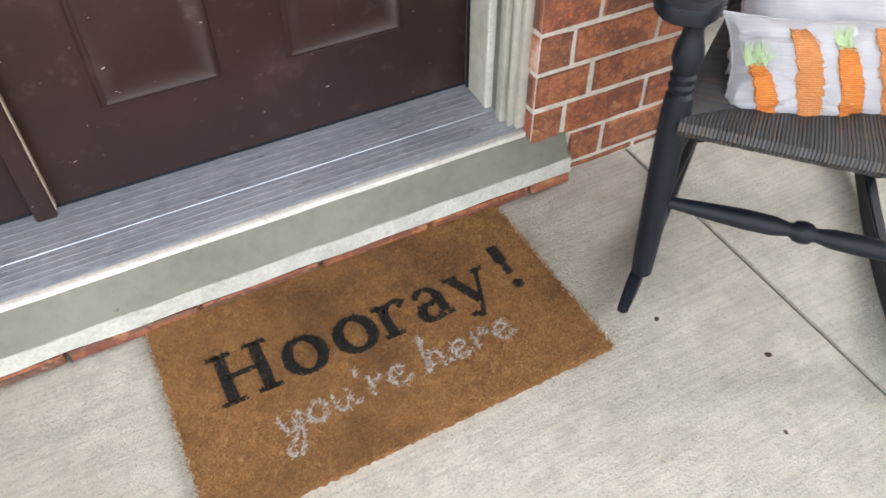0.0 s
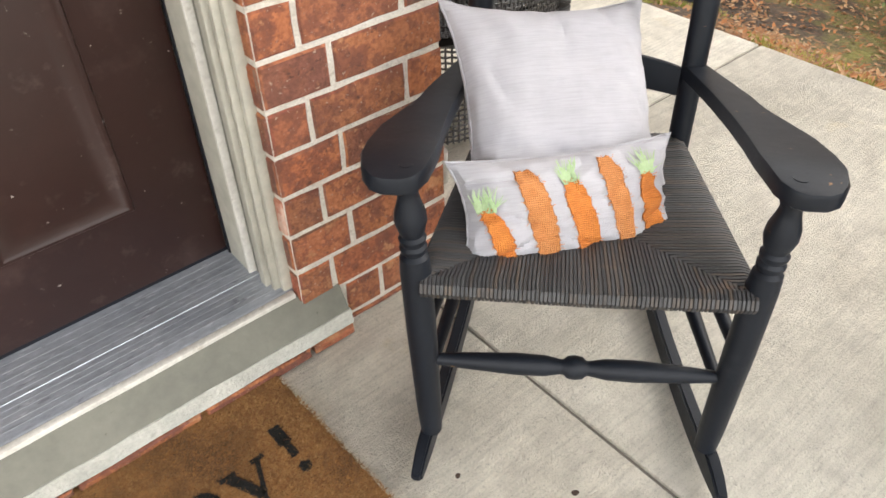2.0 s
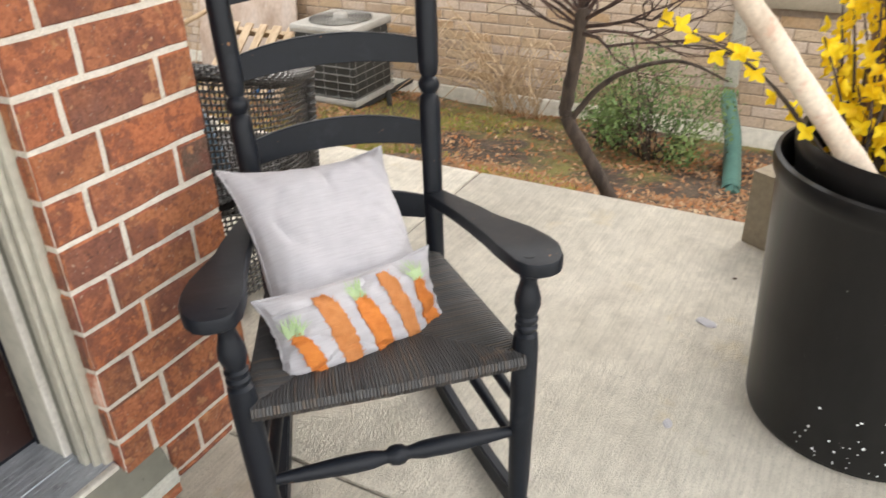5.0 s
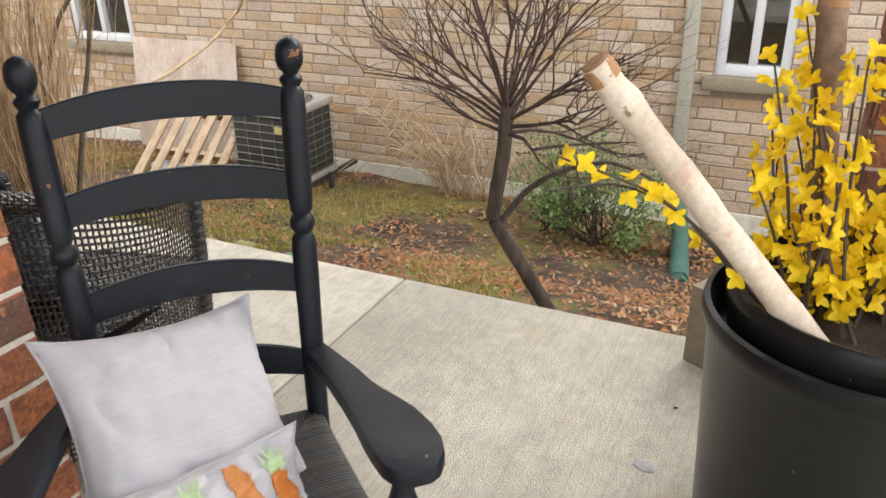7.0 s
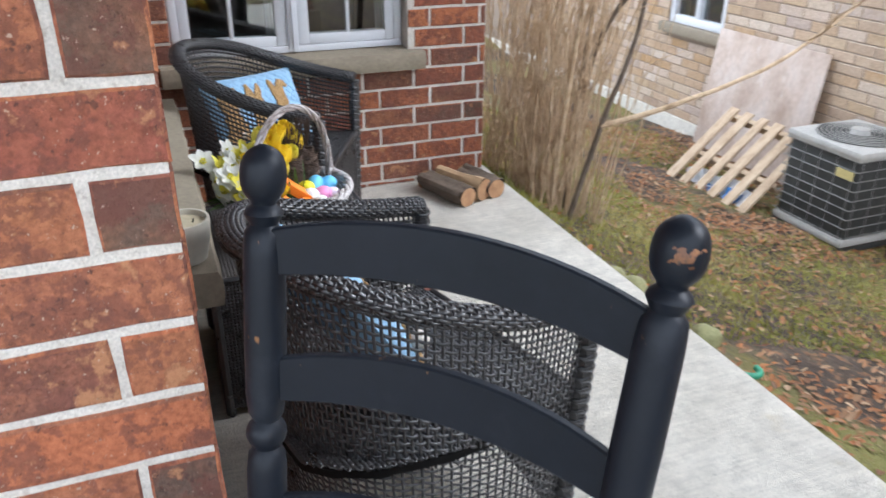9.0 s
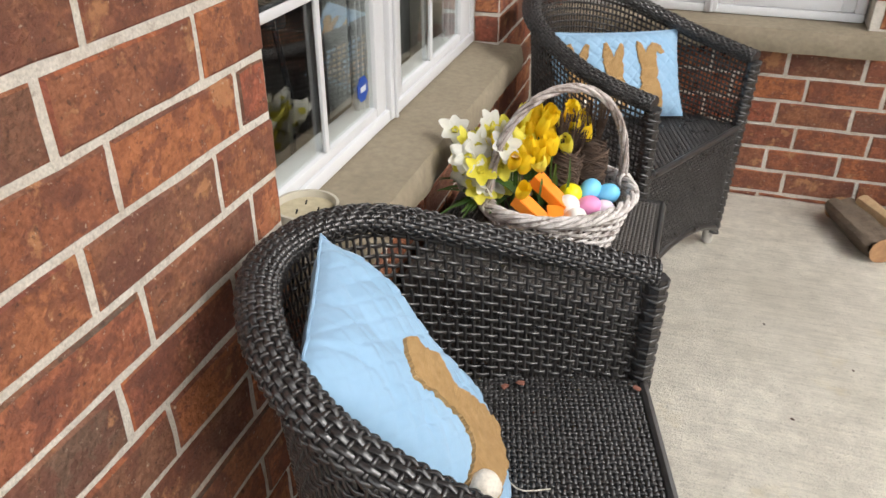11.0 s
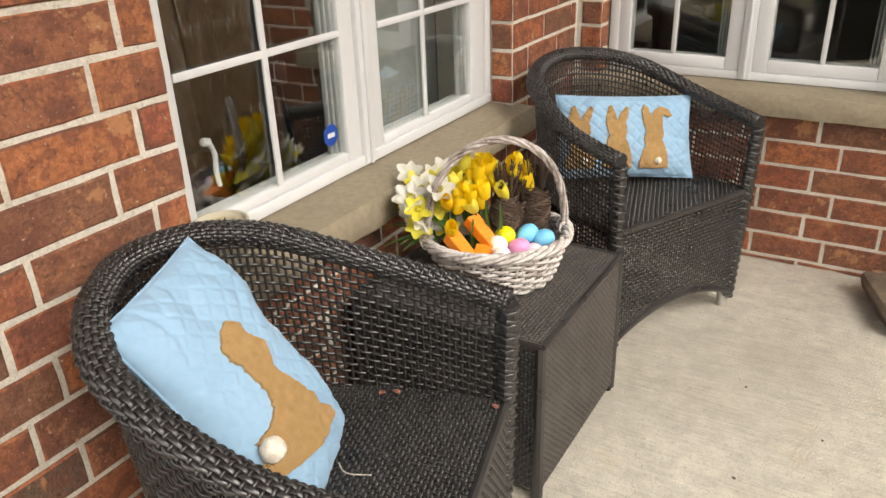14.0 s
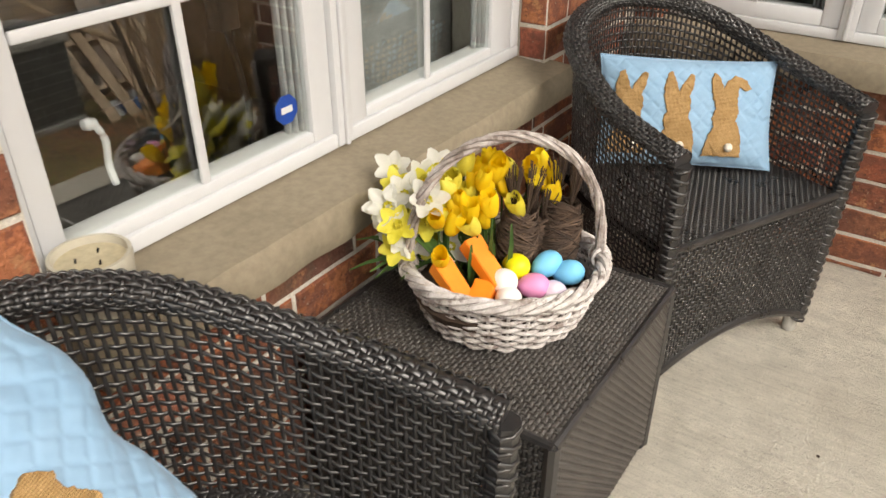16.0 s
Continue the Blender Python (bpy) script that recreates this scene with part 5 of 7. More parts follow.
def armchair(m, lab):
    c = empty("wicker_armchair", m, label=lab, category="armchair", group="wicker armchairs")
    # open weave above the seat, closer weave below, arched skirt at the sides and back
    woven("open_weave", c, lambda u, v: shell_S(u, 0.46 + 0.54 * v), lambda u, v: shell_N(u, 0.46 + 0.54 * v), 112, 20, 0.0074, 0.0060, 0.0024, label="open woven back and arms")
    woven("lower_weave", c, lambda u, v: shell_S(u, 0.46 * v), lambda u, v: shell_N(u, 0.46 * v), 84, 20, 0.0068, 0.0060, 0.0025, label="woven base")
    rp = [p + Vector((0, 0, 0.002)) for p in RIM]
    braid("rim", c, rp, None, 0.054, 0.040, 124, "thick plaited top edge")
    # front ends of the arms
    for sx in (-1, 1):
        path = [Vector((sx * (0.293 - 0.026 * (1 - k / 12)), 0.300 - 0.012 * (1 - k / 12), 0.05 + (0.632 - 0.05) * k / 12)) for k in range(13)]
        bm = bmesh.new()
        sweep(bm, path, 0.019, seg=8, up=(0, 1, 0))
        bmesh.ops.recalc_face_normals(bm, faces=bm.faces)
        post = part("arm_front", bm, WICKER, c)
        vs, fs = [], []
        for k in range(44):
            z = k / 44 * 12
            i = min(int(z), 11)
            p = path[i].lerp(path[i + 1], z - i)
            pts, nn = [], []
            for q in range(9):
                a = 2 * math.pi * q / 8
                d = Vector((math.cos(a), math.sin(a), 0))
                pts.append(p + d * 0.0205 + Vector((0, 0, 0.010 * math.sin(a / 2) * (1 if k % 2 else -1))))
                nn.append(d)
            strand(vs, fs, pts, nn, 0.009, 0.004)
        me = bpy.data.meshes.new("arm_wrap")
        me.from_pydata([tuple(v) for v in vs], [], fs)
        me.materials.append(WICKER)
        me.shade_smooth()
        ob = new("arm_wrap", me)
        ob.parent = post
        ob["kind"] = "stuff"
        part("foot", lathe([(0.014, 0.0), (0.018, 0.004), (0.018, 0.06)], 14, Matrix.Translation((sx * 0.262, 0.275, 0))), AC_GREY, c, "weathered metal foot")
        part("foot", lathe([(0.014, 0.0), (0.018, 0.004), (0.018, 0.10)], 14, Matrix.Translation((sx * 0.20, -0.20, 0))), AC_GREY, c, "weathered metal foot")

    # seat
    def seat_S(u, v):
        y = 0.298 - 0.55 * v
        # width of the tub at this depth
        best = 0.28
        for p in RIM[: len(RIM) // 2 + 1]:
            if p.y <= y + 0.02:
                best = min(best, max(0.05, p.x * 0.945))
                break
        return Vector(((u * 2 - 1) * best, y, SEAT_Z + 0.012 * (1 - v) - 0.004))
    up = lambda u, v: Vector((0, 0, 1))
    woven("seat", c, seat_S, up, 54, 60, 0.0080, 0.0078, 0.0034, label="closely woven seat")
    bm = bmesh.new()
    g = [[bm.verts.new(seat_S(i / 8, j / 16) + Vector((0, 0, -0.005))) for i in range(9)] for j in range(17)]
    for j in range(16):
        for i in range(8):
            bm.faces.new((g[j][i], g[j][i + 1], g[j + 1][i + 1], g[j + 1][i]))
    r = bmesh.ops.extrude_face_region(bm, geom=bm.faces[:])
    bmesh.ops.translate(bm, verts=[q for q in r["geom"] if isinstance(q, bmesh.types.BMVert)], vec=(0, 0, -0.018))
    bmesh.ops.recalc_face_normals(bm, faces=bm.faces)
    # Board under the seat weave, blackened to stand for shade in its gaps.
    part("seat_board", bm, WEAVE_GAP_SHADE, c)
    # front skirt with an arched lower edge
    fr = lambda u, v: Vector(((u * 2 - 1) * (0.263 + 0.014 * v), 0.296 + 0.006 * v, 0.05 + (SEAT_Z + 0.006 - 0.05) * v))
    fwd = lambda u, v: Vector((0, 1, 0))
    arch = lambda u: 0.02 + 0.20 * math.sin(math.pi * u) ** 0.8
    woven("front_skirt", c, fr, fwd, 52, 30, 0.0072, 0.0062, 0.0024, keep=lambda u, v: v >= arch(u), label="woven apron with arched lower edge")
    edge = [fr(i / 30, arch(i / 30)) for i in range(31)]
    part("arch_edge", tube(edge, 0.012, seg=8), WICKER, c)
    part("seat_front_edge", tube([fr(i / 20, 1.0) + Vector((0, -0.004, 0.0)) for i in range(21)], 0.010, seg=8), WICKER, c)
    return c


def chair_pose(tip_a, tip_b):
    """From the two front arm tips (the chair's own right x+ and left)."""
    a, b = Vector((*tip_a, 0)), Vector((*tip_b, 0))
    xd = (a - b).normalized()
    yd = Vector((0, 0, 1)).cross(xd)
    mid = (a + b) / 2
    m = Matrix((xd, yd, Vector((0, 0, 1)))).transposed().to_4x4()
    return Matrix.Translation(mid - yd * 0.30) @ m


wc1 = armchair(chair_pose((0.720, 0.304), (0.570, 0.874)), "dark brown woven wicker tub armchair beside the brick wall")
wc2 = copy_thing(wc1, chair_pose((0.498, 1.690), (0.768, 2.228)))
wc2["label"] = "dark brown woven wicker tub armchair in the porch corner"

# ---------- wicker table ----------
TX0, TX1, TY0, TY1, TZ = 0.055, 0.566, 1.045, 1.565, 0.434
table = empty("wicker_table", pose((TX0 + TX1) / 2, (TY0 + TY1) / 2, 0), label="square dark wicker side table between the armchairs", category="table")
hx, hy = (TX1 - TX0) / 2, (TY1 - TY0) / 2
# Inner box, blackened to stand for shade between the table's strands.
part("core", box(-hx + 0.012, hx - 0.012, -hy + 0.012, hy - 0.012, 0.035, TZ - 0.006), WEAVE_GAP_SHADE, table)
# Top and +x side take the lit wicker colour, y sides the dark one.
woven("table_top", table, lambda u, v: Vector((-hx + 2 * hx * v, -hy + 2 * hy * u, TZ - 0.002)), lambda u, v: Vector((0, 0, 1)), 56, 56, 0.0080, 0.0076, 0.0032, mt=LIT_WICKER, label="closely woven top")
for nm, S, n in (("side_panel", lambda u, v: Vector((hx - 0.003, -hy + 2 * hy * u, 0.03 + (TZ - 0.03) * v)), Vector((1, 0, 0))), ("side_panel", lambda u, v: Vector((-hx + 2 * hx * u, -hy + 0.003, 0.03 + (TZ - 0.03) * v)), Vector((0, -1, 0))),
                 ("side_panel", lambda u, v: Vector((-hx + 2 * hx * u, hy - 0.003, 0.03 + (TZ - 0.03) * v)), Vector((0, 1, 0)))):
    woven(nm, table, S, (lambda n: lambda u, v: n)(n), 54, 42, 0.0082, 0.0074, 0.0030, mt=LIT_WICKER if n.x > 0.5 else WICKER)
for sx in (-1, 1):
    for sy in (-1, 1):
        part("corner_post", tube([Vector((sx * (hx - 0.008), sy * (hy - 0.008), z)) for z in (0.012, 0.1, 0.2, 0.3, TZ - 0.004)], 0.0135, seg=8), WICKER, table)
        part("foot", lathe([(0.009, 0), (0.011, 0.003), (0.011, 0.02)], 12, Matrix.Translation((sx * (hx - 0.012), sy * (hy - 0.012), 0))), BLACK_PAINT, table)
for a, b in (((-hx, -hy), (hx, -hy)), ((hx, -hy), (hx, hy)), ((hx, hy), (-hx, hy)), ((-hx, hy), (-hx, -hy))):
    part("top_edge", tube([Vector((a[0] * 0.985, a[1] * 0.985, TZ - 0.003)).lerp(Vector((b[0] * 0.985, b[1] * 0.985, TZ - 0.003)), k / 8) for k in range(9)], 0.008, seg=8), WICKER, table)

# ---------- egg basket ----------
BA = math.atan2(0.644, 0.765)
BC = Vector((0.331, 1.291, TZ + 0.004))
basket = empty("easter_basket", pose(BC.x, BC.y, BC.z, 0, 0, math.degrees(BA)), label="whitewashed willow basket with hoop handle on the wicker table", category="basket")
RA, RB, BH = 0.174, 0.143, 0.122


def bask(u, z, o=0.0):
    k = 0.74 + 0.26 * (z / BH) ** 0.7
    return Vector(((RA * k + o) * math.cos(u), (RB * k + o) * math.sin(u), z))


for i in range(30):
    u = 2 * math.pi * i / 30
    part("stake", tube([bask(u, z) for z in (0, 0.03, 0.06, 0.09, 0.122)], 0.0034, seg=6), WILLOW, basket)
for j in range(12):
    z = 0.008 + j * 0.0093
    pts = []
    for i in range(120):
        u = 2 * math.pi * i / 120
        pts.append(bask(u, z + 0.0015 * noise.noise((u * 3, j, 0)), 0.0052 * math.cos(15 * u + math.pi * j)))
    part("weaver", tube(pts, 0.0041, seg=6, closed=True), WILLOW, basket)
part("basket_floor", lathe([(0.0, 0.002), (0.13, 0.002), (0.13, 0.008), (0.0, 0.008)], 36, Matrix.Diagonal((1.03, 0.82, 1, 1))), WILLOW, basket)
for k in range(4):
    pts = [bask(2 * math.pi * i / 90, BH - 0.002, 0.002) for i in range(90)]
    pts = [p * 1.0 + Vector((p.x, p.y, 0)).normalized() * (0.009 * math.cos(i * 2 * math.pi * 7 / 90 + k * math.pi / 2)) + Vector((0, 0, 0.009 * math.sin(i * 2 * math.pi * 7 / 90 + k * math.pi / 2))) for i, p in enumerate(pts)]
    part("rim_rod", tube(pts, 0.0062, seg=6, closed=True), WILLOW, basket)
for k in range(4):
    pts = []
    for i in range(61):
        t = math.pi * i / 60
        c = Vector((RA * 0.99 * math.cos(t), 0.0, BH - 0.02 + 0.258 * math.sin(t) ** 0.75))
        a = i * 0.35 + k * math.pi / 2
        pts.append(c + Vector((math.cos(t) * 0.0060 * math.cos(a), 0.0075 * math.sin(a), math.sin(t) * 0.0060 * math.cos(a))))
    part("handle_rod", tube(pts, 0.0045, seg=6), WILLOW_GREY, basket)
for sx in (-1, 1):
    for k in range(3):
        pts = [bask(0 if sx > 0 else math.pi, BH - 0.002) + Vector((0.016 * math.cos(a), (k - 1) * 0.010 + 0.004 * math.sin(a), 0.016 * math.sin(a))) for a in [2 * math.pi * i / 14 for i in range(14)]]
        part("binding", tube(pts, 0.004, seg=6, closed=True), WILLOW, basket)
BM4 = pose(BC.x, BC.y, BC.z, 0, 0, math.degrees(BA))


def in_basket(x, y, z):
    return BM4 @ Vector((x, y, z))


part("straw_fill", lathe([(0.0, 0.004), (0.12, 0.004), (0.155, 0.075), (0.10, 0.085), (0.0, 0.088)], 30, Matrix.Diagonal((1.05, 0.84, 1, 1)), wobble=0.15), TWIG, basket, "dark stuffing")


def egg(p, mt, lab, turn, size=0.0285):
    prof = []
    for i in range(17):
        t = math.pi * i / 16
        r = math.sin(t) * (1 - 0.12 * math.cos(t))
        prof.append((max(0.0, size * 0.80 * r), -size * 1.06 * math.cos(t)))
    bm = lathe(prof, 28)
    ob = part("egg", bm, mt)
    ob.matrix_world = Matrix.Translation(p) @ Euler((radians(70), 0, turn)).to_matrix().to_4x4()
    return tagged(ob, lab, "egg", "eggs in the basket")


for (x, y, z), k, lab, tr in (((0.012, -0.030, 0.127), 0, "bright yellow plastic egg in the basket", 0.4), ((0.070, -0.022, 0.121), 1, "sky blue egg in the basket", 1.9), ((0.106, -0.038, 0.112), 1, "sky blue egg near the basket rim", 1.0),
                              ((0.036, -0.070, 0.110), 2, "pink egg in the basket", 0.9), ((-0.018, -0.068, 0.122), 3, "white egg in the basket", 0.6), ((-0.012, -0.098, 0.106), 3, "white egg at the basket rim", 0.0), ((0.070, -0.078, 0.098), 4, "pale lilac egg in the basket", 0.3)):
    egg(in_basket(x, y, z), EGGS[k], lab, tr + BA)


def carrot_box(p, turn, tilt, L):
    bm = bmesh.new()
    vs = [bm.verts.new(v) for v in ((-0.016, -L / 2, -0.012), (0.016, -L / 2, -0.012), (0.016, -L / 2, 0.012), (-0.016, -L / 2, 0.012), (-0.019, L / 2, -0.014), (0.019, L / 2, -0.014), (0.019, L / 2, 0.014), (-0.019, L / 2, 0.014))]
    for q in ((0, 1, 2, 3), (7, 6, 5, 4), (0, 4, 5, 1), (1, 5, 6, 2), (2, 6, 7, 3), (3, 7, 4, 0)):
        bm.faces.new([vs[k] for k in q])
    bmesh.ops.recalc_face_normals(bm, faces=bm.faces)
    bmesh.ops.bevel(bm, geom=bm.edges[:], offset=0.0015, segments=2, affect='EDGES')
    c = empty("carrot", Matrix.Translation(p) @ Euler((tilt, 0, turn)).to_matrix().to_4x4(), label="flat-sided orange paper carrot with green leaves", category="carrot", group="carrots in the basket")
    part("root", bm, ORANGE, c)
    for k in range(6):
        a = (k - 2.5) * 0.16
        pts = [Vector((0, L / 2, 0.004)), Vector((math.sin(a) * 0.03, L / 2 + 0.03, 0.012)), Vector((math.sin(a) * 0.05, L / 2 + 0.075, 0.004 - 0.004 * k))]
        part("leaf", tube(spline(pts, 4), [0.004, 0.004, 0.004, 0.0038, 0.0036, 0.003, 0.0026, 0.002, 0.0008], seg=5, flat=0.3), LEAF, c)


carrot_box(in_basket(-0.104, -0.070, 0.126), BA + 0.55, 0.5, 0.085)
carrot_box(in_basket(-0.046, -0.045, 0.146), BA + 0.60, 0.6, 0.095)
carrot_box(in_basket(-0.058, -0.092, 0.112), BA - 0.5, 0.2, 0.05)


def twig_bunny(p, s, lean):
    """A small rabbit wound of brown twigs: body, and two bundled ears."""
    c = empty("twig_rabbit", Matrix.Translation(p) @ Euler((lean, 0.06, BA)).to_matrix().to_4x4(), label="brown wound-twig rabbit ornament in the basket", category="ornament", group="twig rabbits")
    rnd = random.Random(int(s * 1000))
    part("core", lathe([(0.0, -0.01), (0.018 * s, 0.0), (0.0235 * s, 0.025 * s), (0.020 * s, 0.058 * s), (0.012 * s, 0.072 * s), (0.0, 0.078 * s)], 18), TWIG, c)
    bm = bmesh.new()
    for k in range(85):
        z = rnd.uniform(0.0, 0.072) * s
        r = (0.0305 - 0.16 * abs(z / s - 0.028)) * s
        ti, tj = rnd.uniform(-0.7, 0.7), rnd.uniform(-0.7, 0.7)
        r *= rnd.uniform(0.90, 1.06)
        sweep(bm, [Vector((r * math.cos(a), r * math.sin(a), z + r * (ti * math.cos(a) + tj * math.sin(a)))) for a in [2 * math.pi * i / 14 for i in range(14)]], rnd.uniform(0.0010, 0.0019), seg=4, closed=True)
    ob = part("twig_wrap", bm, TWIG, c)
    ob["kind"] = "stuff"
    for sx in (-1, 1):
        bm = bmesh.new()
        for k in range(30):
            x, y = rnd.uniform(-0.007, 0.007), rnd.uniform(-0.007, 0.007)
            sweep(bm, [Vector((sx * 0.010 * s, 0, 0.068 * s)), Vector((sx * 0.013 * s + x, y, 0.10 * s)), Vector((sx * 0.016 * s + x * 2.2, y * 2.2, (0.138 + rnd.uniform(-0.012, 0.018)) * s))], 0.0011, seg=4)
        ob = part("ear", bm, TWIG, c)
        ob["kind"] = "stuff"


twig_bunny(in_basket(0.022, 0.024, 0.113), 1.22, 0.0)
twig_bunny(in_basket(0.060, 0.048, 0.118), 0.85, 0.1)
twig_bunny(in_basket(0.104, 0.034, 0.112), 1.25, -0.1)


def petal(vs, fs, base, direction, up, L, W, curl, cup=0.3):
    """A cupped petal as a small curved grid with two faces."""
    d = Vector(direction).normalized()
    s = d.cross(Vector(up))
    if s.length < 1e-3:
        s = d.cross(Vector((1, 0, 0.1)))
    s.normalize()
    n = s.cross(d).normalized()
    o = len(vs)
    rows, cols = 5, 5
    for i in range(rows):
        t = i / (rows - 1)
        w = W * math.sin(math.pi * (0.12 + 0.82 * t)) ** 0.8
        for j in range(cols):
            q = -1 + 2 * j / (cols - 1)
            vs.append(tuple(Vector(base) + d * L * t + s * (w / 2 * q) + n * (curl * L * t * t + cup * W * (q * q) * math.sin(math.pi * t))))
    for i in range(rows - 1):
        for j in range(cols - 1):
            a = o + i * cols + j
            fs.append((a, a + 1, a + cols + 1, a + cols))


def mesh_of(name, vs, fs, mt, parent, kind="", label=""):
    me = bpy.data.meshes.new(name)
    me.from_pydata(vs, [], fs)
    me.materials.append(mt)
    me.shade_smooth()
    ob = new(name, me)
    ob.parent = parent
    if kind:
        ob["kind"] = kind
    if label:
        ob["label"] = label
    return ob


def tulip_cup(p, d, rnd):
    """A half-open flower: two nested three-lobed cups that share their base."""
    bm = bmesh.new()
    n = 24
    R0, H = rnd.uniform(0.0165, 0.0205), rnd.uniform(0.048, 0.058)
    flare = rnd.uniform(-0.55, 0.0)
    m = Matrix.Translation(p) @ d.to_track_quat('Z', 'Y').to_matrix().to_4x4() @ Matrix.Rotation(rnd.uniform(0, 6), 4, 'Z')
    foot = bm.verts.new(m @ Vector((0, 0, 0)))
    for turn, k in ((0.0, 1.0), (math.pi / 3, 0.86)):
        prev = None
        for j in range(1, 8):
            t = j / 7
            ring = []
            for i in range(n):
                a = math.tau * i / n
                lobe = abs(math.cos(1.5 * (a - turn))) ** 0.6
                z = H * t * (1 - 0.42 * t * t * (1 - lobe))
                r = R0 * k * (math.sin(math.pi * min(1, 0.10 + 0.52 * t)) ** 0.7 + flare * t * t) * (0.84 + 0.20 * lobe * (0.4 + 0.6 * t))
                ring.append(bm.verts.new(m @ Vector((r * math.cos(a), r * math.sin(a), z))))
            for i in range(n):
                q = (i + 1) % n
                bm.faces.new((foot, ring[q], ring[i]) if prev is None else (prev[i], prev[q], ring[q], ring[i]))
            prev = ring
    return bm


rndf = random.Random(11)
tulips = empty("tulip_bunch", pose(0, 0, 0), label="bunch of yellow artificial tulips standing in the basket", category="flowers")
for (x, y, z) in ((-0.03, 0.045, 0.235), (-0.060, 0.050, 0.215), (0.000, 0.075, 0.262), (0.010, 0.055, 0.225), (-0.02, 0.09, 0.25), (-0.085, 0.010, 0.205), (-0.055, -0.005, 0.190), (-0.12, 0.01, 0.200), (-0.09, 0.03, 0.235), (-0.10, 0.045, 0.20), (-0.035, 0.02, 0.185), (0.028, 0.03, 0.20),
                  (0.075, 0.075, 0.225), (0.100, 0.07, 0.232), (0.098, 0.06, 0.205), (-0.12, -0.03, 0.145), (-0.045, 0.075, 0.24), (0.028, 0.085, 0.245), (-0.075, 0.02, 0.222), (-0.045, 0.035, 0.250), (0.062, 0.060, 0.240), (-0.105, 0.0, 0.185), (-0.125, 0.04, 0.215), (-0.09, 0.06, 0.245), (-0.07, 0.075, 0.262), (-0.02, 0.05, 0.262), (-0.065, 0.0, 0.205), (-0.03, 0.0, 0.215), (0.085, 0.085, 0.252), (0.045, 0.075, 0.258), (-0.11, 0.055, 0.225), (-0.05, 0.055, 0.228)):
    p = in_basket(x, y - 0.012, z)
    d0 = Vector((rndf.uniform(-0.5, 0.5), rndf.uniform(-0.8, 0.1), 1)).normalized()
    part("tulip_head", tulip_cup(p, d0, rndf), YELLOW if rndf.random() < 0.8 else YELLOW_PALE, tulips)
    part("stem", tube([in_basket(x * 0.5, y * 0.6, 0.06), p + Vector((0, 0, -0.03)), p], 0.0022, seg=5), LEAF, tulips)
for k in range(26):
    x, y = rndf.uniform(-0.12, 0.0), rndf.uniform(-0.03, 0.09)
    a = rndf.uniform(0, math.tau)
    L = rndf.uniform(0.08, 0.15)
    vs, fs = [], []
    petal(vs, fs, in_basket(x, y, 0.085), (math.cos(a) * 0.5, math.sin(a) * 0.5, 1), (math.cos(a), math.sin(a), 0), L, 0.012, -0.3)
    mesh_of("leaf", vs, fs, LEAF, tulips)
narc = empty("narcissus_bunch", pose(0, 0, 0), label="bunch of white and lemon artificial narcissi over the basket rim", category="flowers")
for k in range(44):
    x, y, z = rndf.uniform(-0.215, -0.09), rndf.uniform(0.0, 0.15), rndf.uniform(0.14, 0.25)
    p = in_basket(x, y, z)
    d0 = Vector((0.5 + rndf.uniform(-0.3, 0.5), -0.6 + rndf.uniform(-0.4, 0.6), 0.6 + rndf.uniform(-0.3, 0.4))).normalized()
    side = d0.orthogonal().normalized()
    vs, fs = [], []
    for q in range(6):
        r = Matrix.Rotation(2 * math.pi * q / 6, 3, d0) @ side
        petal(vs, fs, p, r + d0 * 0.25, d0, rndf.uniform(0.034, 0.046), 0.028, 0.15, 0.2)
    fl = mesh_of("flower", vs, fs, WHITE_PETAL if k % 3 else YELLOW_PALE, narc)
    vs, fs = [], []
    for q in range(7):
        r = Matrix.Rotation(2 * math.pi * q / 7, 3, d0) @ side
        petal(vs, fs, p + r * 0.004, d0 + r * 0.35, r, 0.014, 0.009, -0.2)
    mesh_of("trumpet", vs, fs, YELLOW_PALE, fl)
for k in range(14):
    vs, fs = [], []
    a = BA + math.pi + rndf.uniform(-0.9, 0.7)
    petal(vs, fs, in_basket(-0.13 + rndf.uniform(-0.03, 0.03), 0.05 + rndf.uniform(-0.05, 0.05), 0.12), (math.cos(a), math.sin(a), rndf.uniform(-0.1, 0.5)), (0, 0, 1), rndf.uniform(0.08, 0.14), 0.013, -0.25)
    mesh_of("leaf", vs, fs, LEAF, narc)

# ---------- small things on the window ----------
dish = empty("candle_dish", pose(0.008, 0.722, 0.661), label="beige ceramic candle dish on the stone sill", category="candle")
part("bowl", lathe([(0.034, 0.0), (0.040, 0.004), (0.052, 0.055), (0.055, 0.085), (0.054, 0.092), (0.049, 0.092), (0.048, 0.080), (0.0, 0.078)], 40), CERAMIC, dish)
part("wax", lathe([(0.0, 0.0795), (0.047, 0.0795), (0.047, 0.081), (0.0, 0.0815)], 30), WAX, dish)
for k in range(3):
    part("wick", tube([(0.02 * math.cos(k * 2.1), 0.02 * math.sin(k * 2.1), 0.08), (0.02 * math.cos(k * 2.1) + 0.003, 0.02 * math.sin(k * 2.1), 0.089)], 0.0015, seg=5), BLACK_PAINT, dish)
sticker = tagged(part("security_sticker", lathe([(0.0, -0.001), (0.029, -0.001), (0.029, 0.001), (0.0, 0.001)], 8, Matrix.Rotation(radians(90), 4, 'Y') @ Matrix.Rotation(radians(22.5), 4, 'Z')), BLUE_STICKER, smooth=False), "small blue octagonal sticker on the window glass", "sticker")
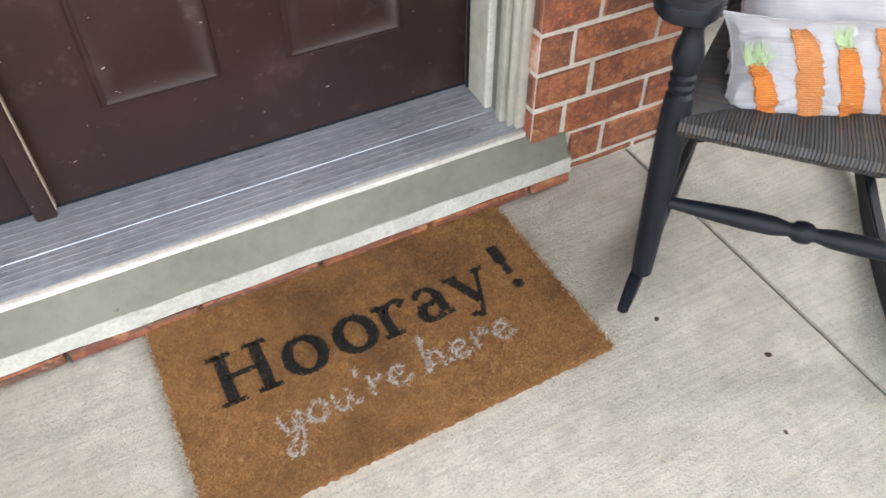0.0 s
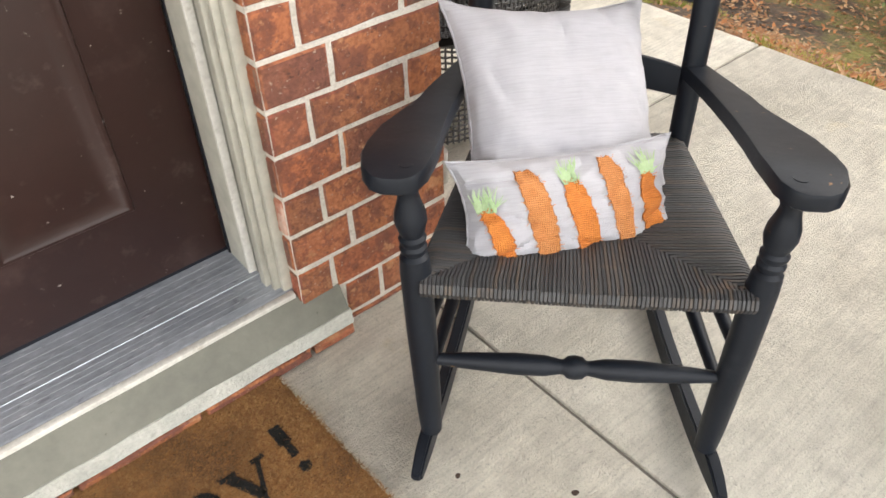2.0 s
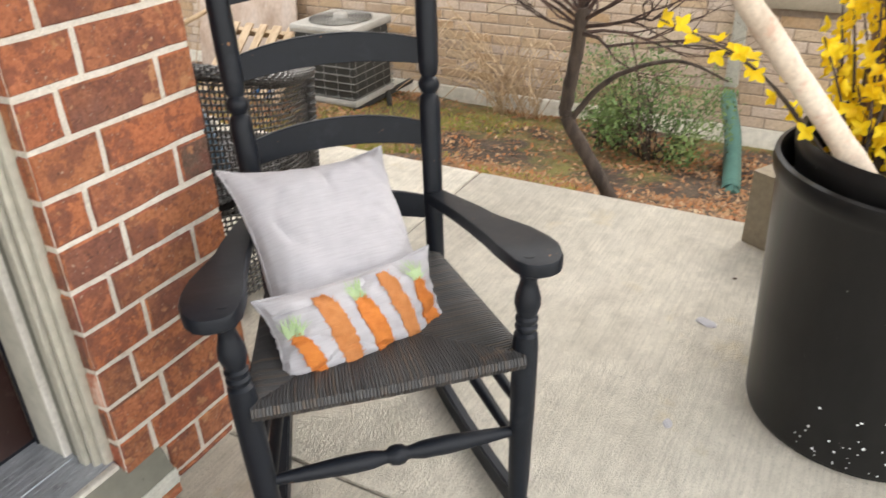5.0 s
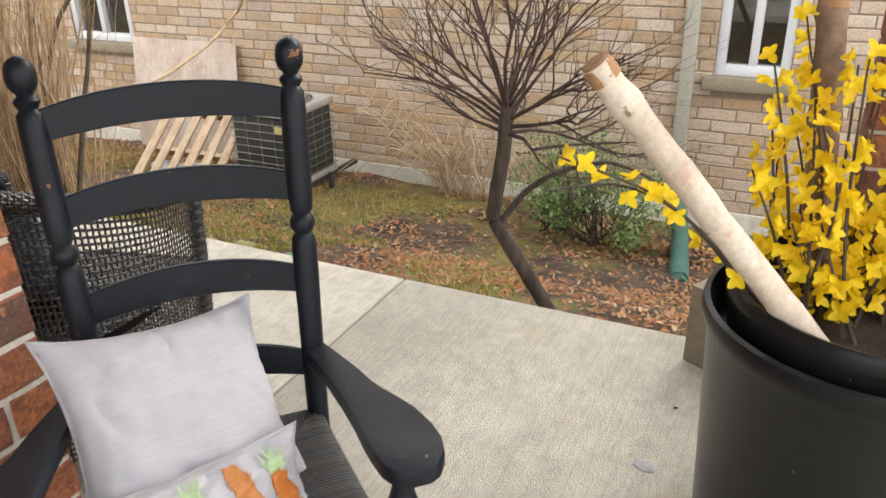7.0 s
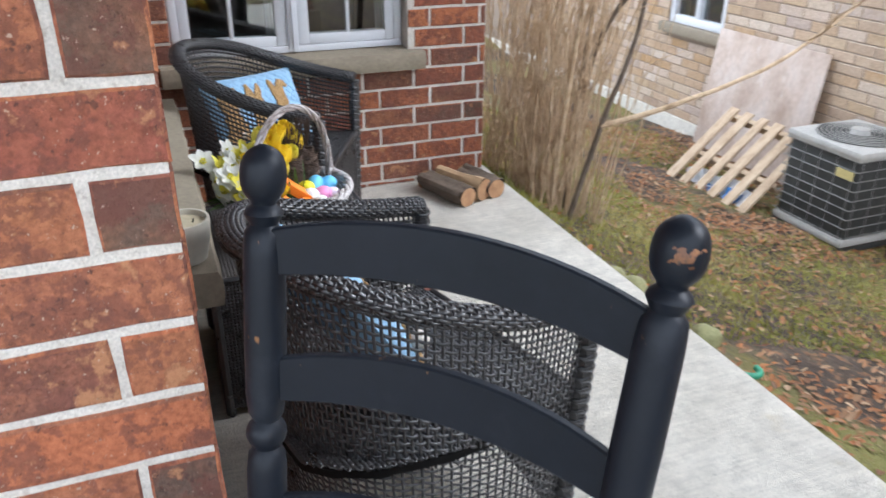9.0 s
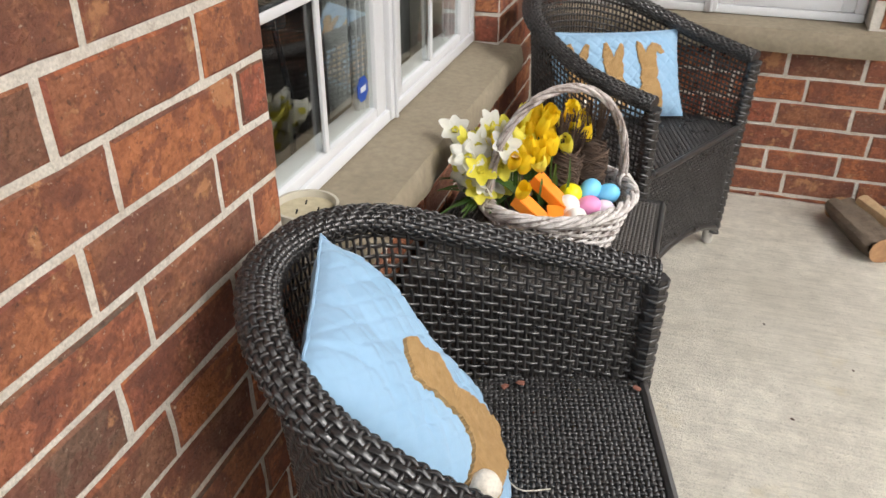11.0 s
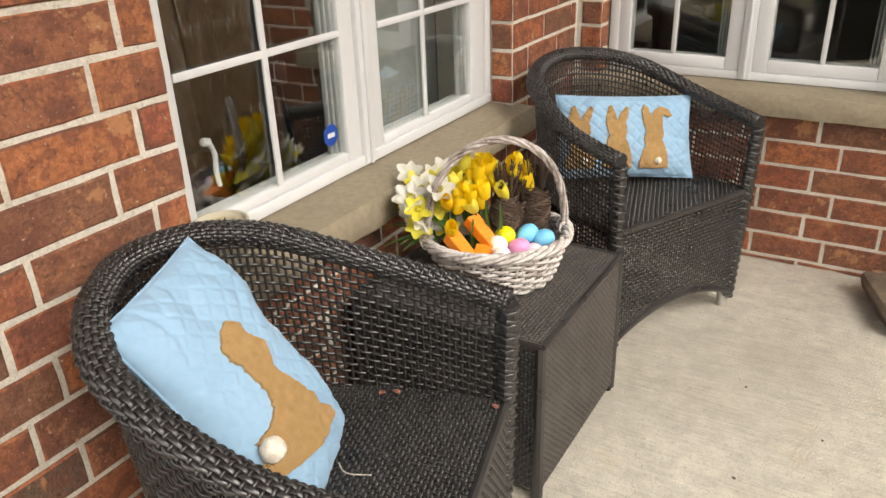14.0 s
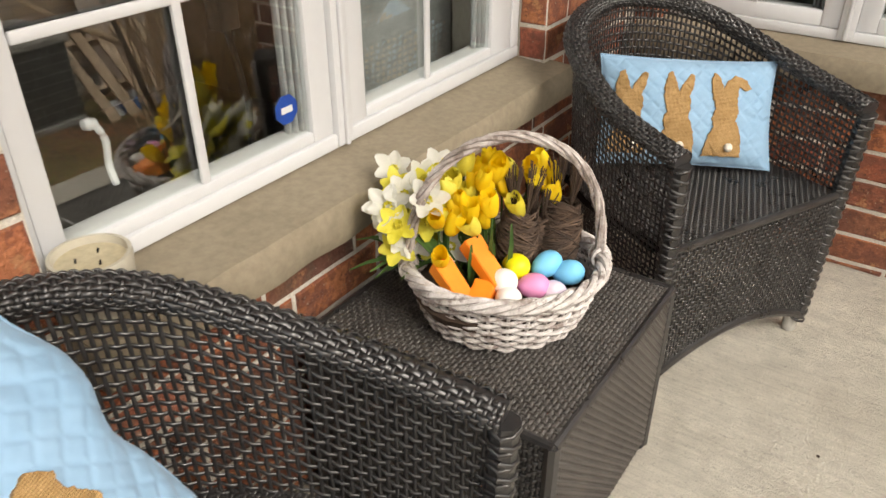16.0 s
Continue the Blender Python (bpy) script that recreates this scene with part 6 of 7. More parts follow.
sticker.matrix_world = pose(-0.0955, 1.208, 0.778)
part("white_mark", box(0.0012, 0.0018, -0.014, 0.014, -0.006, 0.006), WHITE_VINYL, sticker)
crank = empty("window_crank", pose(-0.165, 0.885, 0.742), label="white folding crank handle inside the window", category="handle")
part("crank_arm", tube(spline([(0, 0.0, 0), (0, -0.004, 0.035), (0, 0.0, 0.075), (0, -0.012, 0.105)], 5), 0.006, seg=8), WHITE_VINYL, crank)
part("knob", lathe([(0.0, -0.012), (0.008, -0.010), (0.010, 0.0), (0.008, 0.010), (0.0, 0.012)], 14, Matrix.Translation((0, -0.02, 0.108)) @ Matrix.Rotation(radians(80), 4, 'X')), WHITE_VINYL, crank)
blind = tagged(part("roller_blind", box(-0.30, -0.296, 1.44, 2.05, 0.6, 2.1), BLIND), "pale grey blind hanging inside the window", "blind")
stand = empty("music_stand", pose(-0.36, 1.32, 0.0), label="black metal stand inside the room", category="stand")
part("pole", tube([(0, 0, 0.0), (0.01, 0.02, 0.7), (-0.03, -0.05, 1.25)], 0.008, seg=8), BLACK_PAINT, stand)
part("clamp", box(-0.025, 0.02, -0.03, 0.02, 0.86, 0.92, bevel=0.004), BLACK_PAINT, stand)

# ---------- bits on the wicker seat ----------
SEAT_BITS = [Vector(v) for v in ((0.397, 0.55, 0.432), (0.425, 0.535, 0.4315), (0.465, 0.551, 0.431), (0.37, 0.775, 0.430), (0.345, 0.758, 0.430), (0.566, 0.822, 0.432))]
DRY_LEAF = material("dry_leaf_brown", [(0.16, 0.06, 0.04), (0.26, 0.11, 0.08)], 0.9, 60)
THREAD = material("pale_thread", [(0.5, 0.46, 0.38), (0.6, 0.56, 0.48)], 0.9, 20, bump=0)
tagged(part("thread", tube(spline([SEAT_BITS[0], SEAT_BITS[1], SEAT_BITS[2]], 6), 0.0012, seg=5), THREAD), "loose pale thread lying on the wicker seat", "thread")
for k, q in enumerate(SEAT_BITS[3:]):
    bm = bmesh.new()
    bmesh.ops.create_icosphere(bm, subdivisions=2, radius=0.006)
    for v in bm.verts:
        v.co.z *= 0.22
        v.co.x *= 1.6
        v.co += Vector((noise.noise(v.co * 150), noise.noise(v.co * 160 + Vector((k, 0, 0))), 0)) * 0.004
    ob = tagged(part("dry_leaf", bm, DRY_LEAF), "small brown dry leaf on the wicker seat", "leaf", "leaves on the seat")
    ob.matrix_world = Matrix.Translation(q) @ Matrix.Rotation(k * 1.1, 4, 'Z')

# ---------- floor litter ----------
for (x, y, s) in ((-0.363, -0.448, 0.0045), (-0.23, -0.612, 0.0055), (-0.32, -0.75, 0.0035), (0.407, -0.932, 0.012), (0.877, -0.924, 0.022), (1.16, -0.952, 0.006), (0.95, 1.35, 0.0042), (1.05, 0.95, 0.0035), (0.9, 1.75, 0.0035), (1.12, 1.6, 0.003)):
    bm = bmesh.new()
    bmesh.ops.create_icosphere(bm, subdivisions=2, radius=s)
    for v in bm.verts:
        v.co.z = max(0, v.co.z) * 0.25
        v.co.x *= 1.5
        v.co += Vector((noise.noise(v.co * 200), noise.noise(v.co * 210), 0)) * s * 0.4
    ob = tagged(part("crumb", bm, LINEN if s > 0.011 and x > 0 else TWIG), "pale dried splash on the concrete" if s > 0.011 and x > 0 else "small dark leaf crumb on the concrete", "debris", "floor litter")
    ob.matrix_world = pose(x, y, 0.0005, 0, 0, x * 900)

# ---------- logs ----------
for (x, y, ang, r, L, half) in ((1.225, 2.38, 44, 0.048, 0.31, False), (1.318, 2.40, 52, 0.055, 0.27, True), (1.412, 2.41, 38, 0.049, 0.26, False)):
    lg = empty("firewood_log", pose(x, y, 0.0, 0, 0, ang + 66), label="split firewood log with rough bark lying on the porch", category="log", group="firewood logs")
    bm = bmesh.new()
    rings = []
    for i in range(13):
        ring = []
        for k in range(20):
            a = 2 * math.pi * k / 20
            rr = r * (1 + 0.17 * math.cos(3 * a + x * 40) + 0.30 * noise.noise((math.cos(a) * 1.6, math.sin(a) * 1.6, i * 0.12 + x * 9)) + 0.08 * noise.noise((math.cos(a) * 5, math.sin(a) * 5, i * 0.5)))
            zz = r * 0.9 + rr * math.sin(a)
            ring.append(bm.verts.new((-L / 2 + L * i / 12, rr * math.cos(a), max(0.0, zz))))
        rings.append(ring)
    for r0, r1 in zip(rings, rings[1:]):
        for k in range(20):
            bm.faces.new((r0[k], r0[(k + 1) % 20], r1[(k + 1) % 20], r1[k]))
    bmesh.ops.recalc_face_normals(bm, faces=bm.faces)
    part("bark", bm, LOG_CUT if half else LOG_BARK, lg)
    for ring_x, sgn in ((-L / 2, -1), (L / 2, 1)):
        bm = bmesh.new()
        vs = [bm.verts.new(v) for v in [(ring_x, r * 0.95 * math.cos(2 * math.pi * k / 20), max(0.001, r * 0.9 + r * 0.95 * math.sin(2 * math.pi * k / 20))) for k in range(20)]]
        bm.faces.new(vs if sgn > 0 else vs[::-1])
        part("cut_end", bm, CUT_END, lg)


# ---------- planter ----------
PC = Vector((0.667, -1.325, 0))
planter = empty("planter", pose(PC.x, PC.y, 0), label="tall black plastic planter holding birch logs and forsythia", category="planter")
part("outer_pot", lathe([(0.238, 0.0), (0.250, 0.004), (0.255, 0.02), (0.268, 0.30), (0.283, 0.600), (0.292, 0.612), (0.297, 0.636), (0.294, 0.652), (0.284, 0.655), (0.276, 0.640), (0.268, 0.57)], 72), PLANTER, planter)
part("liner_pot", lathe([(0.238, 0.50), (0.250, 0.63), (0.259, 0.668), (0.260, 0.694), (0.253, 0.704), (0.242, 0.700), (0.234, 0.65), (0.224, 0.57)], 72), PLANTER, planter, "inner black liner pot")
part("soil", lathe([(0.0, 0.612), (0.15, 0.606), (0.228, 0.60), (0.228, 0.575), (0.0, 0.575)], 40, wobble=0.04), SOIL, planter)


def limb(pts, r0, r1, seed, n=6, seg=12, knots=0.0, sway=0.25):
    p = spline(pts, n)
    k = len(p)
    q = [a + Vector((noise.noise((i * 0.5, seed, 0)), noise.noise((i * 0.5, seed, 9)), noise.noise((i * 0.5, seed, 17)))) * r0 * sway for i, a in enumerate(p)]
    return tube(q, [r0 + (r1 - r0) * i / (k - 1) + knots * r0 * max(0, noise.noise((i * 1.3, seed, 3))) for i in range(k)], seg=seg)


rw = random.Random(14)
bm = bmesh.new()
for k in range(70):
    a, z = radians(rw.uniform(150, 262)), abs(rw.gauss(0, 0.07)) + 0.012
    rr = 0.2545 + 0.043 * z
    g = bmesh.ops.create_icosphere(bm, subdivisions=1, radius=rw.uniform(0.0012, 0.0042))
    bmesh.ops.transform(bm, verts=g["verts"], matrix=Matrix.Translation((rr * math.cos(a), rr * math.sin(a), z)) @ Matrix.Rotation(a, 4, 'Z') @ Matrix.Diagonal((0.3, 1, 1, 1)))
part("paint_fleck", bm, WHITE_VINYL, planter, "dried white flecks")["kind"] = "stuff"

LOG_TIP = (0.330, -0.875, 1.122)
for nm, a, b, r0, r1, sd in (("a", (0.560, -1.276, 0.57), LOG_TIP, 0.0245, 0.0215, 2), ("b", (0.78, -1.22, 0.60), (0.93, -1.16, 1.16), 0.030, 0.026, 5), ("c", (0.70, -1.42, 0.60), (0.74, -1.40, 1.42), 0.032, 0.028, 8), ("d", (0.86, -1.33, 0.60), (1.02, -1.36, 1.30), 0.026, 0.022, 12)):
    a, b = Vector(a), Vector(b)
    lg = empty("birch_log", Matrix.Identity(4), label="pale peeled birch log with dark knots standing in the planter" if nm == "a" else "brown bark log standing among the forsythia in the planter", category="log", group="logs in the planter")
    part("wood", limb([a, a.lerp(b, 0.35), a.lerp(b, 0.7), b], r0, r1, sd, 7, 16, 0.30, 0.10), BIRCH if nm == "a" else BROWN_LOG, lg)
    dd = (b - a).normalized()
    m = Matrix.Translation(b - dd * 0.030) @ dd.to_track_quat('Z', 'Y').to_matrix().to_4x4()
    part("cut_end", lathe([(r1 * 1.06, 0.0), (r1 * 1.05, 0.028), (r1 * 0.8, 0.033), (0.0, 0.034)], 18, m, wobble=0.1), CUT_END, lg)

forsythia = empty("forsythia_spray", Matrix.Identity(4), label="sprays of bright yellow artificial forsythia in the planter", category="flowers")
rf = random.Random(21)
fv, ff = [], []
sprays = []
for k in range(38):
    b = Vector((0.70 + rf.uniform(-0.10, 0.14), -1.26 + rf.uniform(-0.14, 0.12), 0.60))
    t = b + Vector((rf.uniform(0.02, 0.28), rf.uniform(-0.18, 0.13), rf.uniform(0.08, 0.52)))
    sprays.append([b, b.lerp(t, 0.5) + Vector((rf.uniform(-0.04, 0.04), rf.uniform(-0.04, 0.04), 0)), t])
sprays.append([Vector((0.62, -1.18, 0.60)), Vector((0.56, -1.02, 0.80)), Vector((0.50, -0.90, 0.885)), Vector((0.381, -0.795, 0.905))])
sprays.append([Vector((0.62, -1.17, 0.60)), Vector((0.54, -0.98, 0.84)), Vector((0.405, -0.806, 0.955))])
for si, s in enumerate(sprays):
    part("twig", limb(s, 0.0042, 0.0018, si, 6, 6), BARK, forsythia)
    p = spline(s, 12)
    for i, q in enumerate(p[6:]):
        if rf.random() < (0.66 if si >= 38 else 0.25):
            continue
        for _ in range(1):
            d0 = Vector((rf.uniform(-1, 1), rf.uniform(-1, 1), rf.uniform(-0.3, 1))).normalized()
            c = q + d0 * rf.uniform(0.008, 0.030)
            side = d0.orthogonal().normalized()
            for a in range(4):
                r = Matrix.Rotation(math.pi * a / 2 + rf.uniform(-0.2, 0.2), 3, d0) @ side
                petal(fv, ff, c, r + d0 * rf.uniform(0.1, 0.7), d0, rf.uniform(0.018, 0.028), 0.016, 0.1, 0.2)
mesh_of("blossom", fv, ff, YELLOW, forsythia, "stuff")

block = tagged(part("concrete_block", rough_bar(-0.075, 0.075, -0.13, 0.13, 0.0, 0.262, 14, 0.006, 7), STONE), "rough buff concrete block at the porch edge", "block")
block.matrix_world = pose(1.43, -1.075, 0, 0, 0, -28)
column = empty("porch_column", pose(1.42, -1.42, 0), label="brown brick porch column behind the planter", category="column", kind="structure")
part("column_core", box(-0.13, 0.13, -0.13, 0.13, 0, 2.7), MORTAR, column, smooth=False)
for k in range(30):
    for q, (mx, my, rz) in enumerate(((0, -0.136, 0), (-0.136, 0, -90), (0, 0.136, 180), (0.136, 0, 90))):
        mm = pose(mx, my, 0.0 + k * BED + BED / 2, 0, 0, rz)
        for a, b in (((-0.136, 0.0), (0.0, 0.136)) if (k + q) % 2 else ((-0.136, 0.136),)):
            ob = part("brick", box(a + 0.005, b - 0.005, 0.0, 0.02, -BED / 2 + 0.005, BED / 2 - 0.005, bevel=0.003), BRICK, column)
            ob.matrix_parent_inverse = Matrix.Identity(4)
            ob.matrix_basis = mm

# Unseen soffit; its dark colour and short front edge shape the porch light.
SOFFIT = material("unseen_dark_soffit", [(0.20, 0.175, 0.15), (0.25, 0.22, 0.19)], 0.6, 3, bump=0.05)
porch_roof = tagged(part("ceiling", box(-3.2, 1.75, -1.7, 3.0, 2.72, 2.82), SOFFIT), "unseen porch soffit, darkened and cut short to shape light", "ceiling", kind="structure")

# ---------- neighbouring house ----------
NX = 5.3
house = empty("neighbour_house", Matrix.Identity(4), label="tan brick neighbouring house with white windows", category="house")
NW_ = ((5.40, 6.28, -0.02, 1.25), (-0.98, -0.46, 0.08, 1.3))
part("foundation", box(NX - 0.02, NX + 0.4, -9, 14, -1.9, -0.98, bevel=0.01), CONCRETE, house, "grey concrete foundation")


def wall_with_holes(holes, y0, y1, z0, z1, x0, x1):
    out = []
    ys = sorted({y0, y1, *[v for h in holes for v in h[:2]]})
    for a, b in zip(ys, ys[1:]):
        cut = [h for h in holes if h[0] <= a and h[1] >= b]
        z = z0
        for h in cut:
            out.append(box(x0, x1, a, b, z, h[2]))
            z = h[3]
        out.append(box(x0, x1, a, b, z, z1))
    return out


for piece in wall_with_holes(NW_, -9, 14, -0.98, 2.75, NX + 0.007, NX + 0.3):
    part("wall", piece, TAN_MORTAR, house, "tan brick wall", smooth=False)
for (y0, y1, z0, z1) in NW_:
    w = empty("window", Matrix.Identity(4))
    w.parent = house
    yc = (y0 + y1) / 2
    for b in ((y0, y0 + 0.07, z0, z1), (y1 - 0.07, y1, z0, z1), (y0 + 0.07, y1 - 0.07, z0, z0 + 0.08), (y0 + 0.07, y1 - 0.07, z1 - 0.07, z1), (yc - 0.03, yc + 0.03, z0 + 0.08, z1 - 0.07)):
        part("frame", box(NX + 0.02, NX + 0.10, b[0], b[1], b[2], b[3], bevel=0.006), WHITE_VINYL, w)
    part("glazing_bar", box(NX + 0.05, NX + 0.075, y0 + 0.07, yc - 0.03, z0 + 0.55, z0 + 0.575), WHITE_VINYL, w)
    part("glazing_bar", box(NX + 0.05, NX + 0.075, yc + 0.03, y1 - 0.07, z0 + 0.55, z0 + 0.575), WHITE_VINYL, w)
    part("pane", box(NX + 0.08, NX + 0.086, y0 + 0.07, y1 - 0.07, z0 + 0.08, z1 - 0.07), GLASS, w, smooth=False)
    part("backing", box(NX + 0.28, NX + 0.29, y0 - 0.1, y1 + 0.1, z0 - 0.1, z1 + 0.1), AC_DARK, w, smooth=False)
    part("sill", box(NX - 0.07, NX + 0.03, y0 - 0.07, y1 + 0.07, z0 - 0.10, z0, bevel=0.008), STONE, w)
part("rainwater_pipe", box(NX - 0.11, NX - 0.03, -0.33, -0.23, -0.64, 2.75, bevel=0.012), CREAM, house, "cream downpipe")
part("roof", box(NX - 0.3, NX + 4, -9, 14, 2.75, 2.92), AC_GREY, house)

# ---------- green drain hose ----------
hose = empty("drain_hose", Matrix.Identity(4), label="green corrugated plastic downspout extension on the soil", category="pipe")
path = spline([(NX - 0.07, -0.27, -0.72), (4.85, -0.36, -0.74), (4.4, -0.46, -0.73), (4.0, -0.54, -0.80), (3.66, -0.60, -0.83)], 12)
part("hose_body", tube(path, [0.055 + 0.006 * (i % 2) for i in range(len(path))], seg=14, cap=False), GREEN_PIPE, hose)
part("hose_mouth", tube([Vector((3.70, -0.59, -0.825)), Vector((3.60, -0.62, -0.845))], [0.06, 0.065], seg=4), GREEN_PIPE, hose, "flat green outlet")

# ---------- air conditioner ----------
ac = empty("air_conditioner", pose(4.56, 2.99, -0.90), label="grey outdoor air conditioner on a bracket", category="air conditioner")
AH, AW = 0.66, 0.325
part("coil", box(-AW + 0.02, AW - 0.02, -AW + 0.02, AW - 0.02, 0.0, AH - 0.06, bevel=0.03), AC_DARK, ac)
part("base_pan", box(-AW, AW, -AW, AW, -0.03, 0.03, bevel=0.02), AC_GREY, ac)
top = part("top_cover", box(-AW - 0.005, AW + 0.005, -AW - 0.005, AW + 0.005, AH - 0.07, AH, bevel=0.025), AC_GREY, ac)
part("fan_opening", lathe([(0.0, AH + 0.001), (0.275, AH + 0.001), (0.285, AH + 0.004)], 36), AC_DARK, top)
for k in range(9):
    r = 0.031 * (k + 1)
    part("grille_ring", tube([Vector((r * math.cos(a), r * math.sin(a), AH + 0.02 - 0.012 * (r / 0.31) ** 2)) for a in [2 * math.pi * i / 32 for i in range(32)]], 0.003, seg=5, closed=True), AC_GREY, top)
part("motor_cap", lathe([(0.0, AH + 0.05), (0.06, AH + 0.045), (0.07, AH + 0.01)], 20), AC_GREY, top)
for k in range(9):
    z = 0.05 + k * 0.068
    c = AW - 0.004
    part("guard_wire", tube([Vector(v) for v in ((-c, -c, z), (c, -c, z), (c, c, z), (-c, c, z))], 0.004, seg=5, closed=True), WIRE, ac)
for k in range(5):
    for sx, sy in ((-1, None), (None, -1)):
        t = -AW + 0.04 + k * (2 * AW - 0.08) / 4
        a = (sx * (AW - 0.002), t) if sx else (t, sy * (AW - 0.002))
        part("guard_wire", tube([Vector((*a, 0.02)), Vector((*a, AH - 0.06))], 0.0025, seg=4), WIRE, ac)
part("data_plate", box(-AW - 0.006, -AW - 0.003, -0.30, -0.16, 0.46, 0.52), material("yellow_label", [(0.6, 0.5, 0.2), (0.66, 0.56, 0.26)], 0.6, 8), ac)
for sy in (-1, 1):
    part("bracket", box(-0.32, 0.66, sy * 0.30 - 0.02, sy * 0.30 + 0.02, -0.07, -0.03), AC_DARK, ac)
    part("bracket_leg", box(-0.02, 0.02, sy * 0.46 - 0.02, sy * 0.46 + 0.02, -0.25, 0.06, bevel=0.005), AC_DARK, ac)

# ---------- plywood sheet and pallet ----------
ply = tagged(part("plywood_sheet", box(-0.60, 0.76, 0.0, 0.018, 0.0, 1.15, bevel=0.002), PLYWOOD), "weathered plywood sheet leaning on the neighbouring house", "board")
ply.matrix_world = pose(5.10, 4.76, -1.08, -7, 0, -90)
PA, PB, PT = Vector((3.86, 4.28, -1.02)), Vector((3.88, 3.38, -1.02)), Vector((4.50, 4.50, -0.46))
pu = (PB - PA).normalized()
pv = ((PT - PA) - pu * (PT - PA).dot(pu)).normalized()
pallet = empty("pallet", Matrix.Translation(PA) @ Matrix((pu, pv, pu.cross(pv))).transposed().to_4x4(), label="wooden pallet leaning beside the air conditioner", category="pallet")
for k in range(6):
    x = 0.05 + k * 0.84 / 5
    part("deck_board", box(x - 0.05 + 0.006 * (k % 3), x + 0.045, -0.02, 0.96, 0.0, 0.02, bevel=0.003), PALLET_WOOD, pallet)
for z in (0.03, 0.46, 0.88):
    part("stringer", box(-0.02, 0.95, z, z + 0.04, -0.09, 0.0, bevel=0.003), PALLET_WOOD, pallet)
rubbish = empty("rubbish_bag", Matrix.Translation(PA + pu * 0.56 + pv * 0.20 - pu.cross(pv) * 0.06) @ Matrix((pu, pv, pu.cross(pv))).transposed().to_4x4(), label="crumpled white and blue plastic bag under the pallet", category="rubbish")
for mt, off, s in ((WHITE_VINYL, (0, 0, 0), 0.27), (BLUE_BAG, (-0.10, 0.02, 0.014), 0.10), (BLUE_BAG, (0.13, 0.06, 0.014), 0.08), (WHITE_VINYL, (-0.38, 0.12, 0.0), 0.10)):
    bm = bmesh.new()
    bmesh.ops.create_grid(bm, x_segments=18, y_segments=18, size=s)
    for v in bm.verts:
        v.co *= 1 + 0.25 * noise.noise(v.co * 6 + Vector(off) * 9)
        v.co.y *= 0.72
        v.co.z = 0.05 * noise.noise((v.co + Vector(off)) * 11) + 0.02 * noise.noise((v.co + Vector(off)) * 30)
        v.co += Vector(off)
    part("sheet", bm, mt, rubbish)


# ---------- trees, shrubs and stems ----------
def grow(bm, p, d, length, r, depth, rnd, droop=0.0, spread=0.6, seg=6, tips=None, wig=0.16, west=-99.0):
    """A branching limb: crooked, tapered, with side shoots."""
    n = 5
    pts, rad = [p.copy()], [r]
    q = p.copy()
    dd = d.normalized()
    for i in range(n):
        dd = (dd + Vector((rnd.uniform(-1, 1), rnd.uniform(-1, 1), rnd.uniform(-0.6, 0.8))) * wig + Vector((0, 0, -droop))).normalized()
        if (q + dd * length / n).x < west:
            dd.x = abs(dd.x)
        q = q + dd * length / n
        pts.append(q.copy())
        rad.append(r * (1 - 0.62 * (i + 1) / n))
        if depth > 0 and i >= 1:
            for _ in range(1 if rnd.random() < 0.75 else 2):
                side = Vector((rnd.uniform(-1, 1), rnd.uniform(-1, 1), rnd.uniform(-0.3, 0.9)))
                grow(bm, q, dd + side * spread, length * rnd.uniform(0.45, 0.75), rad[-1] * 0.72, depth - 1, rnd, droop, spread, max(4, seg - 1), tips, wig, west)
    sweep(bm, pts, rad, seg=seg, cap=False)
    if tips is not None:
        tips.append(q.copy())


tree = empty("small_tree", Matrix.Identity(4), label="small bare crooked tree beside the porch slab", category="tree")
rt = random.Random(5)
TB = Vector((1.79, -0.42, ground_z(1.79, -0.42) - 0.03))
KN = Vector((1.70, -0.185, 0.225))
TOP = Vector((1.74, -0.20, 0.66))
part("trunk", limb([TB, TB.lerp(KN, 0.5), KN, (1.705, -0.168, 0.29), (1.73, -0.19, 0.48), TOP], 0.028, 0.026, 3, 6, 12, 0.3), BARK, tree)
part("limb", limb([KN, (1.74, -0.29, 0.37), (1.76, -0.42, 0.455), (1.78, -0.58, 0.49), (1.80, -0.75, 0.43)], 0.014, 0.004, 6, 6, 8), BARK, tree)
for k in range(24):
    # a low head: limbs from one knuckle, the outer ones lying flat and sagging, each breaking into fine twigs
    a = k * 2.4
    flat = (k % 6) / 5
    d = Vector((math.cos(a) * 0.6 + 0.12, math.sin(a), 0.10 + 1.5 * flat ** 1.3))
    bm = bmesh.new()
    grow(bm, TOP + Vector((0.01 * math.cos(a), 0.01 * math.sin(a), -0.09 + 0.12 * flat)), d, rt.uniform(0.34, 0.62), rt.uniform(0.0050, 0.0088), 2, rt, 0.035 * (1 - flat) - 0.02 * flat, 0.95, 6, None, 0.27, 1.50)
    part("limb", bm, TREE_BARK, tree)

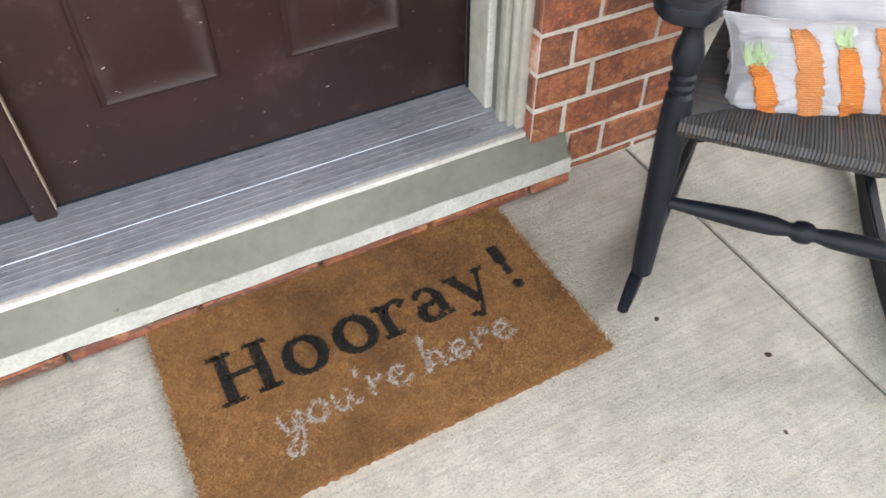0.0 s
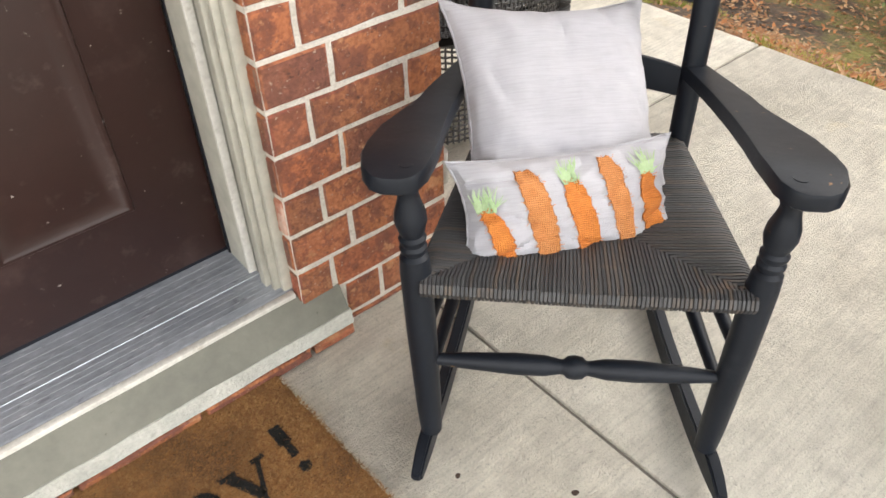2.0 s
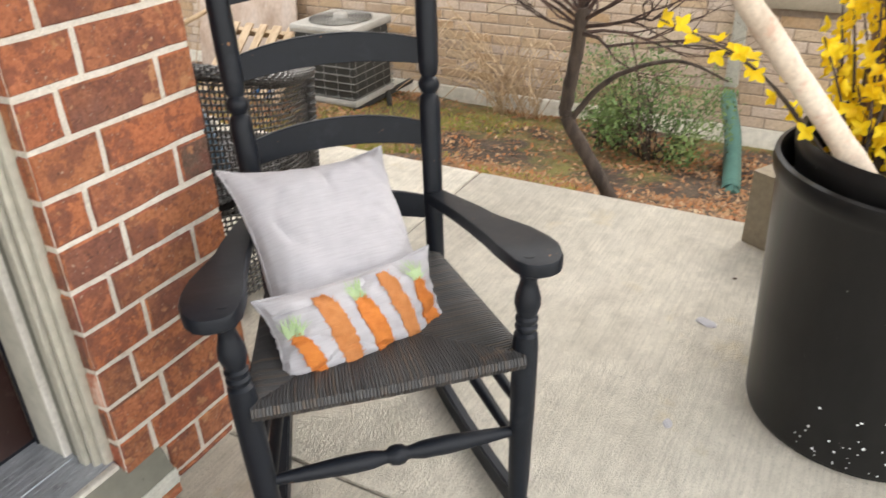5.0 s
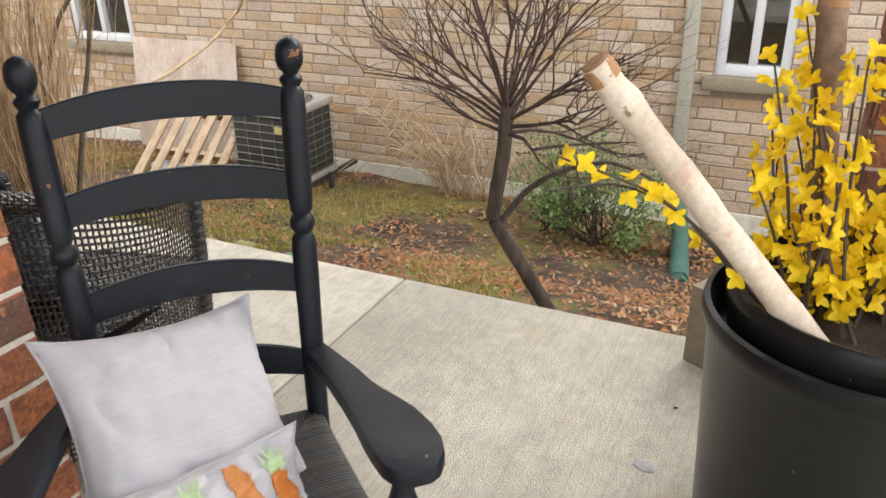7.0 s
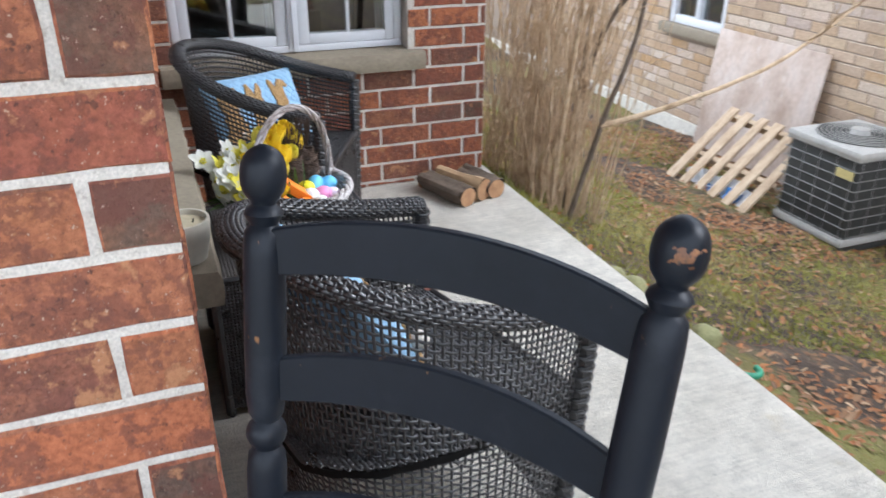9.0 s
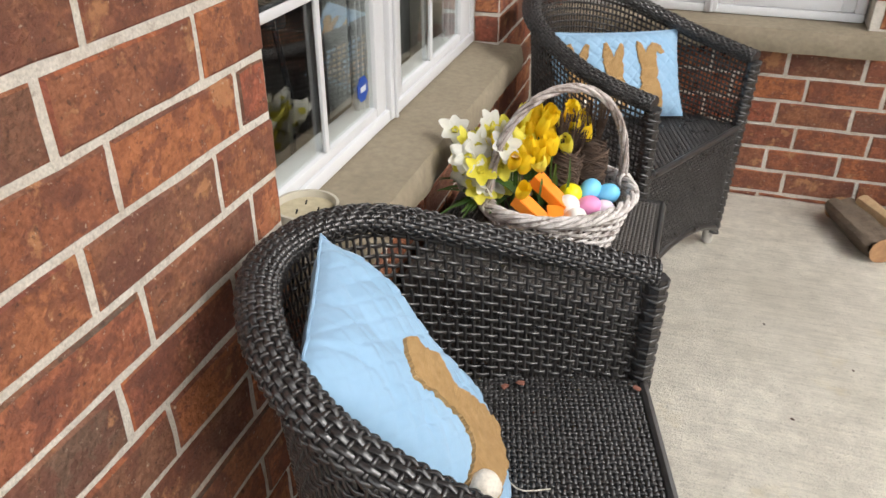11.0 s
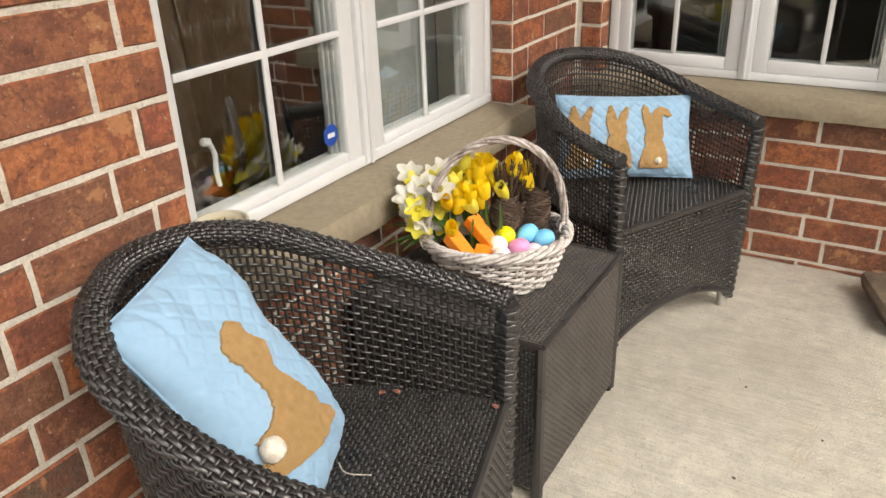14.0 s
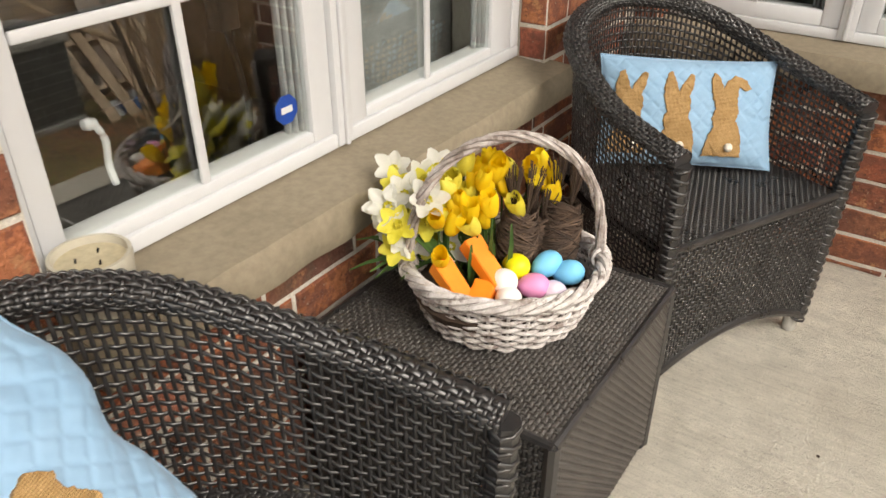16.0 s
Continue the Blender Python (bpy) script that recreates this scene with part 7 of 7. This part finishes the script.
dry = empty("dry_bush", Matrix.Identity(4), label="tall clump of dry brown stems at the porch corner", category="bush")
rd = random.Random(8)
bm = bmesh.new()
for k in range(230):
    b = Vector((1.74 + rd.random() ** 1.5 * 0.38, 2.68 + rd.uniform(-0.36, 0.60), -0.30))
    b.z = ground_z(b.x, b.y) - 0.02
    lean = Vector((rd.gauss(0.08, 0.12), rd.gauss(-0.03, 0.15), 1)).normalized()
    h = rd.uniform(0.9, 2.3)
    pts = [b + lean * h * t + Vector((rd.uniform(-1, 1), rd.uniform(-1, 1), 0)) * 0.05 * (0.3 + t) for t in (0, 0.25, 0.5, 0.75, 1)]
    sweep(bm, pts, [(0.0022 + 0.0055 * rd.random() ** 3) * f for f in (1, 0.9, 0.8, 0.6, 0.3)], seg=5, cap=False)
    for _ in range(3):
        q = pts[rd.choice((1, 2, 3))]
        e = Vector((rd.uniform(-0.14, 0.14), rd.uniform(-0.16, 0.16), rd.uniform(0.02, 0.24)))
        sweep(bm, [q, q + e * 0.5 + Vector((rd.uniform(-1, 1), rd.uniform(-1, 1), 0)) * 0.02, q + e], [0.0020, 0.0015, 0.0008], seg=4, cap=False)
ob = part("stem_clump", bm, DRY_STEM, dry)
ob["kind"] = "stuff"
for k, pts in enumerate((((1.84, 2.32, -0.28), (1.97, 2.26, 0.30), (2.10, 2.20, 0.9), (2.12, 2.28, 1.9)), ((1.97, 2.26, 0.30), (2.30, 2.12, 0.42), (2.75, 2.02, 0.60), (3.35, 2.12, 0.86)), ((2.0, 2.60, -0.34), (2.05, 2.50, 0.6), (2.25, 2.28, 1.1), (2.55, 2.2, 1.7)),
                         ((1.82, 2.45, -0.28), (1.85, 2.36, 0.6), (1.78, 2.15, 1.2), (1.76, 2.1, 1.9)), ((2.1, 2.75, -0.36), (2.12, 2.7, 0.5), (2.2, 2.72, 1.2), (2.3, 2.8, 2.1)))):
    part("branch", limb(pts, 0.016, 0.006, k + 40, 8, 8), LOG_BARK if k % 2 == 0 else DRY_STEM, dry)
    bm = bmesh.new()
    for t in (0.3, 0.55, 0.8, 1.0):
        grow(bm, Vector(pts[2]).lerp(Vector(pts[3]), t), Vector((rd.uniform(-0.2, 0.6), rd.uniform(-0.7, 0.7), rd.uniform(0.2, 0.9))), 0.42, 0.0055, 1, rd)
    part("branch", bm, DRY_STEM, dry)

wall_stems = empty("dry_bush", Matrix.Identity(4), label="low tangle of pale dry stems against the neighbouring house", category="bush")
bm = bmesh.new()
for k in range(70):
    b = Vector((5.05 + rd.uniform(-0.1, 0.1), 1.5 + rd.uniform(-0.25, 0.25), -1.1))
    d = Vector((rd.uniform(-0.5, 0.0), rd.uniform(-0.9, 0.9), rd.uniform(0.5, 1.3)))
    e = b + d * rd.uniform(0.5, 0.9)
    sweep(bm, spline([b, b + d * 0.3 + Vector((0, 0, 0.1)), e, e + Vector((-0.1, d.y * 0.3, -0.15))], 3), 0.004, seg=4, cap=False)
ob = part("stem_clump", bm, DRY_STEM, wall_stems)
ob["kind"] = "stuff"


def leafy(name, centre, size, n, lab, seed):
    """A shrub of short twigs carrying many small leaves in uneven clumps."""
    rnd = random.Random(seed)
    s = empty(name, Matrix.Identity(4), label=lab, category="shrub")
    bm = bmesh.new()
    tips = []
    for k in range(26):
        d = Vector((rnd.uniform(-1, 1), rnd.uniform(-1, 1), rnd.uniform(0.3, 1.6)))
        grow(bm, Vector(centre) + Vector((rnd.uniform(-0.1, 0.1), rnd.uniform(-0.1, 0.1), 0)), d, size * rnd.uniform(0.5, 1.0), 0.007, 1, rnd, 0.0, 0.7, 4, tips)
    ob = part("twig_clump", bm, BARK, s)
    ob["kind"] = "stuff"
    vs, fs = [], []
    for k in range(n):
        t = rnd.choice(tips)
        c = t + Vector((rnd.gauss(0, 1), rnd.gauss(0, 1), rnd.gauss(0, 1))) * 0.055
        d = Vector((rnd.uniform(-1, 1), rnd.uniform(-1, 1), rnd.uniform(-0.4, 1)))
        petal(vs, fs, c, d, (0, 0, 1), rnd.uniform(0.022, 0.036), 0.015, 0.1, 0.1)
    mesh_of("leaves", vs, fs, SHRUB_LEAF, s, "stuff")
    return s


leafy("shrub", (4.15, 0.02, -0.92), 0.62, 4200, "small evergreen shrub beside the neighbouring wall", 31)
leafy("shrub", (4.35, 0.42, -0.95), 0.30, 900, "low evergreen shrub on the soil", 37)

# leaf litter, grass tufts and mossy lumps along the slab
rl = random.Random(77)
vs, fs = [], []
for k in range(26000):
    x = SLAB_X + 0.05 + (rl.random() ** 0.8) * 3.6
    y = rl.uniform(-2.2, 6.0)
    if noise.noise((x * 0.8, y * 0.8, 3)) < -0.02 and rl.random() < 0.75:
        continue
    if y > 1.0 and x < 3.6 and not (x > 2.2 and y > 2.7) and rl.random() < 0.68:
        continue
    z = ground_z(x, y) + 0.008
    a = rl.uniform(0, math.tau)
    petal(vs, fs, (x, y, z), (math.cos(a), math.sin(a), rl.uniform(-0.1, 0.35)), (0, 0, 1), rl.uniform(0.018, 0.045), rl.uniform(0.010, 0.026), rl.uniform(-0.2, 0.4), 0.25)
litter = tagged(mesh_of("leaf_litter", vs, fs, LEAF_LITTER, None), "scattered brown fallen leaves on the soil", "leaves", kind="stuff")
vs, fs = [], []
for k in range(62000):
    x = SLAB_X + 0.04 + rl.random() * 3.2
    y = rl.uniform(-2.0, 6.0)
    if noise.noise((x * 0.7 + 4, y * 0.7, 8)) + (0.25 if x < 3.4 else -0.15) + (0.38 if y > 1.2 else -0.24) < 0.12:
        continue
    z = ground_z(x, y)
    a = rl.uniform(0, math.tau)
    h = rl.uniform(0.012, 0.038)
    o = len(vs)
    dx, dy = math.cos(a) * 0.0036, math.sin(a) * 0.0036
    vs += [(x - dx, y - dy, z), (x + dx, y + dy, z), (x + rl.uniform(-0.02, 0.02), y + rl.uniform(-0.02, 0.02), z + h)]
    fs.append((o, o + 1, o + 2))
tagged(mesh_of("grass", vs, fs, GRASS, None), "thin short grass and moss on the slope", "grass", kind="stuff")
MOSS = material("mossy_stone", [(0.22, 0.215, 0.095), (0.33, 0.315, 0.16)], 1.0, 12, bump=0.8, bump_scale=50, dist=0.006)
for k, (x, y, s) in enumerate(((1.645, 1.553, 0.046), (1.648, 1.433, 0.056), (1.668, 1.281, 0.042), (1.650, 1.185, 0.050), (1.696, 1.047, 0.058))):
    bm = bmesh.new()
    bmesh.ops.create_icosphere(bm, subdivisions=3, radius=s)
    for v in bm.verts:
        v.co += v.co.normalized() * s * 0.3 * noise.noise(v.co * 25 + Vector((k, 0, 0)))
        v.co.z *= 0.8
    ob = tagged(part("edging_stone", bm, MOSS), "small mossy stone beside the slab", "stone", "edging stones")
    ob.matrix_world = pose(x, y, ground_z(x, y) + s * 0.5)


# green hose end curled beside the slab
coil = empty("garden_hose", pose(1.66, 0.83, ground_z(1.66, 0.83)), label="short end of green garden hose beside the slab", category="hose")
part("hose_body", tube(spline([(-0.040, 0.035, 0.016), (-0.010, 0.020, 0.018), (0.015, -0.012, 0.017), (0.045, -0.030, 0.015), (0.075, -0.020, 0.014), (0.085, 0.010, 0.014)], 8), 0.0115, seg=10), GREEN_HOSE, coil)
part("coupling", tube([(-0.066, 0.048, 0.016), (-0.038, 0.034, 0.016)], 0.015, seg=10), GREEN_HOSE, coil, "ribbed green coupling")

# ---------- bricks ----------
BRICK_MESHES = {}


def brick_mesh(length, height, variant):
    """A brick with its face towards -y, rough arrises; x along, centred; face at y=0."""
    key = (round(length, 3), round(height, 3), variant)
    if key in BRICK_MESHES:
        return BRICK_MESHES[key]
    rnd = random.Random(hash(key) & 0xffff)
    nx = max(2, int(length / 0.05))
    nz = 2
    verts, faces = [], []
    hl, hh = length / 2, height / 2

    def grid(y, inset, jit):
        out = []
        for j in range(nz + 1):
            for i in range(nx + 1):
                x = -hl + inset + (length - 2 * inset) * i / nx
                z = -hh + inset + (height - 2 * inset) * j / nz
                ex = i in (0, nx)
                ez = j in (0, nz)
                x += rnd.uniform(-jit, jit) if ex else 0
                z += rnd.uniform(-jit, jit) if ez else 0
                out.append((x, y + rnd.uniform(-jit, jit) * 0.6, z))
        return out
    a = grid(0.0, 0.0035, 0.0013)
    border = [i for i in range(nx + 1)] + [j * (nx + 1) + nx for j in range(1, nz + 1)] + [nz * (nx + 1) + i for i in range(nx - 1, -1, -1)] + [j * (nx + 1) for j in range(nz - 1, 0, -1)]
    verts += a
    b0 = len(verts)
    for k in border:
        x, y, z = a[k]
        verts.append((x * (hl / (hl - 0.0035)), 0.0040, z * (hh / (hh - 0.0035))))
    c0 = len(verts)
    for k in border:
        x, y, z = verts[b0 + border.index(k)]
        verts.append((x, 0.03, z))
    for j in range(nz):
        for i in range(nx):
            p = j * (nx + 1) + i
            faces.append((p, p + 1, p + nx + 2, p + nx + 1))
    n = len(border)
    for k in range(n):
        k2 = (k + 1) % n
        faces.append((border[k2], border[k], b0 + k, b0 + k2))
        faces.append((b0 + k2, b0 + k, c0 + k, c0 + k2))
    me = bpy.data.meshes.new("brick")
    me.from_pydata(verts, [], faces)
    me.shade_smooth()
    me.set_sharp_from_angle(angle=radians(28))
    BRICK_MESHES[key] = me
    return me


def lay(parent, m, joints, k, mats, gap=0.0115, z0=None, joined=None, height=None):
    """One course of bricks on the plane of m (x along, -y outward) between the joints."""
    zb = BED0 + BED * k if z0 is None else z0
    h = (BED if height is None else height) - gap
    for a, b in zip(joints, joints[1:]):
        L = b - a - gap
        if L < 0.02:
            continue
        me = brick_mesh(L, h, random.randrange(3))
        mt = BRICK_PALE if (mats is BRICK and random.random() < 0.035) else mats
        if not me.materials:
            me.materials.append(None)
        pm = m @ Matrix.Translation(((a + b) / 2, random.uniform(-0.0015, 0.0015), zb + gap / 2 + h / 2))
        if joined is not None:
            joined.append((me, pm))
            continue
        ob = new("brick", me)
        ob.material_slots[0].link = 'OBJECT'
        ob.material_slots[0].material = mt
        ob.parent = parent
        ob.matrix_world = pm


def fuse(name, parent, mats, items):
    """Joins many bricks into one part."""
    vs, fs = [], []
    for me, m in items:
        o = len(vs)
        vs += [m @ v.co for v in me.vertices]
        fs += [[o + i for i in p.vertices] for p in me.polygons]
    me = bpy.data.meshes.new(name)
    me.from_pydata(vs, [], fs)
    me.materials.append(mats)
    ob = new(name, me)
    ob.parent = parent
    ob["kind"] = "stuff"
    return ob


def run(a, b, first, pitch=0.25):
    """Joints from a to b with the first perpend at first."""
    xs = [a]
    x = first
    while x < b - 0.02:
        if x > a + 0.02:
            xs.append(x)
        x += pitch
    return xs + [b]


DOOR_M = Matrix.Identity(4)
WIN_M = pose(0, 0, 0, 0, 0, 90)
FAR_M = pose(0, FAR_Y, 0)
RET_M = pose(JAMB, 0, 0, 0, 0, -90)
high_d, high_w, high_f = [], [], []
for k in range(-1, 29):
    z0 = BED0 + BED * k
    top = z0 + BED
    kw = {} if k >= 0 else dict(z0=0.0, height=BED0)
    even = k % 2 == 0
    jn = None if k <= 17 else 1
    # door pier
    xs = [JAMB, -0.247, 0.0045] if even else [JAMB, -0.304, -0.088, 0.0045]
    if top < 0.15:
        xs = [-0.286, -0.19, 0.0045] if even else [-0.286, -0.088, 0.0045]
    lay(wall_door, DOOR_M, xs, k, BRICK, joined=high_d if jn else None, **kw)
    if top > 0.15:
        lay(wall_door, RET_M, [-0.10, 0.0], k, BRICK, joined=high_d if jn else None, **kw)
    if k == -1:
        lay(wall_door, pose(0, -0.036, 0), run(DOOR_L, -0.29, DOOR_L + 0.21), k, BRICK, z0=0.0, height=0.036)
    # window wall
    first = 0.085 if even else 0.265
    if top < SILL_Z + 0.02:
        lay(wall_window, WIN_M, run(0, FAR_Y - 0.012, first), k, BRICK, **kw)
    else:
        end = W_Y0 if top < 2.08 else FAR_Y
        lay(wall_window, WIN_M, run(0, end, first), k, BRICK, joined=high_w if jn else None, **kw)
        if end == W_Y0:
            lay(wall_window, WIN_M, run(W_Y1, FAR_Y - 0.012, 2.06 + (0.12 if even else 0.25)), k, BRICK, joined=high_w if jn else None, **kw)
        lay(wall_window, pose(0, W_Y1, 0), [-0.088, -0.001], k, BRICK, joined=high_w if jn or top > 2.06 else None, **kw)
    # end wall
    first = 0.235 if even else 0.155
    if top < SILL_Z + 0.02:
        lay(wall_far, FAR_M, run(0.012, FAR_END, first), k, BRICK, **kw)
    else:
        if top < 2.08:
            lay(wall_far, pose(F_X0, 0, 0, 0, 0, 90), [FAR_Y + 0.001, FAR_Y + 0.084], k, BRICK, joined=high_f if jn else None, **kw)
            lay(wall_far, FAR_M, run(0.012, F_X0, 5), k, BRICK, joined=high_f if jn else None, **kw)
            lay(wall_far, FAR_M, run(1.195 if top < 0.68 else F_X1, FAR_END, first + 0.75), k, BRICK, joined=high_f if jn else None, **kw)
        else:
            lay(wall_far, FAR_M, run(0.012, FAR_END, first), k, BRICK, joined=high_f)
for nm, it, par in (("upper_bricks", high_d, wall_door), ("upper_bricks", high_w, wall_window), ("upper_bricks", high_f, wall_far)):
    fuse(nm, par, BRICK, it)


# neighbouring wall: courses of long tan bricks, the nearest as single pieces
NB_M = pose(NX, 0, 0, 0, 0, -90)
rest = []
for k in range(0, 40):
    zc = -0.98 + BED * k
    spans = [(-9.0, 6.0)]
    for (y0, y1, z0, z1) in NW_:
        if zc + BED > z0 - 0.08 and zc < z1:
            spans = [q for a, b in spans for q in ((a, min(b, -y1)), (max(a, -y0), b)) if q[1] - q[0] > 0.05]
    for a, b in spans:
        off = 0.14 * (k % 2) + 0.03 * (k % 5)
        xs = [a]
        x = math.floor(a / 0.285) * 0.285 + off
        while x < b - 0.03:
            if x > a + 0.03:
                xs.append(x)
            x += 0.285
        xs.append(b)
        near = [i for i in range(len(xs) - 1) if -4.0 < xs[i] and xs[i + 1] < -0.3 and k < 20]
        for i in range(len(xs) - 1):
            lay(house, NB_M, xs[i:i + 2], k, TAN_BRICK, z0=zc, joined=None if i in near else rest)
fuse("brick_rest", house, TAN_BRICK, rest)
